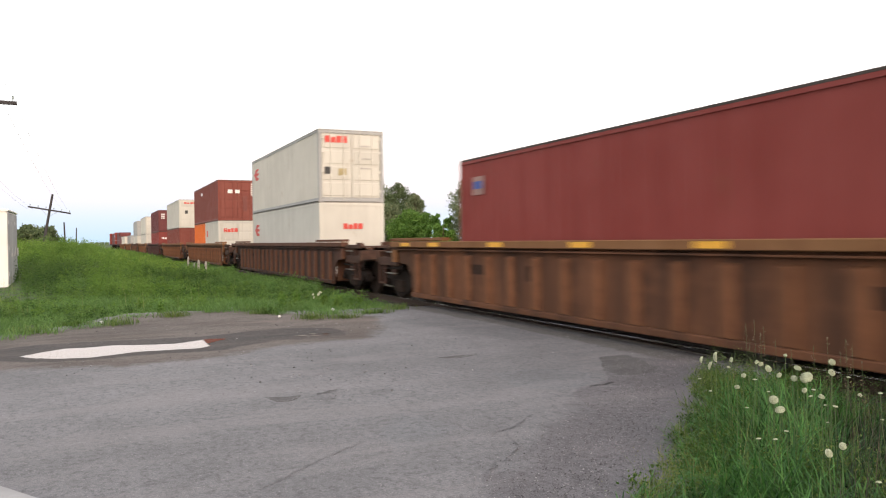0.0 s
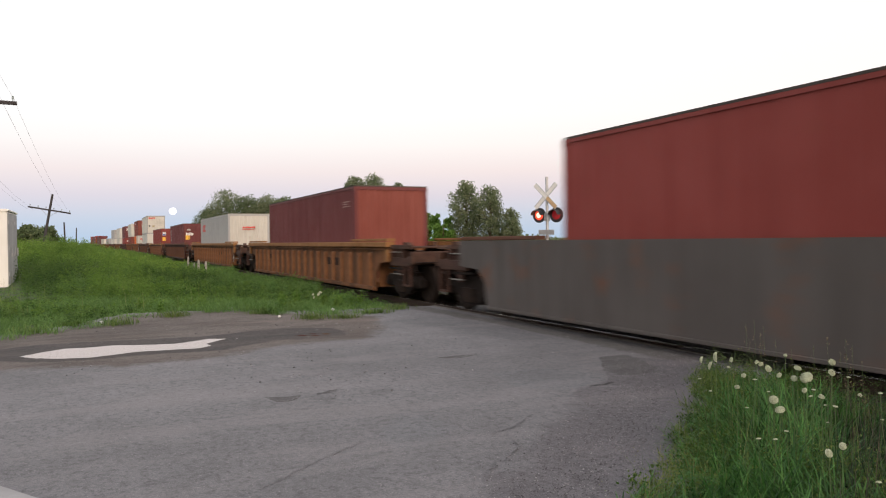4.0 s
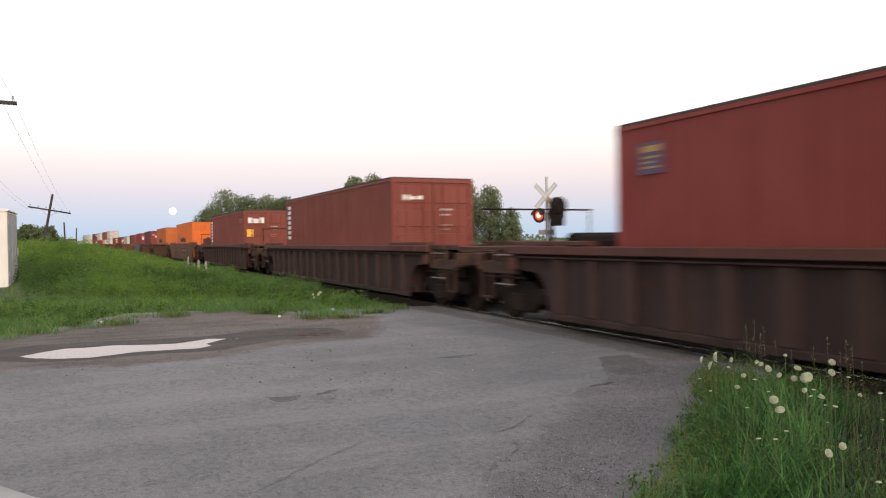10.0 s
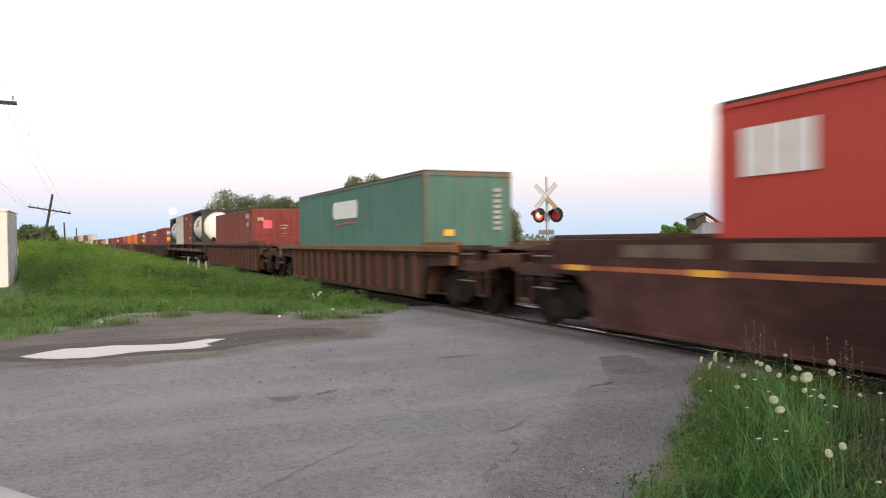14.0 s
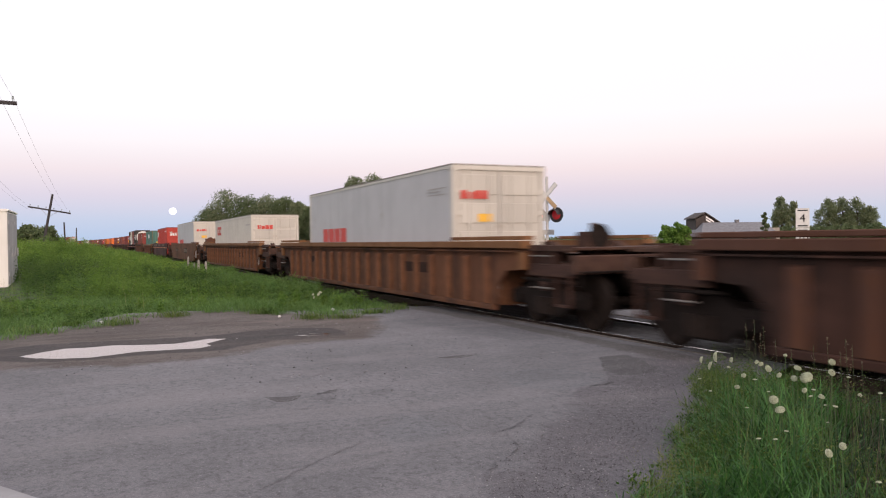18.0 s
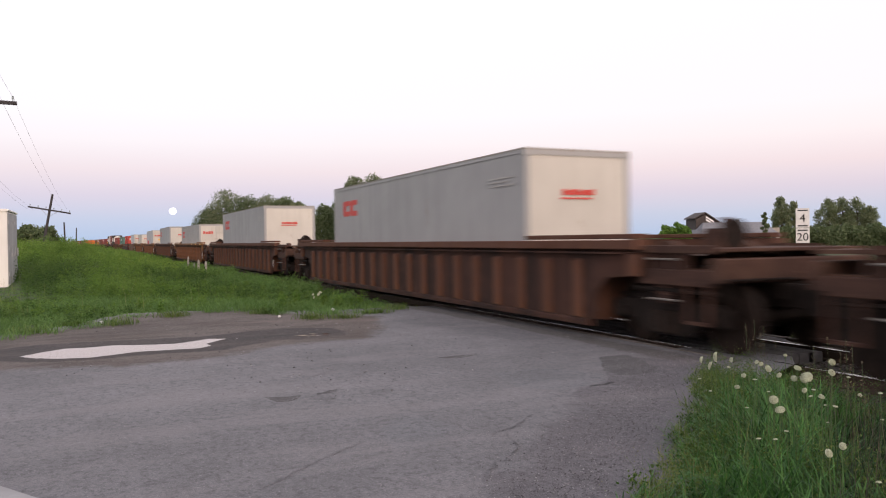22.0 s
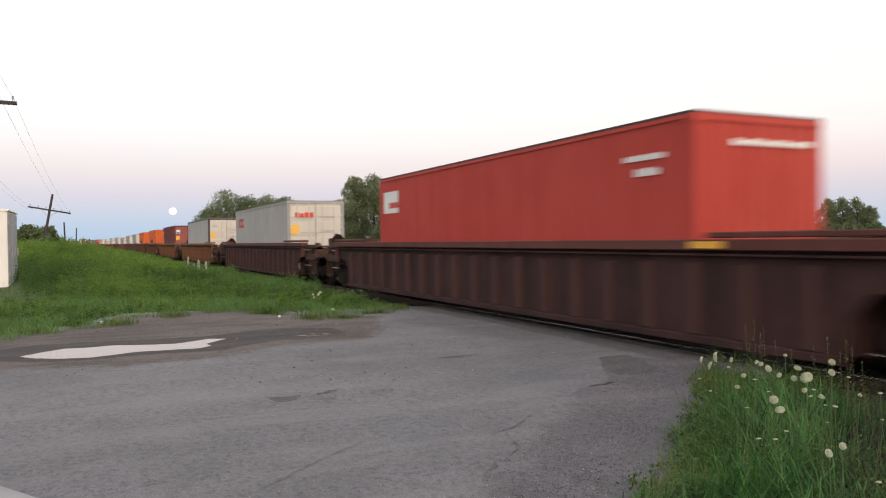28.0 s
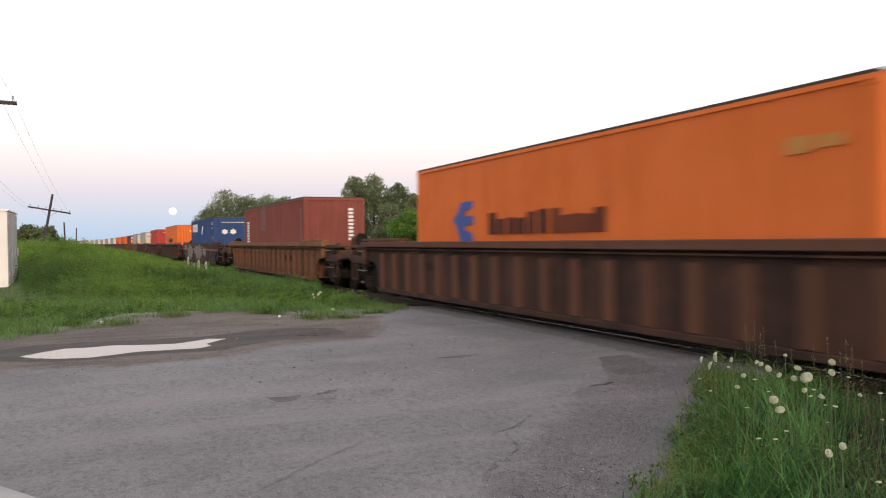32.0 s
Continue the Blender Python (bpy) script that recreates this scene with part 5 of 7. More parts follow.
for x0 in (-1.70, -0.56, 0.58):
    door = part("door", Shape().box(x0, x0 + 1.10, 1.25, 1.275, 0.2, 2.68, 0.01), M_CABSHADE, cab, "grey cabinet door")
    part("handle", Shape().box(x0 + 0.05, x0 + 0.09, 1.275, 1.32, 1.15, 1.45, 0.008), M_GREYSTEEL, door)
    for z in (0.5, 1.4, 2.3):
        part("hinge", Shape().tube((x0 + 1.07, 1.285, z), (x0 + 1.07, 1.285, z + 0.14), 0.02, 6), M_GREYSTEEL, door)

# ---- telegraph poles and wires ----
M_POLE = plain("weathered_pole_timber", (0.048, 0.043, 0.046), 0.9, vary=0.45, scale=7)
M_GLASS = plain("insulator_glass", (0.25, 0.30, 0.30), 0.2)


def telegraph_pole(x, y, foot, h, arm_z, arm, lean, turn, label, pins=6, tip=0.0):
    p = tagged(new("telegraph_pole"), label, "pole", "telegraph poles")
    p.matrix_basis = pose(x, y, foot, lean, 0, turn)
    part("pole", Shape().tube((0, 0, -0.6), (0, 0, h), 0.125, 10, 0.085), M_POLE, p)
    if arm:
        bar = part("crossarm", Shape().box(0.10, 0.21, -arm / 2, arm / 2, -0.06, 0.06, 0.012), M_POLE, p, "", (0, 0, arm_z), (tip, 0, 0))
        for k in range(pins):
            yy = -arm / 2 + 0.12 + (arm - 0.24) * k / (pins - 1)
            part("insulator", once("insulator", lambda: Shape().tube((0, 0, 0), (0, 0, 0.07), 0.012, 6).tube((0, 0, 0.07), (0, 0, 0.17), 0.042, 8, 0.03)), M_GLASS, bar, "", (0.155, yy, 0.06))
        for s in (-1, 1):
            part("brace", Shape().tube((0.155, s * 0.55, arm_z - 0.06), (0.1, s * 0.03, arm_z - 0.5), 0.015, 5), M_GREYSTEEL, p)
    return p


telegraph_pole(-28.77, -12.31, 0.26, 7.0, 6.02, 3.2, 0, 0, "dark timber telegraph pole with a crossarm of insulators", tip=-1)
telegraph_pole(-67.74, -12.14, 0.76, 4.9, 3.62, 3.05, -10, 0, "leaning dark timber telegraph pole with a tilted crossarm")
telegraph_pole(-106.1, -11.5, 0.47, 3.9, 3.0, 0, 1.5, 0, "bare short timber telegraph pole")
telegraph_pole(-144.5, -10.9, 0.21, 4.2, 3.0, 0, -1, 0, "bare short timber telegraph pole")
for k, (ya, yb) in enumerate([(-10.83, -10.28), (-11.21, -10.64), (-13.41, -12.73), (-13.76, -13.06)]):
    wire = Shape()
    za, zb = 6.46, 4.41
    last = None
    for j in range(17):
        f = j / 16
        pt = (-28.6 + f * (-39.6), ya + (yb - ya) * f, za + (zb - za) * f - 1.3 * 4 * f * (1 - f) * 0.25)
        if last:
            wire.tube(last, pt, 0.0035, 4)
        last = pt
    w0 = (-28.6, ya, za)
    wire.tube((12.0, ya - 0.6, 6.8), w0, 0.0035, 4)
    tagged(part("overhead_wire", wire, M_POLE, None), "thin sagging telegraph wire", "wire", "telegraph wires")

# ---- level crossing signal ----
M_LAMPON = glowing("lit_red_lens", (1.0, 0.10, 0.05), 0.9)
M_BULB = glowing("lamp_bulb", (1.0, 0.72, 0.52), 1.8)
M_LAMPDIM = glowing("dim_red_lens", (0.30, 0.015, 0.02), 0.35)
M_SIGNWHITE = plain("sign_white", (0.70, 0.69, 0.66), 0.5, vary=0.15)
M_SIGNTAN = plain("faded_sign_back", (0.52, 0.36, 0.20), 0.6, vary=0.3)
sig = tagged(new("crossing_signal"), "railway crossing signal with crossbuck and two red flashing lamps", "crossing signal")
sig.matrix_basis = pose(-23.37, 6.46, float(ground_height(-23.37, 6.46)), 0, 0, 27)
part("mast", Shape().tube((0, 0, 0), (0, 0, 4.25), 0.055, 10), M_GREYSTEEL, sig)
part("base", Shape().box(-0.25, 0.25, -0.25, 0.25, -0.1, 0.3, 0.03), M_CONCRETE, sig)
for k, (a, m) in enumerate(((-45, M_SIGNWHITE), (45, M_SIGNTAN))):
    blade = part("crossbuck_blade", Shape().box(-0.61, 0.61, -0.012, 0.012, -0.085, 0.085, 0.004), M_SIGNWHITE, sig, "white crossbuck blade", (0, -0.075 - 0.026 * k, 3.55), (0, a, 0))
    part("blade_border", Shape().box(-0.6, 0.6, -0.004, 0.004, -0.083, -0.068).box(-0.6, 0.6, -0.004, 0.004, 0.068, 0.083), M_GREYSTEEL, blade, "faded grey border", (0, -0.016, 0))
    if k:
        part("blade_backing", Shape().box(0.08, 0.6, -0.003, 0.003, -0.066, 0.066), M_SIGNTAN, blade, "faded tan half of the blade", (0, -0.017, 0))
part("lamp_bar", Shape().tube((-0.34, 0, 2.86), (0.48, 0, 2.86), 0.03, 8), M_GREYSTEEL, sig)
part("junction_box", Shape().box(-0.09, 0.09, -0.09, 0.09, 2.65, 2.93, 0.02), M_GREYSTEEL, sig)
part("number_plate", Shape().box(-0.32, 0.32, -0.01, 0.01, 2.15, 2.33, 0.004), M_GREYSTEEL, sig, "small grey plate", (0, -0.07, 0))
for s, off, lens_mat, lens_label in ((-1, -0.29, M_LAMPON, "glowing red lamp lens"), (1, 0.42, M_LAMPDIM, "dim red lamp lens")):
    disc = part("lamp_target", Shape().lathe([(-0.02, 0.0), (-0.02, 0.26), (0.0, 0.275), (0.02, 0.26), (0.02, 0.0)], 28), M_BLACK, sig, "round black lamp background", (off, -0.06, 2.86), (0, 0, 90))
    rim = [(math.cos(math.pi * i / 12), math.sin(math.pi * i / 12)) for i in range(13)]
    hood = Shape().add([(x, r * c, r * q) for r in (0.185, 0.178) for x in (-0.02, -0.30) for c, q in rim], [(i, i + 1, 14 + i, 13 + i) for i in range(12)] + [(26 + i, 39 + i, 40 + i, 27 + i) for i in range(12)])
    part("lamp_hood", hood, M_BLACK, disc)
    part("lamp_body", Shape().tube((0.02, 0, 0), (0.20, 0, 0), 0.16, 16, 0.12), M_BLACK, disc)
    part("lens", Shape().lathe([(-0.045, 0.0), (-0.05, 0.08), (-0.04, 0.14), (-0.02, 0.175)], 20), lens_mat, disc, lens_label)
    if s < 0:
        part("bulb", Shape().lathe([(-0.066, 0.0), (-0.062, 0.06), (-0.052, 0.095)], 16), M_BULB, disc, "bright lamp bulb")

# ---- speed board, barn and far house ----
board = tagged(new("track_speed_sign"), "white railway speed board with the figures 4 and 20", "sign")
board.matrix_basis = pose(-22.4, 18.4, float(ground_height(-22.4, 18.4)), 0, 0, 40)
part("post", Shape().tube((0, 0, 0), (0, 0, 3.1), 0.04, 8), M_GREYSTEEL, board)


def figures(text, z, size, parent):
    cu = bpy.data.curves.new("figure", "FONT")
    cu.body, cu.size, cu.extrude, cu.align_x, cu.align_y = text, size, 0.004, "CENTER", "CENTER"
    tmp = bpy.data.objects.new("figure", cu)
    me = bpy.data.meshes.new_from_object(tmp)
    bpy.data.objects.remove(tmp)
    ob = part("figure", me, M_BLACK, parent, "", (0, -0.022, z), (90, 0, 0))
    return ob


for z0, z1, text in ((2.34, 3.15, "4"), (1.6, 2.32, "20")):
    b = part("sign_board", Shape().box(-0.26, 0.26, -0.012, 0.012, z0, z1, 0.004), M_SIGNWHITE, board, "white painted board", (0, -0.06, 0))
    figures(text, (z0 + z1) / 2 - 0.02, 0.46, b)
    for k, z in enumerate((z0 + 0.08, z1 - 0.09)):
        part("text_bar", Shape().box(-0.19, 0.19, -0.019, -0.013, z - 0.025, z + 0.025), M_BLACK, b)

M_SHINGLE = plain("grey_shingles", (0.19, 0.19, 0.205), 0.85, vary=0.35, scale=3)
M_SIDING = plain("brown_siding", (0.10, 0.075, 0.065), 0.8, vary=0.3, scale=2)
M_DARKSIDING = plain("dark_brown_siding", (0.055, 0.042, 0.038), 0.8, vary=0.3, scale=2)
M_HOUSEWALL = plain("pale_house_wall", (0.34, 0.30, 0.26), 0.8, vary=0.2, scale=2)
M_PANE, _nt, _bs = shader("window_pane")
_bs.inputs["Base Color"].default_value, _bs.inputs["Roughness"].default_value = (0.30, 0.34, 0.38, 1), 0.08
house = tagged(new("house"), "brown house with a grey shingled roof and gable window", "house")
house.matrix_basis = pose(-79.3, 72.3, -0.45, 0, 0, 65)
part("wall", Shape().box(-4.8, 5.0, -3.6, 4.2, 0, 2.4), M_SIDING, house)
part("roof", Shape().add([(-5.4, -4.6, 2.1), (5.4, -4.6, 2.1), (4.9, 0.0, 4.05), (-3.6, 0.0, 4.05), (-5.4, 4.6, 2.1), (5.4, 4.6, 2.1)], [(0, 1, 2, 3), (4, 3, 2, 5), (0, 3, 4), (1, 5, 2), (0, 4, 5, 1)]), M_SHINGLE, house, "grey shingled roof")
part("gable", Shape().prism([(-4.5, 0.0), (-1.6, 0.0), (-1.0, 3.7), (-3.2, 5.25), (-4.5, 4.5)], 0.3, 4.6), M_DARKSIDING, house, "dark brown gable wing")
part("gable_roof", Shape().prism([(-0.8, 3.74), (-0.8, 3.9), (-3.2, 5.52), (-4.75, 4.72), (-4.75, 4.56), (-3.2, 5.34)], 0.1, 4.8), M_DARKSIDING, house, "thin dark gable roof")
win = part("window", Shape().prism([(-3.2, 5.12), (-1.9, 4.28), (-1.9, 3.62), (-3.2, 4.3)], 0.22, 0.3), M_DARKSIDING, house, "slanted dark window frame under the gable")
# matt white panes: the reflected sky is painted on
for z in (0.0, -0.38):
    part("pane", Shape().prism([(-3.12, 4.98 + z), (-2.0, 4.26 + z), (-2.0, 4.03 + z), (-3.12, 4.72 + z)], 0.17, 0.22), INK["white"], win, "pale reflecting pane")
part("chimney", Shape().box(0.9, 1.4, -0.2, 0.3, 3.8, 4.4), M_SHINGLE, house)
part("porch", Shape().box(5.0, 6.2, -2.0, 2.0, 0, 3.2), M_HOUSEWALL, house, "pale side porch")

# ---- moon ----
M_MOON = glowing("moonlight", (1.0, 0.96, 0.93), 1.15)
mr = 12.2
prof = [(-mr * math.cos(math.pi * k / 16), max(0.001, mr * math.sin(math.pi * k / 16))) for k in range(17)]
moon = part("moon", Shape().lathe(prof, 32).mesh("moon", True), M_MOON, None, at=(-2738, 246, 111))
tagged(moon, "full white moon low in the dusk sky", "moon", kind="structure")

# ---- the train ----
MOVERS = []      # (thing, place along the track at 0 s, height)
WHEELS = []
SPEED = 22.68    # metres a second


def wheelset_shape():
    s = Shape()
    for k in (-1, 1):
        w = Shape().lathe([(-0.065, 0.08), (-0.065, 0.40), (-0.06, 0.455), (-0.05, 0.483), (0.035, 0.478), (0.05, 0.50), (0.065, 0.50), (0.068, 0.40), (0.03, 0.36), (0.02, 0.16), (0.07, 0.12), (0.07, 0.08)], 28)
        s.add([(y, -k * x + k * 0.755, z) for x, y, z in w.v], w.f)
    a = Shape().lathe([(-1.16, 0.0), (-1.16, 0.07), (-0.8, 0.08), (0.8, 0.08), (1.16, 0.07), (1.16, 0.0)], 12)
    return s.add([(y, x, z) for x, y, z in a.v], a.f)


SIDEFRAME = [(-1.16, 0.40), (-1.16, 0.60), (-0.98, 0.68), (-0.66, 0.66), (-0.45, 0.80), (0.45, 0.80), (0.66, 0.66), (0.98, 0.68), (1.16, 0.60), (1.16, 0.40), (1.02, 0.36), (0.72, 0.42), (0.42, 0.20), (-0.42, 0.20), (-0.72, 0.42), (-1.02, 0.36)]


def truck(parent, x, name="truck"):
    """Two wheelsets in cast side frames, with a bolster and springs."""
    t = part(name, once("bolster", lambda: Shape().box(-0.22, 0.22, -1.1, 1.1, 0.52, 0.78, 0.03).tube((0, 0, 0.78), (0, 0, 0.95), 0.2, 12)), M_TRUCK, parent, "black cast-steel truck", (x, 0, 0))
    for s in (-1, 1):
        part("side_frame", once("side_frame", lambda: Shape().prism(SIDEFRAME, -0.075, 0.075)), M_TRUCK, t, "", (0, s * 1.07, 0))
        part("spring_nest", once("spring_nest", lambda: Shape().tube((-0.16, 0, 0.24), (-0.16, 0, 0.54), 0.075, 10).tube((0.0, 0, 0.24), (0.0, 0, 0.54), 0.075, 10).tube((0.16, 0, 0.24), (0.16, 0, 0.54), 0.075, 10)), M_WHEEL, t, "", (0, s * 1.16, 0))
        for k in (-1, 1):
            part("bearing_cap", once("bearing_cap", lambda: Shape().tube((0, -0.05, 0), (0, 0.05, 0), 0.085, 12)), M_TRUCK, t, "", (k * 0.89, s * 1.18, 0.48))
        part("brake_beam", once("brake_beam", lambda: Shape().box(-0.05, 0.05, -0.95, 0.95, 0.26, 0.50, 0.015).box(-0.09, 0.09, -0.86, -0.66, 0.26, 0.6).box(-0.09, 0.09, 0.66, 0.86, 0.26, 0.6)), M_TRUCK, t, "", (s * 0.34, 0, 0))
    for k in (-1, 1):
        w = part("wheelset", once("wheelset", wheelset_shape), M_WHEEL, t)
        w.matrix_parent_inverse = Matrix.Translation((k * 0.89, 0, 0.483))
        WHEELS.append(w)
    return t


def coupler(parent, x, reach, end):
    """The coupler from the end sill to the next car's."""
    reach = round(reach, 1)
    part("coupler", once(("coupler", reach), lambda: Shape().box(-0.5, reach - 0.12, -0.14, 0.14, 0.62, 0.94, 0.02).box(reach - 0.34, reach + 0.02, -0.24, 0.20, 0.56, 0.99, 0.03)), M_TRUCK, parent, "", (end * x, 0, 0), (0, 0, 0 if end > 0 else 180))


SIZES = {"53": (9.8, 9.6, 8.4), "48 low": (9.15, 9.0, 7.75), "40 low": (7.75, 8.3, 6.35)}
HALF = {"53": 11.72, "48 low": 10.88, "40 low": 10.0}   # from the middle of a car to the pulling face of its coupler


def reflector_shape():
    return Shape().box(-0.28, 0.28, -0.006, 0.0, -0.045, 0.045)


def side_outline(ce, ar, top):
    return [(-ar, 0.2), (ar, 0.2), (ar + 0.10, 0.72), (ar + 0.40, 0.98), (ce, 1.03), (ce, top), (-ce, top), (-ce, 1.03), (-ar - 0.40, 0.98), (-ar - 0.10, 0.72)]


def well_car(s, size, ribbed, front, rear, body, sheet_mat, chord, label, stripe=None, reflect=(), stains=(), graffiti=False, rail_rod=False, panel=False, plates=()):
    """A container well car: deep sides, end platforms over the trucks, couplers. s: its middle along the track at 0 s."""
    tc, ce, ar = SIZES[size]
    top = 1.55 if size == "53" else 1.45
    car = tagged(new("well_car"), label, "rail car", "well cars of the train")
    MOVERS.append((car, s, 0.0))
    part("floor", once(("floor", size), lambda: Shape().box(-ar, ar, -1.3, 1.3, 0.3, 0.43).box(-ar - 0.1, -ar, -1.3, 1.3, 0.3, 1.35).box(ar, ar + 0.1, -1.3, 1.3, 0.3, 1.35)), body, car)
    for k in (-1, 1):
        at = (0, 0, 0)
        turn = None if k < 0 else (0, 0, 180)
        if ribbed:
            # sheet darker than its ribs: the shade between them is in the colour
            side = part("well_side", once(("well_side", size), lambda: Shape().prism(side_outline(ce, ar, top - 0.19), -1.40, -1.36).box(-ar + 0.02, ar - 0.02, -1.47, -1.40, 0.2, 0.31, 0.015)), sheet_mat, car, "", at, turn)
            part("top_chord", once(("top_chord", size), lambda: Shape().box(-ce, ce, -1.53, -1.28, top - 0.14, top, 0.012)), chord, side, "rolled steel top chord")
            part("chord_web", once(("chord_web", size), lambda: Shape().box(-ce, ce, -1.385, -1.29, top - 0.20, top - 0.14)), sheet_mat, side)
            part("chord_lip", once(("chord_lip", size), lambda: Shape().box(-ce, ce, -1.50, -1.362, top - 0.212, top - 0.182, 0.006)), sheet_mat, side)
            n = {"53": 19, "48 low": 17, "40 low": 15}[size]
            rib = once("rib", lambda: Shape().add([(-0.11, -1.40, 0.31), (-0.075, -1.48, 0.33), (0.075, -1.48, 0.33), (0.11, -1.40, 0.31), (-0.11, -1.40, 1.26), (-0.075, -1.485, 1.22), (0.075, -1.485, 1.22), (0.11, -1.40, 1.26)], [(0, 1, 5, 4), (1, 2, 6, 5), (2, 3, 7, 6), (0, 3, 2, 1), (4, 5, 6, 7)]))
            for i in range(n):
                part("rib", rib, body, side, "", (-ar + 0.35 + (2 * ar - 0.7) * i / (n - 1), 0, 0))
            for e in (-1, 1):
                part("end_post", once(("end_post", size), lambda: Shape().box(-0.11, 0.11, -1.5, -1.402, 1.03, top - 0.182, 0.015)), chord, side, "", (e * (ce - 0.12), 0, 0))
        else:
            side = part("well_side", once(("smooth_side", size), lambda: Shape().prism(side_outline(ce, ar, 1.56), -1.49, -1.42).box(-ar, ar, -1.50, -1.47, 0.2, 0.26, 0.01).box(-ce, ce, -1.42, -1.28, 1.44, 1.56)), body, car, "smooth steel side sheet", at, turn)
        for e in (-1, 1):
            part("guide_rail", once(("guide_rail", size), lambda: Shape().box(-(ce - 6.58) / 2, (ce - 6.58) / 2, -0.12, 0.12, top + 0.015, top + 0.09, 0.012)), chord, car, "", (e * (ce + 6.52) / 2, k * 1.37, 0))
        if k < 0:
            yy = -1.531 if ribbed else -1.497
            zz = (top - 0.14, top)
            for x in reflect:
                part("reflector", once("reflector", reflector_shape), M_YELLOW, side, "yellow reflector", (x, yy, sum(zz) / 2))
            for x in plates:
                part("stencil_plate", once("stencil_plate", lambda: Shape().box(-0.3, 0.3, -0.004, 0.0, -0.045, -0.02).box(-0.3, 0.22, -0.004, 0.0, -0.005, 0.02).box(-0.3, 0.26, -0.004, 0.0, 0.03, 0.05)), INK["grey"], side, "faded white stencilled lines", (x, yy, sum(zz) / 2))
            for x, z, w, h in stains:
                part("stencil_panel", Shape().box(-w / 2, w / 2, -0.004, 0.0, -h / 2, h / 2), INK["stain"], side, "dark stencil panel", (x, -1.402 if ribbed else -1.494, z))
            if stripe:
                part("side_stripe", once(("stripe", size), lambda: Shape().box(-ce + 0.15, ce - 0.15, -1.496, -1.491, 1.08, 1.15)), stripe, side, "faded orange stripe")
            if panel:
                for x0, x1, z0, z1 in ((-5.1, -3.3, 0.84, 1.08), (1.6, 4.0, 0.76, 1.16)):
                    p = part("side_panel", Shape().box(x0, x1, -1.497, -1.492, z0, z1), INK["stain"], side, "dark data panel")
                    w = (x1 - x0) / 3
                    for q in range(3):
                        part("stencil_bar", Shape().box(x0 + q * w + 0.08, x0 + (q + 1) * w - 0.08, -1.501, -1.498, z0 + 0.05, z1 - 0.05), INK["stencil"], side)
            if stripe and not graffiti:
                for x0, x1, z0, z1 in ((-7.7, -6.0, 1.3, 1.48), (-5.5, -3.8, 1.3, 1.5), (-1.5, 1.0, 1.3, 1.48), (3.4, 5.6, 1.3, 1.48)):
                    w = (x1 - x0) / 5
                    part("stencil_panel", Shape().box(x0, x1, -1.4945, -1.4925, z0, z1), INK["stencil"], side, "faded tan stencilled panel")
                for x in (-8.85, -6.0, -2.0, 2.4, 6.2):
                    part("reflector", once("reflector", reflector_shape), M_YELLOW, side, "yellow reflector", (x, yy - 0.004, 1.115))
            if graffiti:
                for x0, x1, z0, z1 in ((-6.6, -2.6, 0.24, 1.55), (-2.5, 2.6, 0.3, 1.55), (2.4, 4.6, 0.6, 1.3), (-9.0, -6.6, 1.0, 1.5)):
                    part("spray_paint", Shape().box(x0, x1, -1.4945, -1.4905, z0, z1), M_SPRAY, side, "faded pale spray paint")
    for e in (-1, 1):
        way = None if e > 0 else (0, 0, 180)
        plat = part("end_platform", once(("end_platform", size), lambda: Shape().box(ar + 0.1, ce + 1.4, -1.27, 1.27, 1.05, 1.16)), M_ENDSTEEL, car, "", (0, 0, 0), way)
        part("end_sill", once(("end_sill", size), lambda: Shape().box(ce + 1.3, ce + 1.45, -1.38, 1.38, 0.98, 1.30, 0.02)), M_ENDSTEEL, plat)
        part("draft_sill", once(("draft_sill", size), lambda: Shape().box(ar + 0.2, ce + 1.4, -0.22, 0.22, 0.74, 1.05)), M_TRUCK, plat)
        part("bulkhead", once(("bulkhead", size), lambda: Shape().box(ar + 0.1, ce, -1.36, 1.36, 1.16, 1.30)), M_ENDSTEEL, plat)
        for q in (-1, 1):
            part("side_sill", once(("end_side_sill", size), lambda: Shape().box(ce - 0.1, ce + 1.3, -0.05, 0.05, 0.92, 1.14, 0.012)), M_ENDSTEEL, plat, "", (0, 1.32 * q, 0))
            part("side_plate", once(("end_side_plate", size), lambda: Shape().box(ce - 0.12, ce + 0.85, -0.025, 0.025, 1.14, top - 0.08)), M_ENDSTEEL, plat, "", (0, 1.28 * q, 0))
            for x in (0.1, 0.75):
                part("side_post", once(("end_side_post", size), lambda: Shape().box(ce - 0.05, ce + 0.05, -0.035, 0.035, 1.14, top - 0.08, 0.01)), M_ENDSTEEL, plat, "", (x, 1.335 * q, 0))
            part("train_pipe", once(("train_pipe", size), lambda: Shape().tube((ce - 0.3, 0, 0.86), (ce + 1.35, 0, 0.84), 0.03, 6)), M_TRUCK, plat, "", (0, 1.30 * q, 0))
            part("stirrup_step", once(("stirrup_step", size), lambda: Shape().box(ce + 0.85, ce + 0.89, -0.03, 0.03, 0.42, 0.94).box(ce + 1.23, ce + 1.27, -0.03, 0.03, 0.42, 0.94).box(ce + 0.85, ce + 1.27, -0.04, 0.04, 0.42, 0.46)), M_ENDSTEEL, plat, "", (0, 1.36 * q, 0))
            part("gusset", once(("gusset", size), lambda: Shape().prism([(ce + 0.2, 0.92), (ce + 0.55, 0.92), (ce + 0.45, 0.66), (ce + 0.3, 0.66)], -0.03, 0.03)), M_ENDSTEEL, plat, "", (0, 1.28 * q, 0))
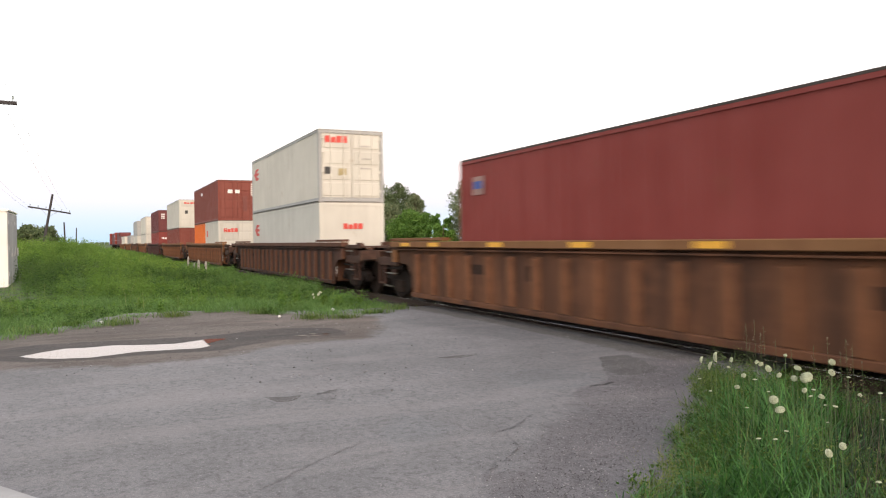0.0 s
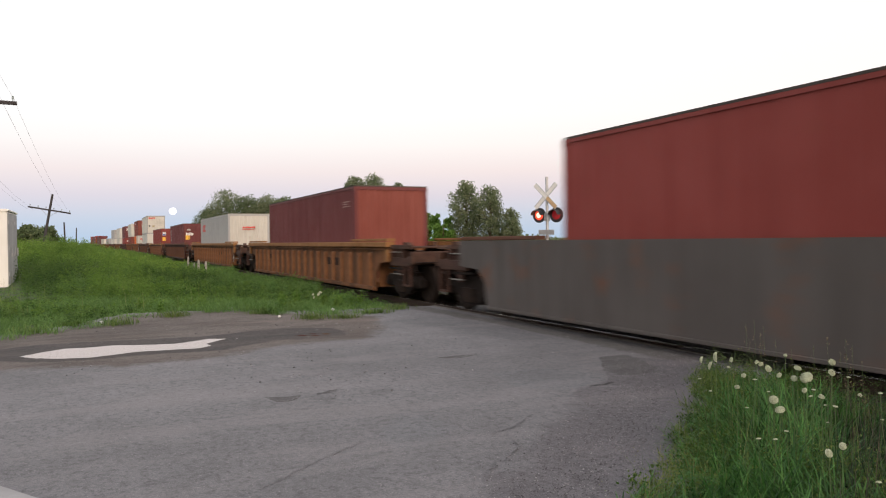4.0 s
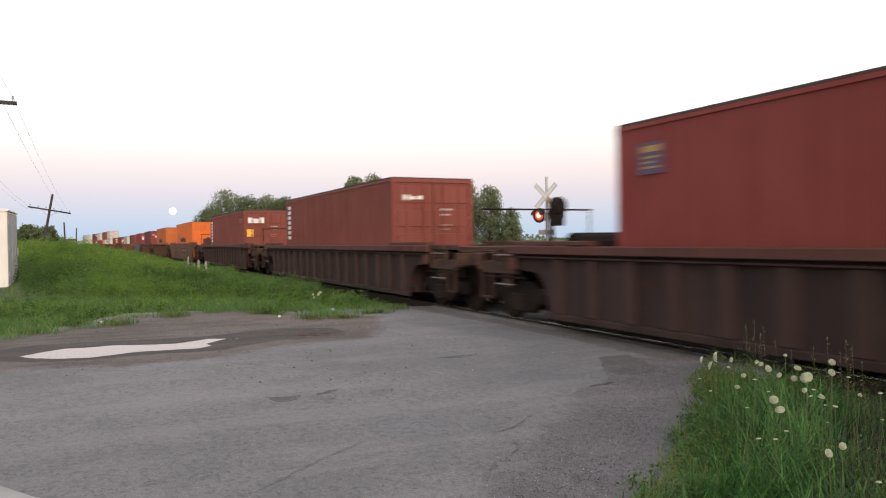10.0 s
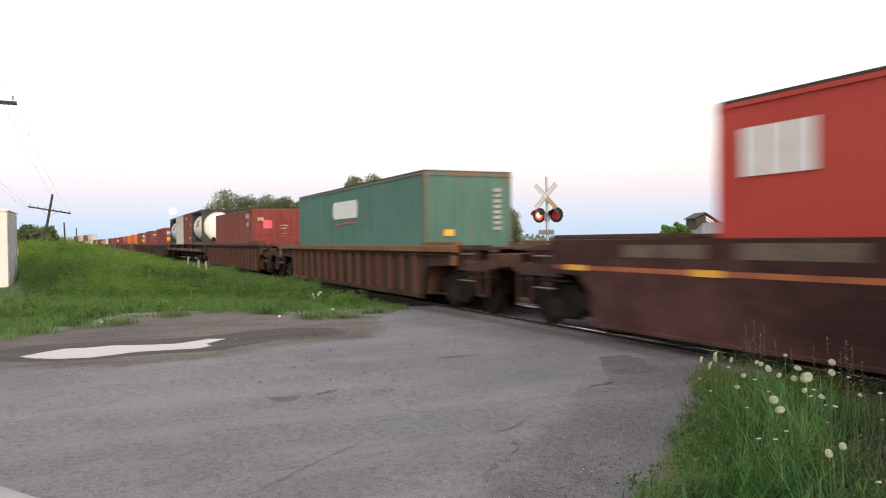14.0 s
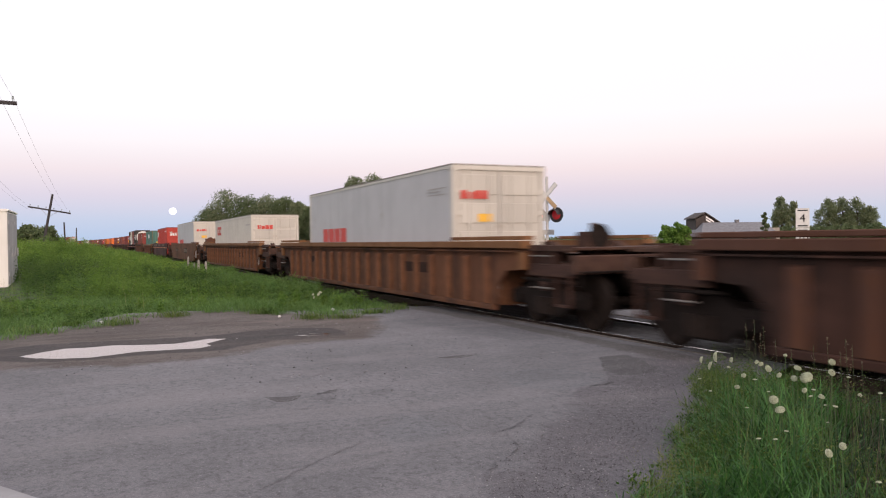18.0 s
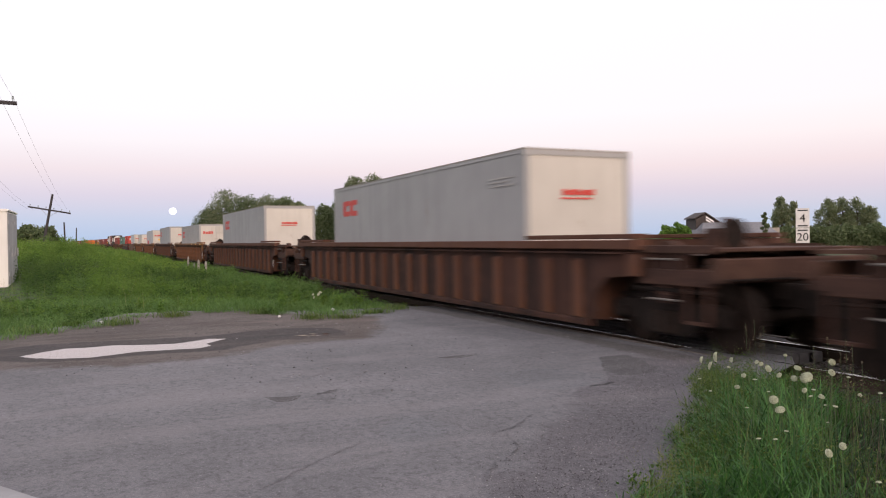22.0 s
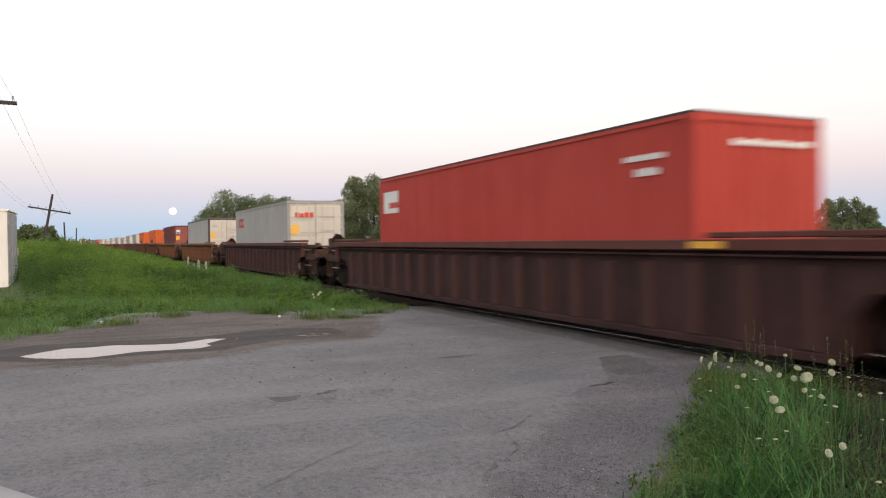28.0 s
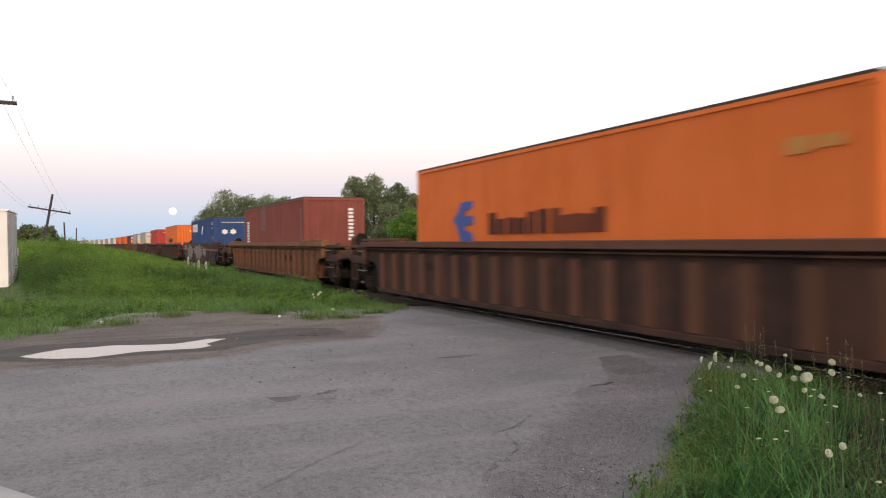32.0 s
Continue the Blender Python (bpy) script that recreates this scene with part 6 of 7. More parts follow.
        for q in (0, 2):
            part("grab_iron", once(("grab_iron", size), lambda: Shape().tube((ce + 0.15, 1.36, 0), (ce + 0.7, 1.36, 0), 0.016, 6).tube((ce + 0.15, 1.36, 0), (ce + 0.15, 1.28, 0), 0.014, 5).tube((ce + 0.7, 1.36, 0), (ce + 0.7, 1.28, 0), 0.014, 5)), M_BRIGHT, plat, "worn bright grab iron", (0, -2.72 if e > 0 else 0.0, 0.72 + 0.28 * q))
        part("brake_rigging", once(("brake_rigging", size), lambda: Shape().box(ar + 0.2, ce + 0.85, -0.95, 0.95, 0.60, 0.74, 0.02).box(ce - 0.2, ce + 0.8, -0.7, 0.7, 0.74, 1.05)), M_TRUCK, car, "", (0, 0, 0), None if e > 0 else (0, 0, 180))
        coupler(car, ce + 0.9, (rear if e > 0 else front) - ce - 0.9, e)
        truck(car, e * tc)
    for e in (-1, 1):
        part("air_hose", once(("air_hose", size), lambda: Shape().tube((ce + 1.4, 0.35, 0.85), (ce + 1.55, 0.33, 0.55), 0.03, 6).tube((ce + 1.55, 0.33, 0.55), (ce + 1.9, 0.2, 0.5), 0.03, 6)), M_TRUCK, car, "", (0, 0, 0), None if e > 0 else (0, 0, 180))
        part("uncoupling_lever", once(("lever", size), lambda: Shape().tube((ce + 1.48, -1.3, 1.02), (ce + 1.48, 0.0, 1.02), 0.018, 5).tube((ce + 1.48, -1.3, 1.02), (ce + 1.54, -1.33, 0.75), 0.018, 5)), M_TRUCK, car, "", (0, 0, 0), None if e > 0 else (0, 0, 180))
        part("walkway", once(("walkway", size), lambda: Shape().box(ce - 0.1, ce + 1.4, -1.36, 1.36, 1.38, 1.43, 0.01).box(ce - 0.1, ce + 1.4, -1.39, -1.33, 1.36, 1.47, 0.01)), M_ENDSTEEL, car, "steel end walkway", (0, 0, 0), None if e > 0 else (0, 0, 180))
        for q in (-0.9, 0.55):
            part("end_bracket", once(("end_bracket", size), lambda: Shape().prism([(ce - 0.2, 1.30), (ce + 0.5, 1.30), (ce + 0.1, top - 0.02), (ce - 0.2, top - 0.02)], -0.06, 0.06)), M_ENDSTEEL, car, "", (0, q * e, 0), None if e > 0 else (0, 0, 180))
    part("brake_cylinder", once("brake_cylinder", lambda: Shape().tube((-0.35, 0, 1.32), (0.35, 0, 1.32), 0.13, 12)), M_ENDSTEEL, car, "", (-(ce + 0.35), -0.7, 0.0))
    e = -1 if rail_rod else 1
    stand = part("brake_stand", once("brake_stand", lambda: Shape().box(-0.17, 0.17, -0.26, 0.26, 1.0, 1.50, 0.04).box(-0.04, 0.04, -0.05, 0.05, 1.45, 1.66)), M_ENDSTEEL, car, "", (e * (ce + 0.55), -0.35, 0.2 if s > 380 else -0.12))
    part("brake_wheel", once("brake_wheel", lambda: Shape().lathe([(0.13, 0.0), (0.13, 0.05), (0.16, 0.06), (0.16, 0.18), (0.14, 0.22), (0.19, 0.22), (0.18, 0.05), (0.17, 0.0)], 20)), M_TRUCK, stand, "round brake wheel", (0, 0, 1.42 if s > 380 else 1.28))
    if panel:
        part("equipment_box", Shape().box(-0.5, 0.5, -0.4, 0.35, 1.43, 1.9, 0.04).tube((-0.3, -0.1, 1.9), (0.45, -0.1, 1.9), 0.1, 10).box(-0.75, -0.5, -0.15, 0.15, 1.43, 1.72, 0.03), M_RUSTDK, car, "brown equipment box on the end platform", (ce + 0.75, -0.45, 0))
    if rail_rod:
        tall = part("end_mast", Shape().box(-0.05, 0.05, -0.05, 0.05, 1.16, 2.2, 0.01), M_TRUCK, car, "dark mast at the car end", (-(ce + 1.3), 0.3, 0))
        part("brake_housing", Shape().lathe([(-0.1, 0.0), (-0.1, 0.16), (-0.05, 0.2), (0.08, 0.2), (0.12, 0.15), (0.12, 0.0)], 16).box(-0.08, 0.08, -0.14, 0.14, -0.42, 0.1, 0.02), M_TRUCK, tall, "dark brake housing", (-0.05, 0.2, 2.28))
        part("hand_rail", Shape().tube((0, -1.65, 2.2), (0, 1.05, 2.2), 0.02, 6).tube((0, -1.6, 2.2), (0, -1.6, 1.2), 0.016, 6).tube((0, 1.0, 2.2), (0, 1.0, 1.2), 0.016, 6), M_TRUCK, tall)
        part("air_reservoir", Shape().tube((-0.2, -0.6, 1.45), (-0.2, 0.5, 1.45), 0.24, 14), M_TRUCK, car, "dark air reservoir", (-(ce - 1.0), 0, 0))
    return car


def corrugated(sh, x0, x1, z0, z1, y, depth, period=0.278):
    """A pressed-steel wall along x at y, its folds going inwards by depth."""
    xs = []
    n = round((x1 - x0) / period)
    p = (x1 - x0) / n
    for i in range(n):
        b = x0 + i * p
        xs += [(b, y), (b + 0.26 * p, y), (b + 0.5 * p, y + depth), (b + 0.76 * p, y + depth)]
    xs.append((x1, y))
    v = [(a, b, z) for z in (z0, z1) for a, b in xs]
    m = len(xs)
    sh.add(v, [(i, i + 1, m + i + 1, m + i) for i in range(m - 1)])


def box_body(length, h, smooth):
    s = Shape()
    a = length / 2
    # one folded tray: floor, blind front and ceiling in one outline
    o = [(-a + 0.05, 0.06), (a - 0.09, 0.06), (a - 0.09, h - 0.036), (-a + 0.05, h - 0.036)]
    return s.prism(o, -1.10, 1.10)


def box_side(length, h, smooth):
    s = Shape()
    a = length / 2
    if smooth:
        return s.box(-a + 0.12, a - 0.1, -1.20, -1.16, 0.12, h - 0.09)
    corrugated(s, -a + 0.12, a - 0.12, 0.13, h - 0.09, -1.205, 0.036)
    return s


def box_frame(length, h):
    s = Shape()
    a = length / 2
    for x in (-1, 1):
        for y in (-1, 1):
            s.box(*sorted((x * a, x * (a - 0.13))), *sorted((y * 1.219, y * 1.10)), 0.1, h - 0.1, 0.012)
            for z in (0.0, h - 0.152):
                s.box(*sorted((x * (a + 0.002), x * (a - 0.178))), *sorted((y * 1.221, y * 1.06)), z, z + 0.118, 0.008)
        for z0, z1 in ((0.02, 0.16), (h - 0.13, h - 0.034)):
            s.box(*sorted((x * a, x * (a - 0.08))), -1.08, 1.08, z0, z1)
    for y in (-1, 1):
        s.box(-a + 0.15, a - 0.15, *sorted((y * 1.215, y * 1.14)), h - 0.095, h - 0.034)
        s.box(-a + 0.15, a - 0.15, *sorted((y * 1.215, y * 1.10)), 0.04, 0.15)
    return s


def glyphs(u0, u1, z0, z1, n):
    """Plain bars that stand for lettering; n below zero: rows of fine print."""
    if n < 0:
        h = (z1 - z0) / -n
        return [(u0, u1 - (0.3 * (u1 - u0) if i % 2 else 0), z0 + i * h + 0.3 * h, z0 + (i + 1) * h - 0.3 * h) for i in range(-n)]
    if n <= 1:
        return [(u0, u1, z0, z1)]
    w = (u1 - u0) / n
    tall = (z1 - z0) > 1.5 * abs(u1 - u0)
    if tall:
        h = (z1 - z0) / n
        return [(u0, u1, z0 + i * h + 0.18 * h, z0 + (i + 1) * h - 0.18 * h) for i in range(n)]
    out = []
    for i in range(n):
        a, b, h = u0 + i * w + 0.08 * w, u0 + (i + 1) * w - 0.08 * w, z1 - z0
        if h < 0.3:
            out.append((a, b, z0, z1 - (0.2 * h if i % 3 == 1 else 0)))
        else:
            out.append((a, a + 0.94 * (b - a), z0, z0 + (1.0, 0.70, 0.74, 0.70, 0.92)[i % 5] * h) if n > 4 else (a, b, z0, z1))
    return out


def c_mark(u0, u1, z0, z1):
    """A thick open hook with a short arrow in it."""
    ring = [(1, 1), (0.42, 1), (0.22, 0.72), (0, 0.55), (0.2, 0.36), (0.38, 0), (1, 0), (0.92, 0.2), (0.6, 0.28), (0.55, 0.4), (1, 0.42), (1, 0.62), (0.55, 0.64), (0.62, 0.78), (0.95, 0.82)]
    return [(u0 + (u1 - u0) * a, z0 + (z1 - z0) * b) for a, b in ring]


def splat(u, z, r):
    """A ragged star."""
    return [(u + r * (1.0 if k % 2 else 0.62) * math.cos(2 * math.pi * k / 12), z + r * (0.8 if k % 2 else 0.55) * math.sin(2 * math.pi * k / 12)) for k in range(12)]


def container(s, z, colour, label, length=12.192, h=2.896, smooth=False, doors=True, marks=(), ends=None, edge=None, base=0.43):
    """A freight container: folded walls, frame with corner castings, doors or a plain end, lettering as bars. s: its middle."""
    thing = tagged(new("freight_container"), label, "container", "containers of the train")
    MOVERS.append((thing, s, z))
    mat = P[colour]
    # end facing the dusk glow: its light is put into a paler paint
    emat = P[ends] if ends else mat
    a = length / 2
    part("body", once(("box_body", length, h, smooth), lambda: box_body(length, h, smooth)), mat, thing)
    for k in (0, 180):
        part("side_wall", once(("side_wall", length, h, smooth), lambda: box_side(length, h, smooth)), mat, thing, "", None, (0, 0, k))
    part("corner_frame", once(("box_frame", length, h), lambda: box_frame(length, h)), P[edge] if edge else mat, thing, "steel frame with corner castings")
    part("roof", once(("roof", length, h), lambda: Shape().box(-a + 0.02, a - 0.02, -1.217, 1.217, h - 0.032, h + 0.004)), M_ROOFPALE if colour in ("white", "grey", "pale") else M_ROOF, thing, "grimy roof")
    if doors:
        for k in (-1, 1):
            def leaf():
                return Shape().box(a - 0.075, a - 0.035, 0.02, 1.085, 0.17, h - 0.14)
            d = part("door", once(("door", length, h), leaf), emat, thing)
            if k < 0:
                d.scale = (1, -1, 1)
            for i in range(4):
                part("panel", once(("panel", length), lambda: Shape().box(a - 0.035, a - 0.012, 0.1, 1.02, -0.23, 0.23, 0.01)), emat, d, "", (0, 0, 0.17 + (h - 0.31) * (i + 0.5) / 4))
            for yy in (0.30, 0.78):
                part("lock_rod", once(("lock_rod", length, h), lambda: Shape().tube((a - 0.0, 0, 0.1), (a - 0.0, 0, h - 0.08), 0.018, 6).box(a - 0.03, a + 0.02, -0.05, 0.05, 0.9, 0.98).box(a - 0.03, a + 0.015, -0.045, 0.045, 1.5, 1.58)), emat, d, "", (0, yy, 0))
            for zz in (0.4, 1.1, 1.8, 2.3):
                part("hinge", once(("hinge", length), lambda: Shape().box(a - 0.04, a - 0.005, 1.02, 1.14, -0.05, 0.05)), emat, d, "", (0, 0, zz))
    else:
        def wall():
            w = Shape()
            corrugated(w, -1.1, 1.1, 0.14, h - 0.12, 0, 0.04, 0.245)
            w.v = [(a - 0.01 - y, x, zz) for x, y, zz in w.v]
            return w
        part("end_wall", once(("end_wall", length, h, smooth), (lambda: Shape().box(a - 0.06, a - 0.02, -1.1, 1.1, 0.14, h - 0.12)) if smooth else wall), emat, thing)
    for order, mark in enumerate(marks):
        sh = Shape()
        out = -1.2125 - 0.0007 * order
        end = a + 0.004 + 0.0007 * order
        if mark[0] in ("sp", "ep"):
            face, ring, ink = mark
            if face == "sp":
                sh.prism(ring, out, -1.2055)
            else:
                sh.prism(ring, -end, -(a - 0.004))
                sh.v = [(-y, x, zz) for x, y, zz in sh.v]
            part("logo", sh, INK[ink], thing, ink + " painted mark")
            continue
        face, u0, u1, z0, z1, ink, n = mark
        for p, q, b, t in glyphs(u0, u1, z0, z1, n):
            if face == "s":
                sh.box(p, q, out, -1.2055, b, t)
            else:
                sh.box(a - 0.004 if not doors else a - 0.008, end, p, q, b, t)
        part("placard" if n == 1 else "lettering", sh, INK[ink], thing, ink + (" placard" if n == 1 else " lettering bars"))
    return thing


def tank_container(s, z, label):
    """A 20-foot tank in a dark open frame."""
    thing = tagged(new("tank_container"), label, "tank container", "containers of the train")
    MOVERS.append((thing, s, z))
    a, h = 3.029, 2.591
    prof = [(-2.98, 0.01), (-2.97, 0.5), (-2.945, 0.85), (-2.90, 1.02), (-2.80, 1.10), (-2.5, 1.14), (2.5, 1.14), (2.80, 1.10), (2.90, 1.02), (2.945, 0.85), (2.97, 0.5), (2.98, 0.01)]
    part("tank", Shape().lathe(prof, 40).mesh("tank", True), P["tank"], thing, "white insulated tank", (0, 0, 1.34))

    def frame_shape():
        f = Shape()
        for x in (-1, 1):
            for y in (-1, 1):
                f.box(*sorted((x * a, x * (a - 0.14))), *sorted((y * 1.219, y * 1.07)), 0, h, 0.012)
                f.tube((x * (a - 0.08), y * 1.1, 0.75), (x * (a - 1.3), y * 1.02, 0.12), 0.06, 6)
            ring = []
            for i in range(32):
                t = 2 * math.pi * i / 32
                c, q = math.cos(t), math.sin(t)
                m = max(abs(c) / 1.1, abs(q) / 1.25)
                ring.append(((1.10 * c, 1.34 + 1.10 * q), (c / m, min(h - 0.05, max(0.05, 1.30 + q / m)))))
            xx = x * (a - 0.06)
            v = [(xx, *p[0]) for p in ring] + [(xx, *p[1]) for p in ring]
            f.add(v, [(i, (i + 1) % 32, 32 + (i + 1) % 32, 32 + i) for i in range(32)])
            f.box(*sorted((x * a, x * (a - 0.13))), -1.1, 1.1, h - 0.14, h, 0.012)
            f.box(*sorted((x * a, x * (a - 0.13))), -1.1, 1.1, 0, 0.16, 0.012)
        for y in (-1, 1):
            f.box(-a + 0.1, a - 0.1, *sorted((y * 1.21, y * 1.10)), h - 0.12, h - 0.01, 0.012)
            f.box(-a + 0.1, a - 0.1, *sorted((y * 1.21, y * 1.05)), 0.0, 0.2, 0.012)
        f.box(-a + 0.2, a - 0.2, -0.25, 0.25, h - 0.08, h - 0.05)
        return f
    part("frame", once("tank_frame", frame_shape), P["dark"], thing, "dark open steel frame")
    part("top_grating", once("top_grating", lambda: Shape().box(-a + 0.2, a - 0.2, -0.95, -0.3, h - 0.06, h - 0.03).box(-a + 0.2, a - 0.2, 0.3, 0.95, h - 0.06, h - 0.03)), P["dark"], thing, "dark walkway grating")
    part("hatch", Shape().tube((0, 0, 2.44), (0, 0, 2.56), 0.25, 14), P["dark"], thing)
    rungs = Shape().tube((a - 0.02, 0.62, 0.15), (a - 0.02, 0.62, 2.4), 0.015, 5).tube((a - 0.02, 0.95, 0.15), (a - 0.02, 0.95, 2.4), 0.015, 5)
    for k in range(8):
        rungs.tube((a - 0.02, 0.62, 0.3 + 0.28 * k), (a - 0.02, 0.95, 0.3 + 0.28 * k), 0.014, 5)
    part("ladder", rungs, P["dark"], thing)
    y = -1.12
    for u0, u1, ink in ((-1.15, -0.75, "pink"), (-0.7, -0.38, "pink"), (-0.3, 0.75, "olive")):
        sh = Shape()
        for k in range(6):
            q0, q1 = 1.36 + 0.09 * k, 1.36 + 0.09 * (k + 1)
            yy = [-math.sqrt(max(0.0, 1.152 ** 2 - (q - 1.34) ** 2)) for q in (q0, q1)]
            sh.add([(u0, yy[0], q0), (u1, yy[0], q0), (u1, yy[1], q1), (u0, yy[1], q1)], [(0, 1, 2, 3)])
        part("placard", sh, INK[ink], thing, ink + " placard")
    return thing


M_FLATSILL = patchy("faded_purple_sill", (0.105, 0.045, 0.045), (0.16, 0.085, 0.08), (0.06, 0.03, 0.03))


def flat_car(s, front, rear):
    car = tagged(new("flat_car"), "long brown steel flat car carrying four short containers", "rail car")
    MOVERS.append((car, s, 0.0))
    part("deck", Shape().box(-13.1, 13.1, -1.3, 1.3, 1.05, 1.13), M_RUSTDK, car)
    part("center_sill", Shape().prism([(-12.9, 0.80), (-9.3, 0.80), (-8.6, 0.40), (8.6, 0.40), (9.3, 0.80), (12.9, 0.80), (12.9, 1.05), (-12.9, 1.05)], -0.5, 0.5), M_TRUCK, car)
    for y in (-0.95, 0.95):
        part("load_rail", Shape().box(-12.4, 12.4, -0.08, 0.08, 1.13, 1.42, 0.01), M_TRUCK, car, "dark steel load rail", (0, y, 0))
    for k in range(-7, 8):
        part("cross_bearer", once("cross_bearer", lambda: Shape().prism([(-0.05, 1.05), (0.05, 1.05), (0.05, 0.7), (-0.05, 0.7)], -1.3, 1.3)), M_TRUCK, car, "", (k * 1.1, 0, 0))
    for y in (-1, 1):
        sill = part("side_sill", Shape().box(-13.1, 13.1, *sorted((y * 1.42, y * 1.30)), 0.92, 1.14, 0.015), M_FLATSILL, car, "faded purple-brown side sill")
        if y < 0:
            for x in (-12.2, -6.0, 0.5, 7.2, 10.2):
                part("reflector", Shape().box(x, x + 0.6, -1.426, -1.421, 0.96, 1.09), M_ORANGESTRIPE, sill, "faded orange reflector")
    for k in range(-2, 3):
        for y in (-1, 1):
            part("pedestal", Shape().box(-0.3, 0.3, -0.12, 0.12, 1.13, 1.44, 0.015), M_TRUCK, car, "", (k * 6.12, y * 1.12, 0))
    for e in (-1, 1):
        coupler(car, 12.9, (rear if e > 0 else front) - 12.9, e)
        truck(car, e * 10.6)
    st = part("brake_stand", Shape().box(-0.12, 0.12, -0.16, 0.16, 1.13, 1.75, 0.03), M_RUSTDK, car, "", (12.9, -0.5, 0))
    part("brake_wheel", Shape().lathe([(0.10, 0.0), (0.10, 0.04), (0.12, 0.05), (0.12, 0.13), (0.10, 0.15), (0.15, 0.15), (0.14, 0.04), (0.13, 0.0)], 18), M_TRUCK, st, "round dark brake wheel", (0, 0, 1.85))
    return car


def locomotive(s, front, rear):
    car = tagged(new("locomotive"), "dark red diesel locomotive far ahead in the train", "locomotive", "locomotives")
    MOVERS.append((car, s, 0.0))
    part("underframe", Shape().box(-10.6, 10.6, -1.5, 1.5, 1.2, 1.55, 0.03), M_MAROON, car)
    part("hood", Shape().prism([(-6.2, 1.55), (10.0, 1.55), (10.0, 4.1), (9.6, 4.4), (-6.2, 4.4)], -1.0, 1.0), P["maroon"], car)
    part("cab", Shape().prism([(-9.0, 1.55), (-6.2, 1.55), (-6.2, 4.7), (-8.4, 4.7), (-9.0, 4.3)], -1.5, 1.5), P["red"], car)
    part("nose", Shape().prism([(-10.4, 1.55), (-9.0, 1.55), (-9.0, 3.0), (-10.2, 2.9)], -1.1, 1.1), P["red"], car)
    part("radiator", Shape().box(5.5, 9.4, -1.4, 1.4, 3.7, 4.5, 0.06), P["maroon"], car)
    part("fuel_tank", Shape().box(-2.8, 2.8, -1.3, 1.3, 0.4, 1.2, 0.1), M_TRUCK, car)
    for y in (-1, 1):
        part("side_window", Shape().box(-8.2, -6.8, *sorted((y * 1.505, y * 1.50)), 3.3, 4.1), M_PANE, car)
        part("hand_rail", Shape().tube((-10.4, y * 1.45, 2.5), (10.4, y * 1.45, 2.5), 0.02, 6), M_GREYSTEEL, car)
    for e in (-1, 1):
        coupler(car, 10.6, (rear if e > 0 else front) - 10.6, e)
        truck(car, e * 7.6)
        truck(car, e * 5.4)


def cc_mark(u0, u1, z0, z1):
    """Two square open hooks side by side."""
    ring = [(0, 0.15), (0.15, 0), (1, 0), (1, 0.3), (0.42, 0.33), (0.42, 0.67), (1, 0.7), (1, 1), (0.15, 1), (0, 0.85)]
    w = (u1 - u0) * 0.49
    return [("sp", [(a + w * p, z0 + (z1 - z0) * q) for p, q in ring], "red") for a in (u0, u0 + (u1 - u0) * 0.51)]


LOGO_W = cc_mark(-5.15, -3.75, 1.96, 2.44)
LOGO_END = [("e", -0.39, 0.36, 2.02, 2.13, "red", 7), ("e", -0.42, 0.30, 1.94, 1.97, "red", 1)]
TINY = [("s", 4.7, 5.7, 2.2, 2.42, "grey", -3)]
TINYW = [("s", 4.85, 5.6, 2.24, 2.46, "faded", -3)]
ORANGE = [("sp", c_mark(-4.1, -3.1, 1.15, 2.0), "blue"), ("s", -2.45, -0.2, 1.28, 1.72, "navy", 6), ("s", -0.1, 1.45, 1.28, 1.72, "navy", 5)]
YTAG = [("s", 4.87, 5.22, 2.12, 2.32, "amber", 1), ("s", 5.3, 5.62, 2.16, 2.30, "amber", 1), ("e", -0.11, 0.22, 2.26, 2.4, "yellow", 1)]
DOORTAG = [("e", -0.92, -0.64, 2.27, 2.43, "grey", 1), ("e", 0.22, 0.6, 2.0, 2.06, "grey", 5), ("e", 0.22, 0.52, 1.86, 1.91, "grey", 4), ("e", 0.22, 0.58, 1.58, 1.62, "faded", 5), ("e", 0.22, 0.5, 1.46, 1.50, "faded", 4)]
YDOOR = [("e", -1.05, -0.7, 1.48, 1.88, "yellow", 1)]
BLUEDOOR = [("e", -1.04, -0.66, 2.1, 2.5, "paleblue", 1), ("e", -1.0, -0.7, 2.30, 2.46, "white", 1), ("e", -0.98, -0.8, 2.15, 2.24, "blue", 1)]

BROWN_CAR = "weathered brown ribbed container well car"
DARK_CAR = "dark brown ribbed container well car"
MAROON_CAR = "dark maroon ribbed container well car"
REF = (-8.6, -6.9, -4.0, -1.2, 1.6, 4.4, 7.2, 8.9)
PANELS = ((-5.1, 0.97, 1.0, 0.2), (-2.8, 0.95, 0.45, 0.28), (4.4, 0.94, 1.4, 0.24))
WHITE_BOX, GREY_BOX = "off-white steel freight container with red lettering", "pale grey freight container with red lettering"
ORANGE_BOX = "orange freight container with blue mark and dark lettering"

# near end of each load at 0 s, car size, ribbed, colours, and the load
CONSIST = []
CONSIST.append((-190.7, "53", True, "rust", [("white", WHITE_BOX, dict(h=2.896))], {}))
CONSIST.append((-167.2, "53", True, "rust", [("grey", GREY_BOX, dict(h=2.896, marks=LOGO_W))], {}))
CONSIST.append((-143.7, "53", True, "dark", [("white", WHITE_BOX, dict(h=2.591)), ("grey", GREY_BOX, dict(h=2.591))], {}))
CONSIST.append((-120.2, "53", True, "rust", [("white", WHITE_BOX, dict(h=2.591)), ("white", WHITE_BOX, dict(h=2.591, marks=[("e", -0.2, 0.2, 1.2, 2.0, "stain", 1)]))], {}))
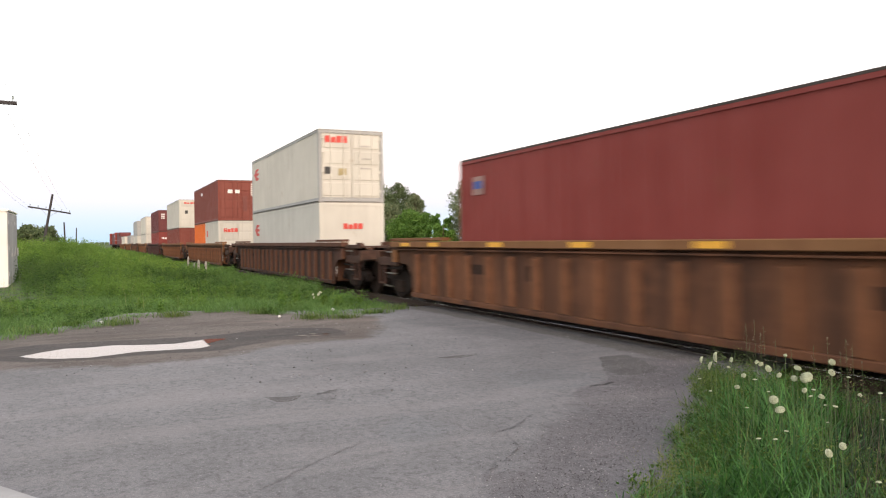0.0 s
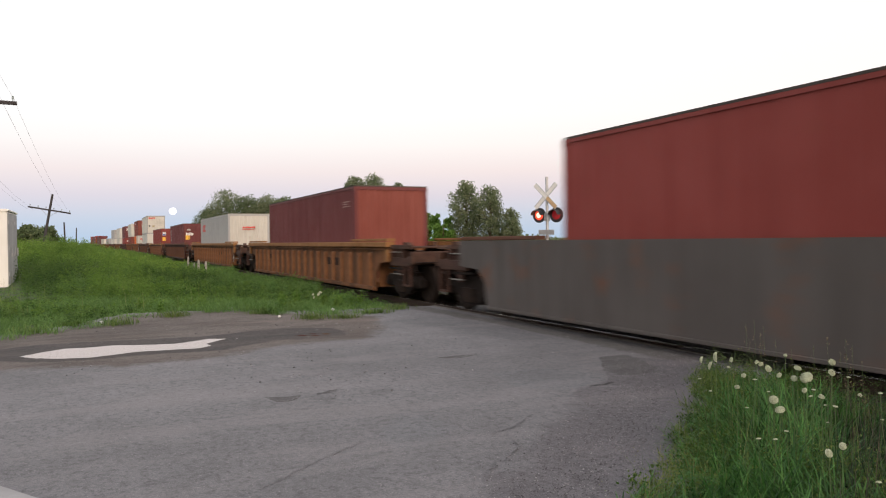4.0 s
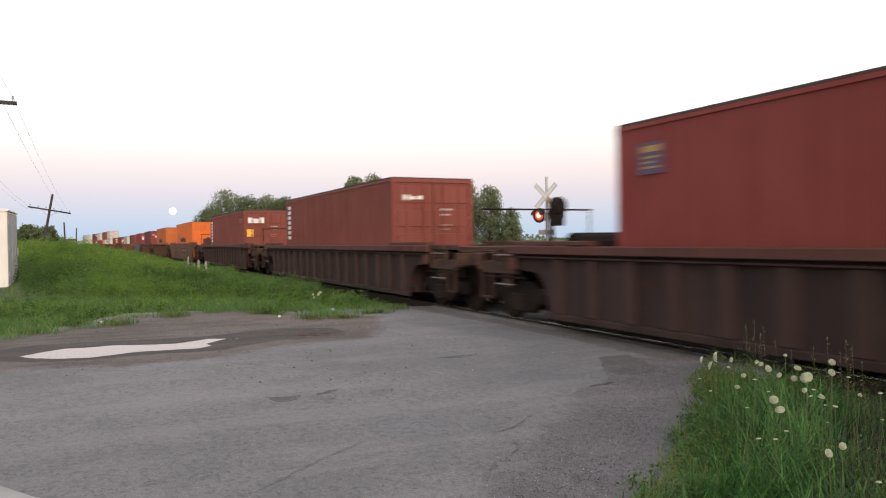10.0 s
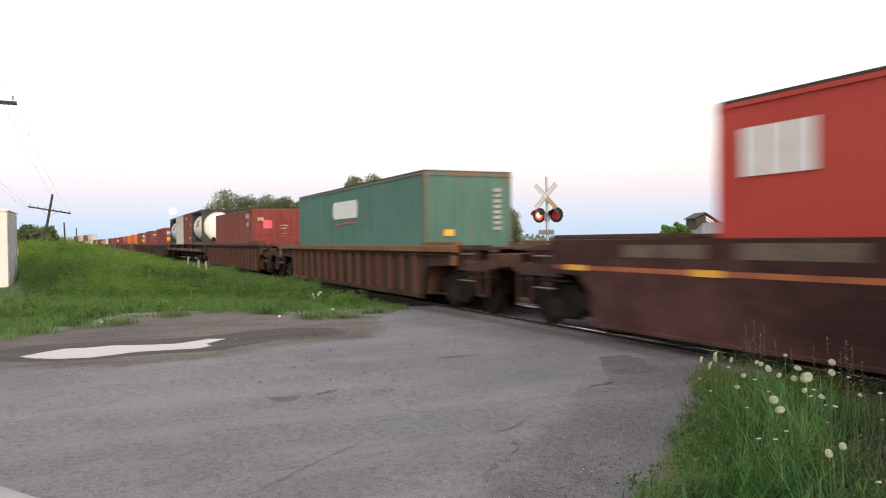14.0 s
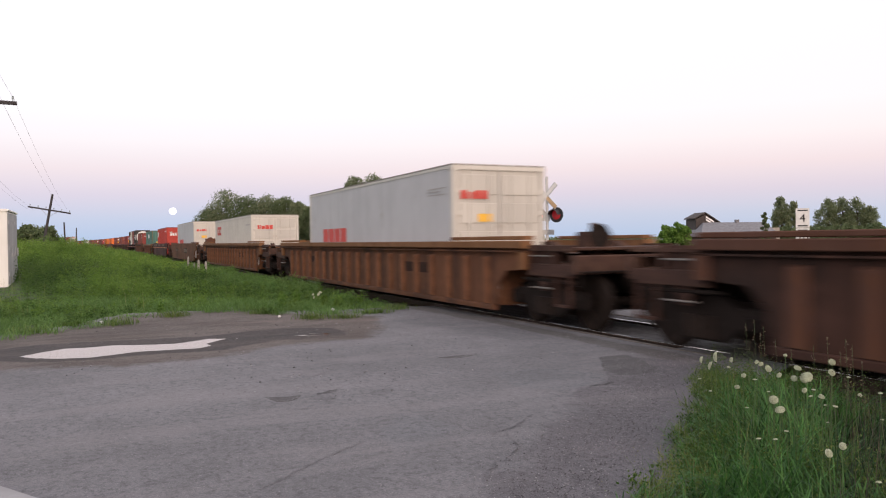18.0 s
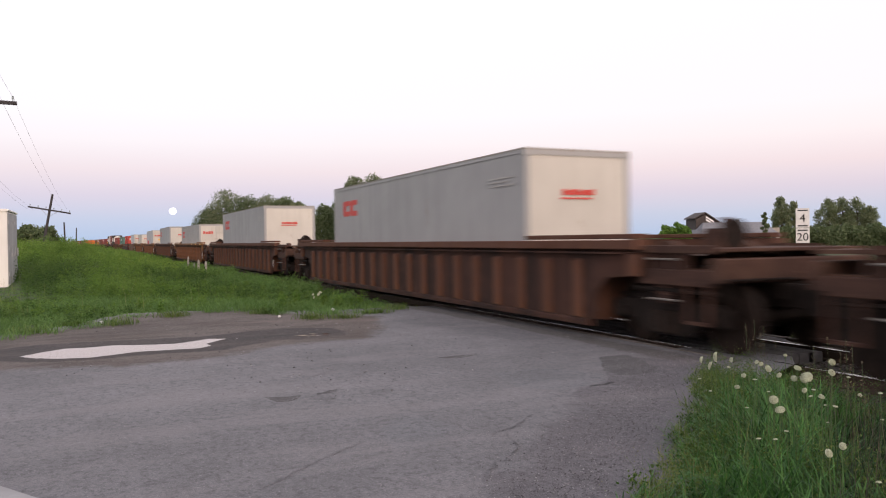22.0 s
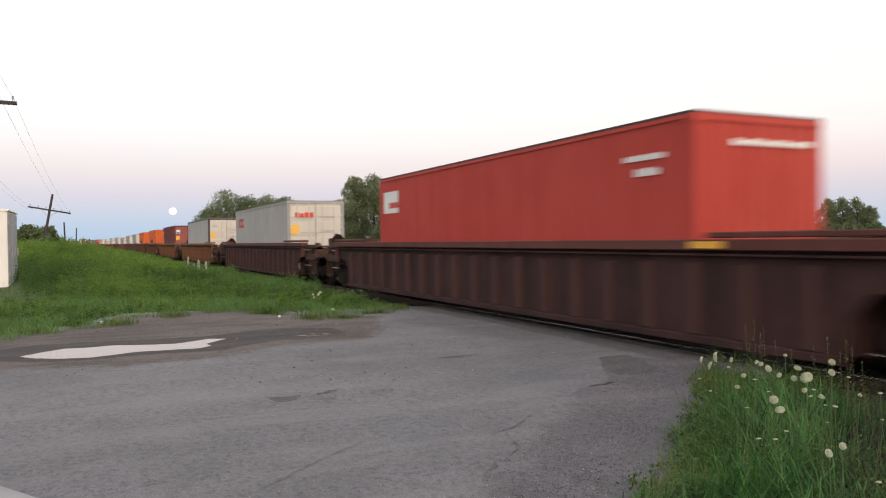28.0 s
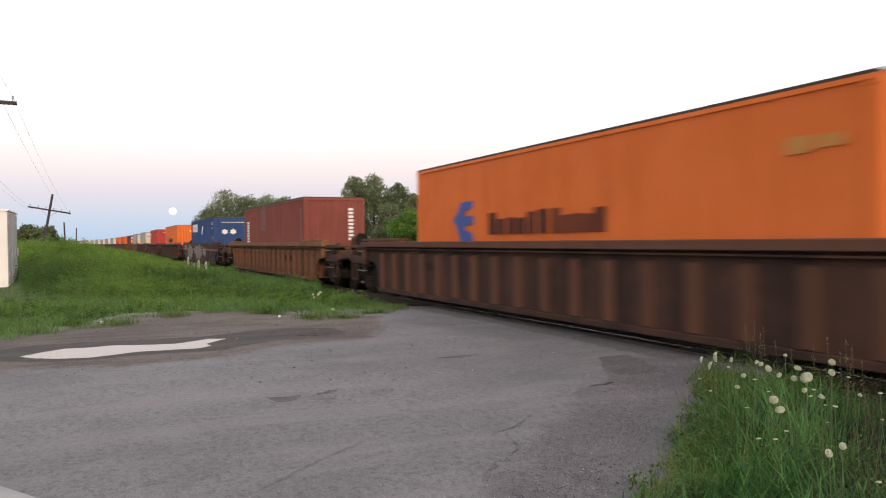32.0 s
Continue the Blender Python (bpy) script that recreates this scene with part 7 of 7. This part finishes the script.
CONSIST.append((-96.7, "53", True, "maroon", [("red", "dark red freight container with white lettering", dict(h=2.591, marks=[("e", -0.9, 0.4, 1.7, 1.95, "white", 4)])), ("maroon", "maroon freight container with white lettering", dict(h=2.591, marks=[("e", -0.9, -0.5, 1.5, 2.2, "white", 3), ("e", 0.2, 0.6, 1.6, 2.2, "white", 3)]))], {}))
CONSIST.append((-73.2, "53", True, "rust", [("brown", "red-brown freight container with blank sides", dict(h=2.591)), ("white", WHITE_BOX, dict(h=2.591, marks=[("e", -0.8, 0.3, 2.2, 2.35, "red", 4), ("e", -0.7, -0.45, 1.3, 1.6, "black", 1)]))], {}))
CONSIST.append((-49.7, "53", True, "rust", [("two", "", {}), ("brown", "red-brown freight container with white diamond marks", dict(h=2.591, marks=[("e", -0.6, -0.3, 1.75, 1.98, "white", 1), ("e", -0.15, 0.15, 1.75, 1.98, "white", 1), ("e", 0.85, 0.95, 1.6, 2.4, "white", 6), ("e", 0.35, 0.6, 0.6, 1.6, "brownstain", 1), ("s", -2.1, -1.2, 2.0, 2.2, "white", 2)]))], {}))
CONSIST.append((-26.2, "53", True, "dark", [("white", WHITE_BOX, dict(h=2.591, smooth=True, doors=False, marks=[("sp", c_mark(-5.6, -4.5, 1.48, 2.02), "red"), ("e", -0.35, 0.4, 1.62, 1.82, "red", 4)])), ("white", WHITE_BOX, dict(h=2.591, edge="grey", marks=[("sp", c_mark(-5.6, -4.5, 1.58, 2.12), "red"), ("e", -1.0, -0.15, 2.12, 2.36, "red", 4), ("e", -1.0, -0.78, 1.0, 1.25, "black", 1), ("e", -0.5, -0.2, 0.95, 1.2, "olive", 1), ("e", 0.3, 0.7, 2.0, 2.05, "grey", 5), ("e", 0.3, 0.75, 1.55, 1.6, "grey", 5), ("e", 0.3, 0.75, 1.2, 1.25, "grey", 5)]))], {}))
CONSIST.append((-2.71, "53", True, "rust", [("red", "brick red freight container with small blue placard", dict(marks=TINYW + DOORTAG + YDOOR + BLUEDOOR + [("s", -5.5, -5.02, 2.12, 2.50, "faded", 1), ("s", -5.46, -5.08, 2.24, 2.40, "blue", 1)]))], dict(reflect=REF)))
CONSIST.append((21.03, "53", True, "dark", [("maroon", "maroon freight container with white lettering down its edge", dict(marks=TINYW + DOORTAG + YDOOR + [("s", -5.7, -5.2, 1.33, 2.5, "grey", 4), ("e", -1.03, -0.4, 1.86, 2.1, "white", 5)]))], {}))
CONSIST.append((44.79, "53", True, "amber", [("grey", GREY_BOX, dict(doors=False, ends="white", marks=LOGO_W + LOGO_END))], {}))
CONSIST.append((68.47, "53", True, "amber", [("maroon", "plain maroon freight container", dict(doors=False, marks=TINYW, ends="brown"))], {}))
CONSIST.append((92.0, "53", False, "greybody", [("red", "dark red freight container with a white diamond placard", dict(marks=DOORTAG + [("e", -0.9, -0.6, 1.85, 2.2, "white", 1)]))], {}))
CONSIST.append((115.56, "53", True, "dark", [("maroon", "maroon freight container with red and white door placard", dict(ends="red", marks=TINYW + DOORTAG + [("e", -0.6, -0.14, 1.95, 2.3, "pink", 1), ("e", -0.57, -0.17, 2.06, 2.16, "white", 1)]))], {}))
CONSIST.append((139.48, "53", True, "brown", [("tawny", ORANGE_BOX, dict(marks=ORANGE))], {}))
CONSIST.append((163.12, "53", False, "smoothbrown", [("orange", ORANGE_BOX, dict(marks=ORANGE))], dict(panel=True)))
CONSIST.append((185.86, "48 low", True, "sooty", [("brown", "red-brown freight container with white lettering down its edge", dict(marks=TINYW + DOORTAG + YDOOR + [("s", -5.7, -5.2, 1.2, 2.62, "white", 7), ("e", -1.0, -0.1, 2.2, 2.5, "white", 3)]))], dict(rail_rod=True)))
CONSIST.append((207.73, "48 low", True, "sooty", [("brown", "red-brown freight container with white lettering down its edge", dict(marks=DOORTAG + [("s", -5.75, -5.3, 1.25, 2.65, "white", 7), ("e", -0.9, -0.3, 2.3, 2.4, "white", 3)]))], dict(rail_rod=True)))
CONSIST.append((229.54, "48 low", True, "sooty", [("red", "brick red freight container with blue and yellow placards", dict(marks=TINYW + DOORTAG + YDOOR + BLUEDOOR + [("s", -5.56, -5.07, 2.10, 2.56, "slate", 1), ("s", -5.52, -5.11, 2.42, 2.51, "mustard", 1), ("s", -5.50, -5.14, 2.16, 2.38, "mustard", -3)]))], dict(rail_rod=True)))
CONSIST.append("flat")
CONSIST.append((278.92, "53", True, "dark", [("brown", "red-brown freight container with a pink door placard", dict(ends="red", marks=TINYW + DOORTAG + [("e", -0.65, -0.21, 1.88, 2.3, "pink", 1), ("s", 4.37, 5.35, 2.42, 2.66, "grey", 8), ("s", 4.6, 5.15, 2.0, 2.22, "grey", 4)]))], {}))
CONSIST.append((300.64, "40 low", True, "ochre2", [("green", "green freight container with white lettering", dict(doors=False, edge="greenedge", marks=[("sp", [(-1.6, 2.05), (-1.45, 1.9), (0.85, 1.9), (0.95, 2.0), (0.95, 2.35), (0.85, 2.45), (-1.45, 2.45), (-1.6, 2.3)], "white"), ("sp", [(-1.35, 1.66), (-0.3, 1.73), (0.9, 1.72), (0.9, 1.76), (-0.3, 1.78), (-1.35, 1.70)], "red"), ("e", -0.7, -0.42, 1.28, 1.44, "yellow", 1), ("e", 0.7, 0.9, 1.4, 2.5, "grey", 8)]))], {}))
CONSIST.append((322.3, "53", False, "stripe", [("bright", "bright red freight container with white lettering", dict(marks=DOORTAG + [("s", -5.7, -4.6, 1.92, 2.52, "white", 3), ("e", -0.9, -0.2, 2.0, 2.3, "white", 3), ("s", 3.6, 5.3, 2.45, 2.55, "white", 8)]))], {}))
CONSIST.append((345.68, "53", False, "smoothbrown", [("pale", "pale grey refrigerated container with doors ajar to view", dict(ends="white", edge="white", smooth=True, marks=[("e", -0.62, -0.22, 1.58, 1.78, "yellow", 1), ("s", -4.3, -1.3, 1.16, 1.5, "red", 4), ("e", -1.0, -0.22, 2.11, 2.27, "red", 4)]))], dict(panel=True)))
CONSIST.append((369.37, "53", True, "ochre", [("white", WHITE_BOX, dict(h=2.591, marks=[*cc_mark(-5.15, -3.7, 1.64, 2.16), ("e", -0.9, -0.1, 1.85, 2.05, "red", 4), ("s", 4.6, 5.7, 2.05, 2.12, "grey", 9)]))], {}))
CONSIST.append((392.94, "53", True, "rust", [("pale", "pale grey refrigerated container with red lettering low down", dict(ends="white", edge="white", smooth=True, marks=TINY + [("e", -0.57, -0.21, 1.59, 1.77, "yellow", 1), ("s", -4.4, -1.7, 1.16, 1.6, "red", 4), ("e", -1.02, -0.32, 2.11, 2.3, "red", 4)]))], {}))
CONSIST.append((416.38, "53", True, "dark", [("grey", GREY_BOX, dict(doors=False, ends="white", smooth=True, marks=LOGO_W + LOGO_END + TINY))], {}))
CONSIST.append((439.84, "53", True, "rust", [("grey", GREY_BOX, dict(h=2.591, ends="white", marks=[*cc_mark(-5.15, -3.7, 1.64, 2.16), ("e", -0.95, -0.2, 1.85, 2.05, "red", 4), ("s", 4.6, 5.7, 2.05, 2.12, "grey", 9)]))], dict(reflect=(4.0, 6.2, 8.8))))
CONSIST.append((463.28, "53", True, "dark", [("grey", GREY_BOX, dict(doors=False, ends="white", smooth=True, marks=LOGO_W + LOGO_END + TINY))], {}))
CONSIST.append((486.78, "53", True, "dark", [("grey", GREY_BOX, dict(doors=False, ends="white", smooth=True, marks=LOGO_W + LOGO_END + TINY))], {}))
CONSIST.append((510.24, "53", True, "dark", [("redorange", ORANGE_BOX, dict(doors=False, marks=ORANGE + YTAG))], {}))
CONSIST.append((533.67, "53", True, "dark", [("redorange", ORANGE_BOX, dict(doors=False, marks=ORANGE))], {}))
CONSIST.append((557.07, "53", True, "ochre", [("maroon", "maroon freight container with blue and yellow door placards", dict(ends="fadedred", marks=TINYW + DOORTAG + YDOOR + BLUEDOOR + [("s", -5.8, -5.5, 1.2, 2.5, "white", 9)]))], {}))
CONSIST.append((580.78, "53", True, "ochre", [("grey", "pale grey freight container with an olive placard", dict(ends="white", edge="dark", marks=[("s", -5.5, -4.52, 2.05, 2.47, "olive", 1)] + DOORTAG + YDOOR))], {}))
CONSIST.append((603.97, "53", True, "maroon2", [("grey", GREY_BOX, dict(ends="white", marks=LOGO_W + YDOOR + [("e", -0.9, -0.1, 2.2, 2.4, "red", 4), ("e", 0.2, 0.8, 2.2, 2.25, "grey", 6), ("e", 0.2, 0.8, 1.6, 1.65, "grey", 6)]))], {}))
CONSIST.append((627.25, "53", True, "maroon2", [("bright", "bright red freight container with a white mark", dict(doors=False, marks=[("s", -5.8, -4.75, 1.92, 2.5, "white", 1), ("s", -5.4, -4.75, 2.05, 2.2, "red", 1), ("s", 4.6, 5.5, 2.31, 2.4, "white", 8), ("s", 4.85, 5.37, 2.08, 2.2, "white", 5), ("e", -0.55, 1.0, 2.45, 2.54, "white", 10)]))], dict(reflect=(6.6,))))
CONSIST.append((650.57, "53", True, "maroon2", [("orange", ORANGE_BOX, dict(doors=False, marks=ORANGE + YTAG))], dict(plates=(-0.1, 5.4))))
CONSIST.append((674.01, "53", False, "graffiti", [("blue", "navy blue freight container with white marks", dict(doors=False, marks=[("s", -5.65, -5.05, 2.07, 2.6, "red", 1), ("s", -5.0, -2.35, 2.02, 2.6, "white", 1), ("s", -4.6, -3.9, 2.26, 2.34, "grey", 1), ("s", -3.6, -2.9, 2.26, 2.34, "grey", 1), ("sp", [(-0.05, 1.82), (0.35, 1.84), (0.5, 2.06), (0.78, 2.16), (0.85, 2.36), (0.4, 2.4), (0.22, 2.16), (0.0, 2.04)], "white"), ("s", 5.1, 5.88, 2.36, 2.60, "grey", -3), ("s", 5.1, 5.55, 2.08, 2.25, "grey", -2), ("s", 5.45, 5.75, 1.45, 1.58, "olive", 1), ("ep", splat(-0.5, 1.91, 0.24), "white"), ("ep", splat(0.04, 1.91, 0.24), "white"), ("e", -0.7, 0.9, 2.5, 2.56, "grey", 1)]))], {}))
CONSIST.append((697.36, "53", True, "rust", [("brown", "red-brown freight container with white lettering down its edges", dict(doors=False, marks=[("s", -5.45, -4.85, 1.16, 2.24, "white", 8), ("s", -1.94, -0.72, 1.7, 2.78, "brownstain", 1), ("s", 5.5, 5.8, 1.2, 2.5, "ghost", 14), ("e", 0.56, 0.76, 1.2, 2.5, "white", 9)]))], {}))
CONSIST.append((720.65, "53", True, "dark", [("orange", ORANGE_BOX, dict(doors=False, marks=ORANGE + YTAG))], {}))
COATS = {
    "sooty": (M_SOOTY, M_SOOTYCHORD, "sooty brown-black ribbed container well car", PANELS[:1]), "amber": (M_AMBER, M_AMBERCHORD, "orange-brown ribbed container well car", PANELS),
    "brown": (M_RUSTDK, M_RUST, BROWN_CAR, PANELS[:2]),
    "rust": (M_RUST, M_CHORD, BROWN_CAR, PANELS), "dark": (M_RUSTDK, M_RUSTDK, DARK_CAR, PANELS[:2]), "ochre": (M_RUST, M_CHORD, "ochre brown ribbed container well car", PANELS),
    "ochre2": (M_RUSTDK, M_CHORD, "dark brown ribbed well car with an ochre top chord", ()), "maroon": (M_MAROON, M_CHORDDK, MAROON_CAR, PANELS[:1]), "maroon2": (M_MAROON, M_CHORDDK, MAROON_CAR, ()),
    "greybody": (M_GREYBODY, M_RUSTDK, "grey smooth-sided container well car", ()), "smoothbrown": (M_SCUFFBROWN, M_RUSTDK, "brown smooth-sided container well car with a dark panel", ()),
    "stripe": (M_SCUFFED, M_MAROON, "dark maroon smooth-sided well car with an orange stripe", ()), "graffiti": (M_SCUFFED, M_MAROON, "dark maroon smooth-sided well car with faded spray paint", ()),
}
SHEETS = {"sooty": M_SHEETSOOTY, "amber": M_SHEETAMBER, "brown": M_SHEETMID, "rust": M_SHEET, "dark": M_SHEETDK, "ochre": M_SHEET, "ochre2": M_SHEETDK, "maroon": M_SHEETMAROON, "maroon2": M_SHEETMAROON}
FLAT_S = 259.98 - 12.3
cars = [(FLAT_S, 13.8, row) if row == "flat" else (row[0] - 6.096, HALF[row[1]], row) for row in CONSIST]
locos = [(cars[0][0] - 11.72 - 10.95, 10.95, "loco")]
locos = [(locos[0][0] - 21.9, 10.95, "loco")] + locos
cars = locos + cars
for k, (mid, half, row) in enumerate(cars):
    front = half if k == 0 else (half + (mid - cars[k - 1][0] - cars[k - 1][1])) / 2
    rear = half if k == len(cars) - 1 else (half + (cars[k + 1][0] - cars[k + 1][1] - mid)) / 2
    if row == "loco":
        locomotive(mid, front, rear)
    elif row == "flat":
        flat_car(mid, front, rear)
        tank_container(mid - 9.18, 1.44, "white tank container in a dark frame on the flat car")
        container(mid - 3.06, 1.44, "white", "dirty off-white short freight container on the flat car", 6.058, 2.591, doors=False, marks=[("s", -2.4, -1.3, 2.0, 2.2, "red", 3)])
        container(mid + 3.06, 1.44, "brown", "red-brown short freight container on the flat car", 6.058, 2.591, doors=False, marks=[("s", -0.8, -0.4, 2.1, 2.25, "white", 2), ("s", 1.9, 2.4, 1.5, 1.75, "grey", 2), ("s", 1.5, 2.1, 0.5, 0.6, "white", 3)])
        tank_container(mid + 9.18, 1.44, "white tank container in a dark frame on the flat car")
    else:
        s, size, ribbed, coat, loads, extra = row
        body, chord, lab, stains = COATS[coat]
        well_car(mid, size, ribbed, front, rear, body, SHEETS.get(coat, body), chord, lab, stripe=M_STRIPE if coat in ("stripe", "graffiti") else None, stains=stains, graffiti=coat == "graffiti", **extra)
        z = 0.40
        for colour, blab, kw in loads:
            if colour == "two":
                container(mid - 3.06, z, "orange", "orange short freight container under another one", 6.058, 2.591)
                container(mid + 3.06, z, "white", "white short freight container with red lettering under another one", 6.058, 2.591, marks=[("e", -0.9, 0.0, 1.85, 2.1, "red", 4), ("s", -2.4, -1.8, 1.6, 2.0, "red", 2)])
                z += 2.591
            else:
                container(mid, z, colour, blab, **kw)
                z += kw.get("h", 2.896)


def motions():
    """The train rolls along the track at an even speed; its wheels turn with it."""
    for thing, s0, z in MOVERS:
        times = [0.0] + [float(t) for t in range(1, 32) if s0 - SPEED * t < BEND_AT + 30] + [32.0]
        rows = []
        for t in times:
            x, y, a = on_track(s0 - SPEED * t)
            rows.append((t, pose(x, y, z, 0, 0, a)))
        walk(thing, rows)
    turn = math.degrees(SPEED / 0.488) / FPS
    first = WHEELS[0]
    walk(first, [(k / FPS, pose(0, 0, 0, 0, -turn * k, 0)) for k in range(32 * FPS + 1)])
    deed, slot = first.animation_data.action, first.animation_data.action_slot
    for w in WHEELS[1:]:
        w.rotation_mode = "QUATERNION"
        w.animation_data_create()
        w.animation_data.action = deed
        w.animation_data.action_slot = slot


motions()
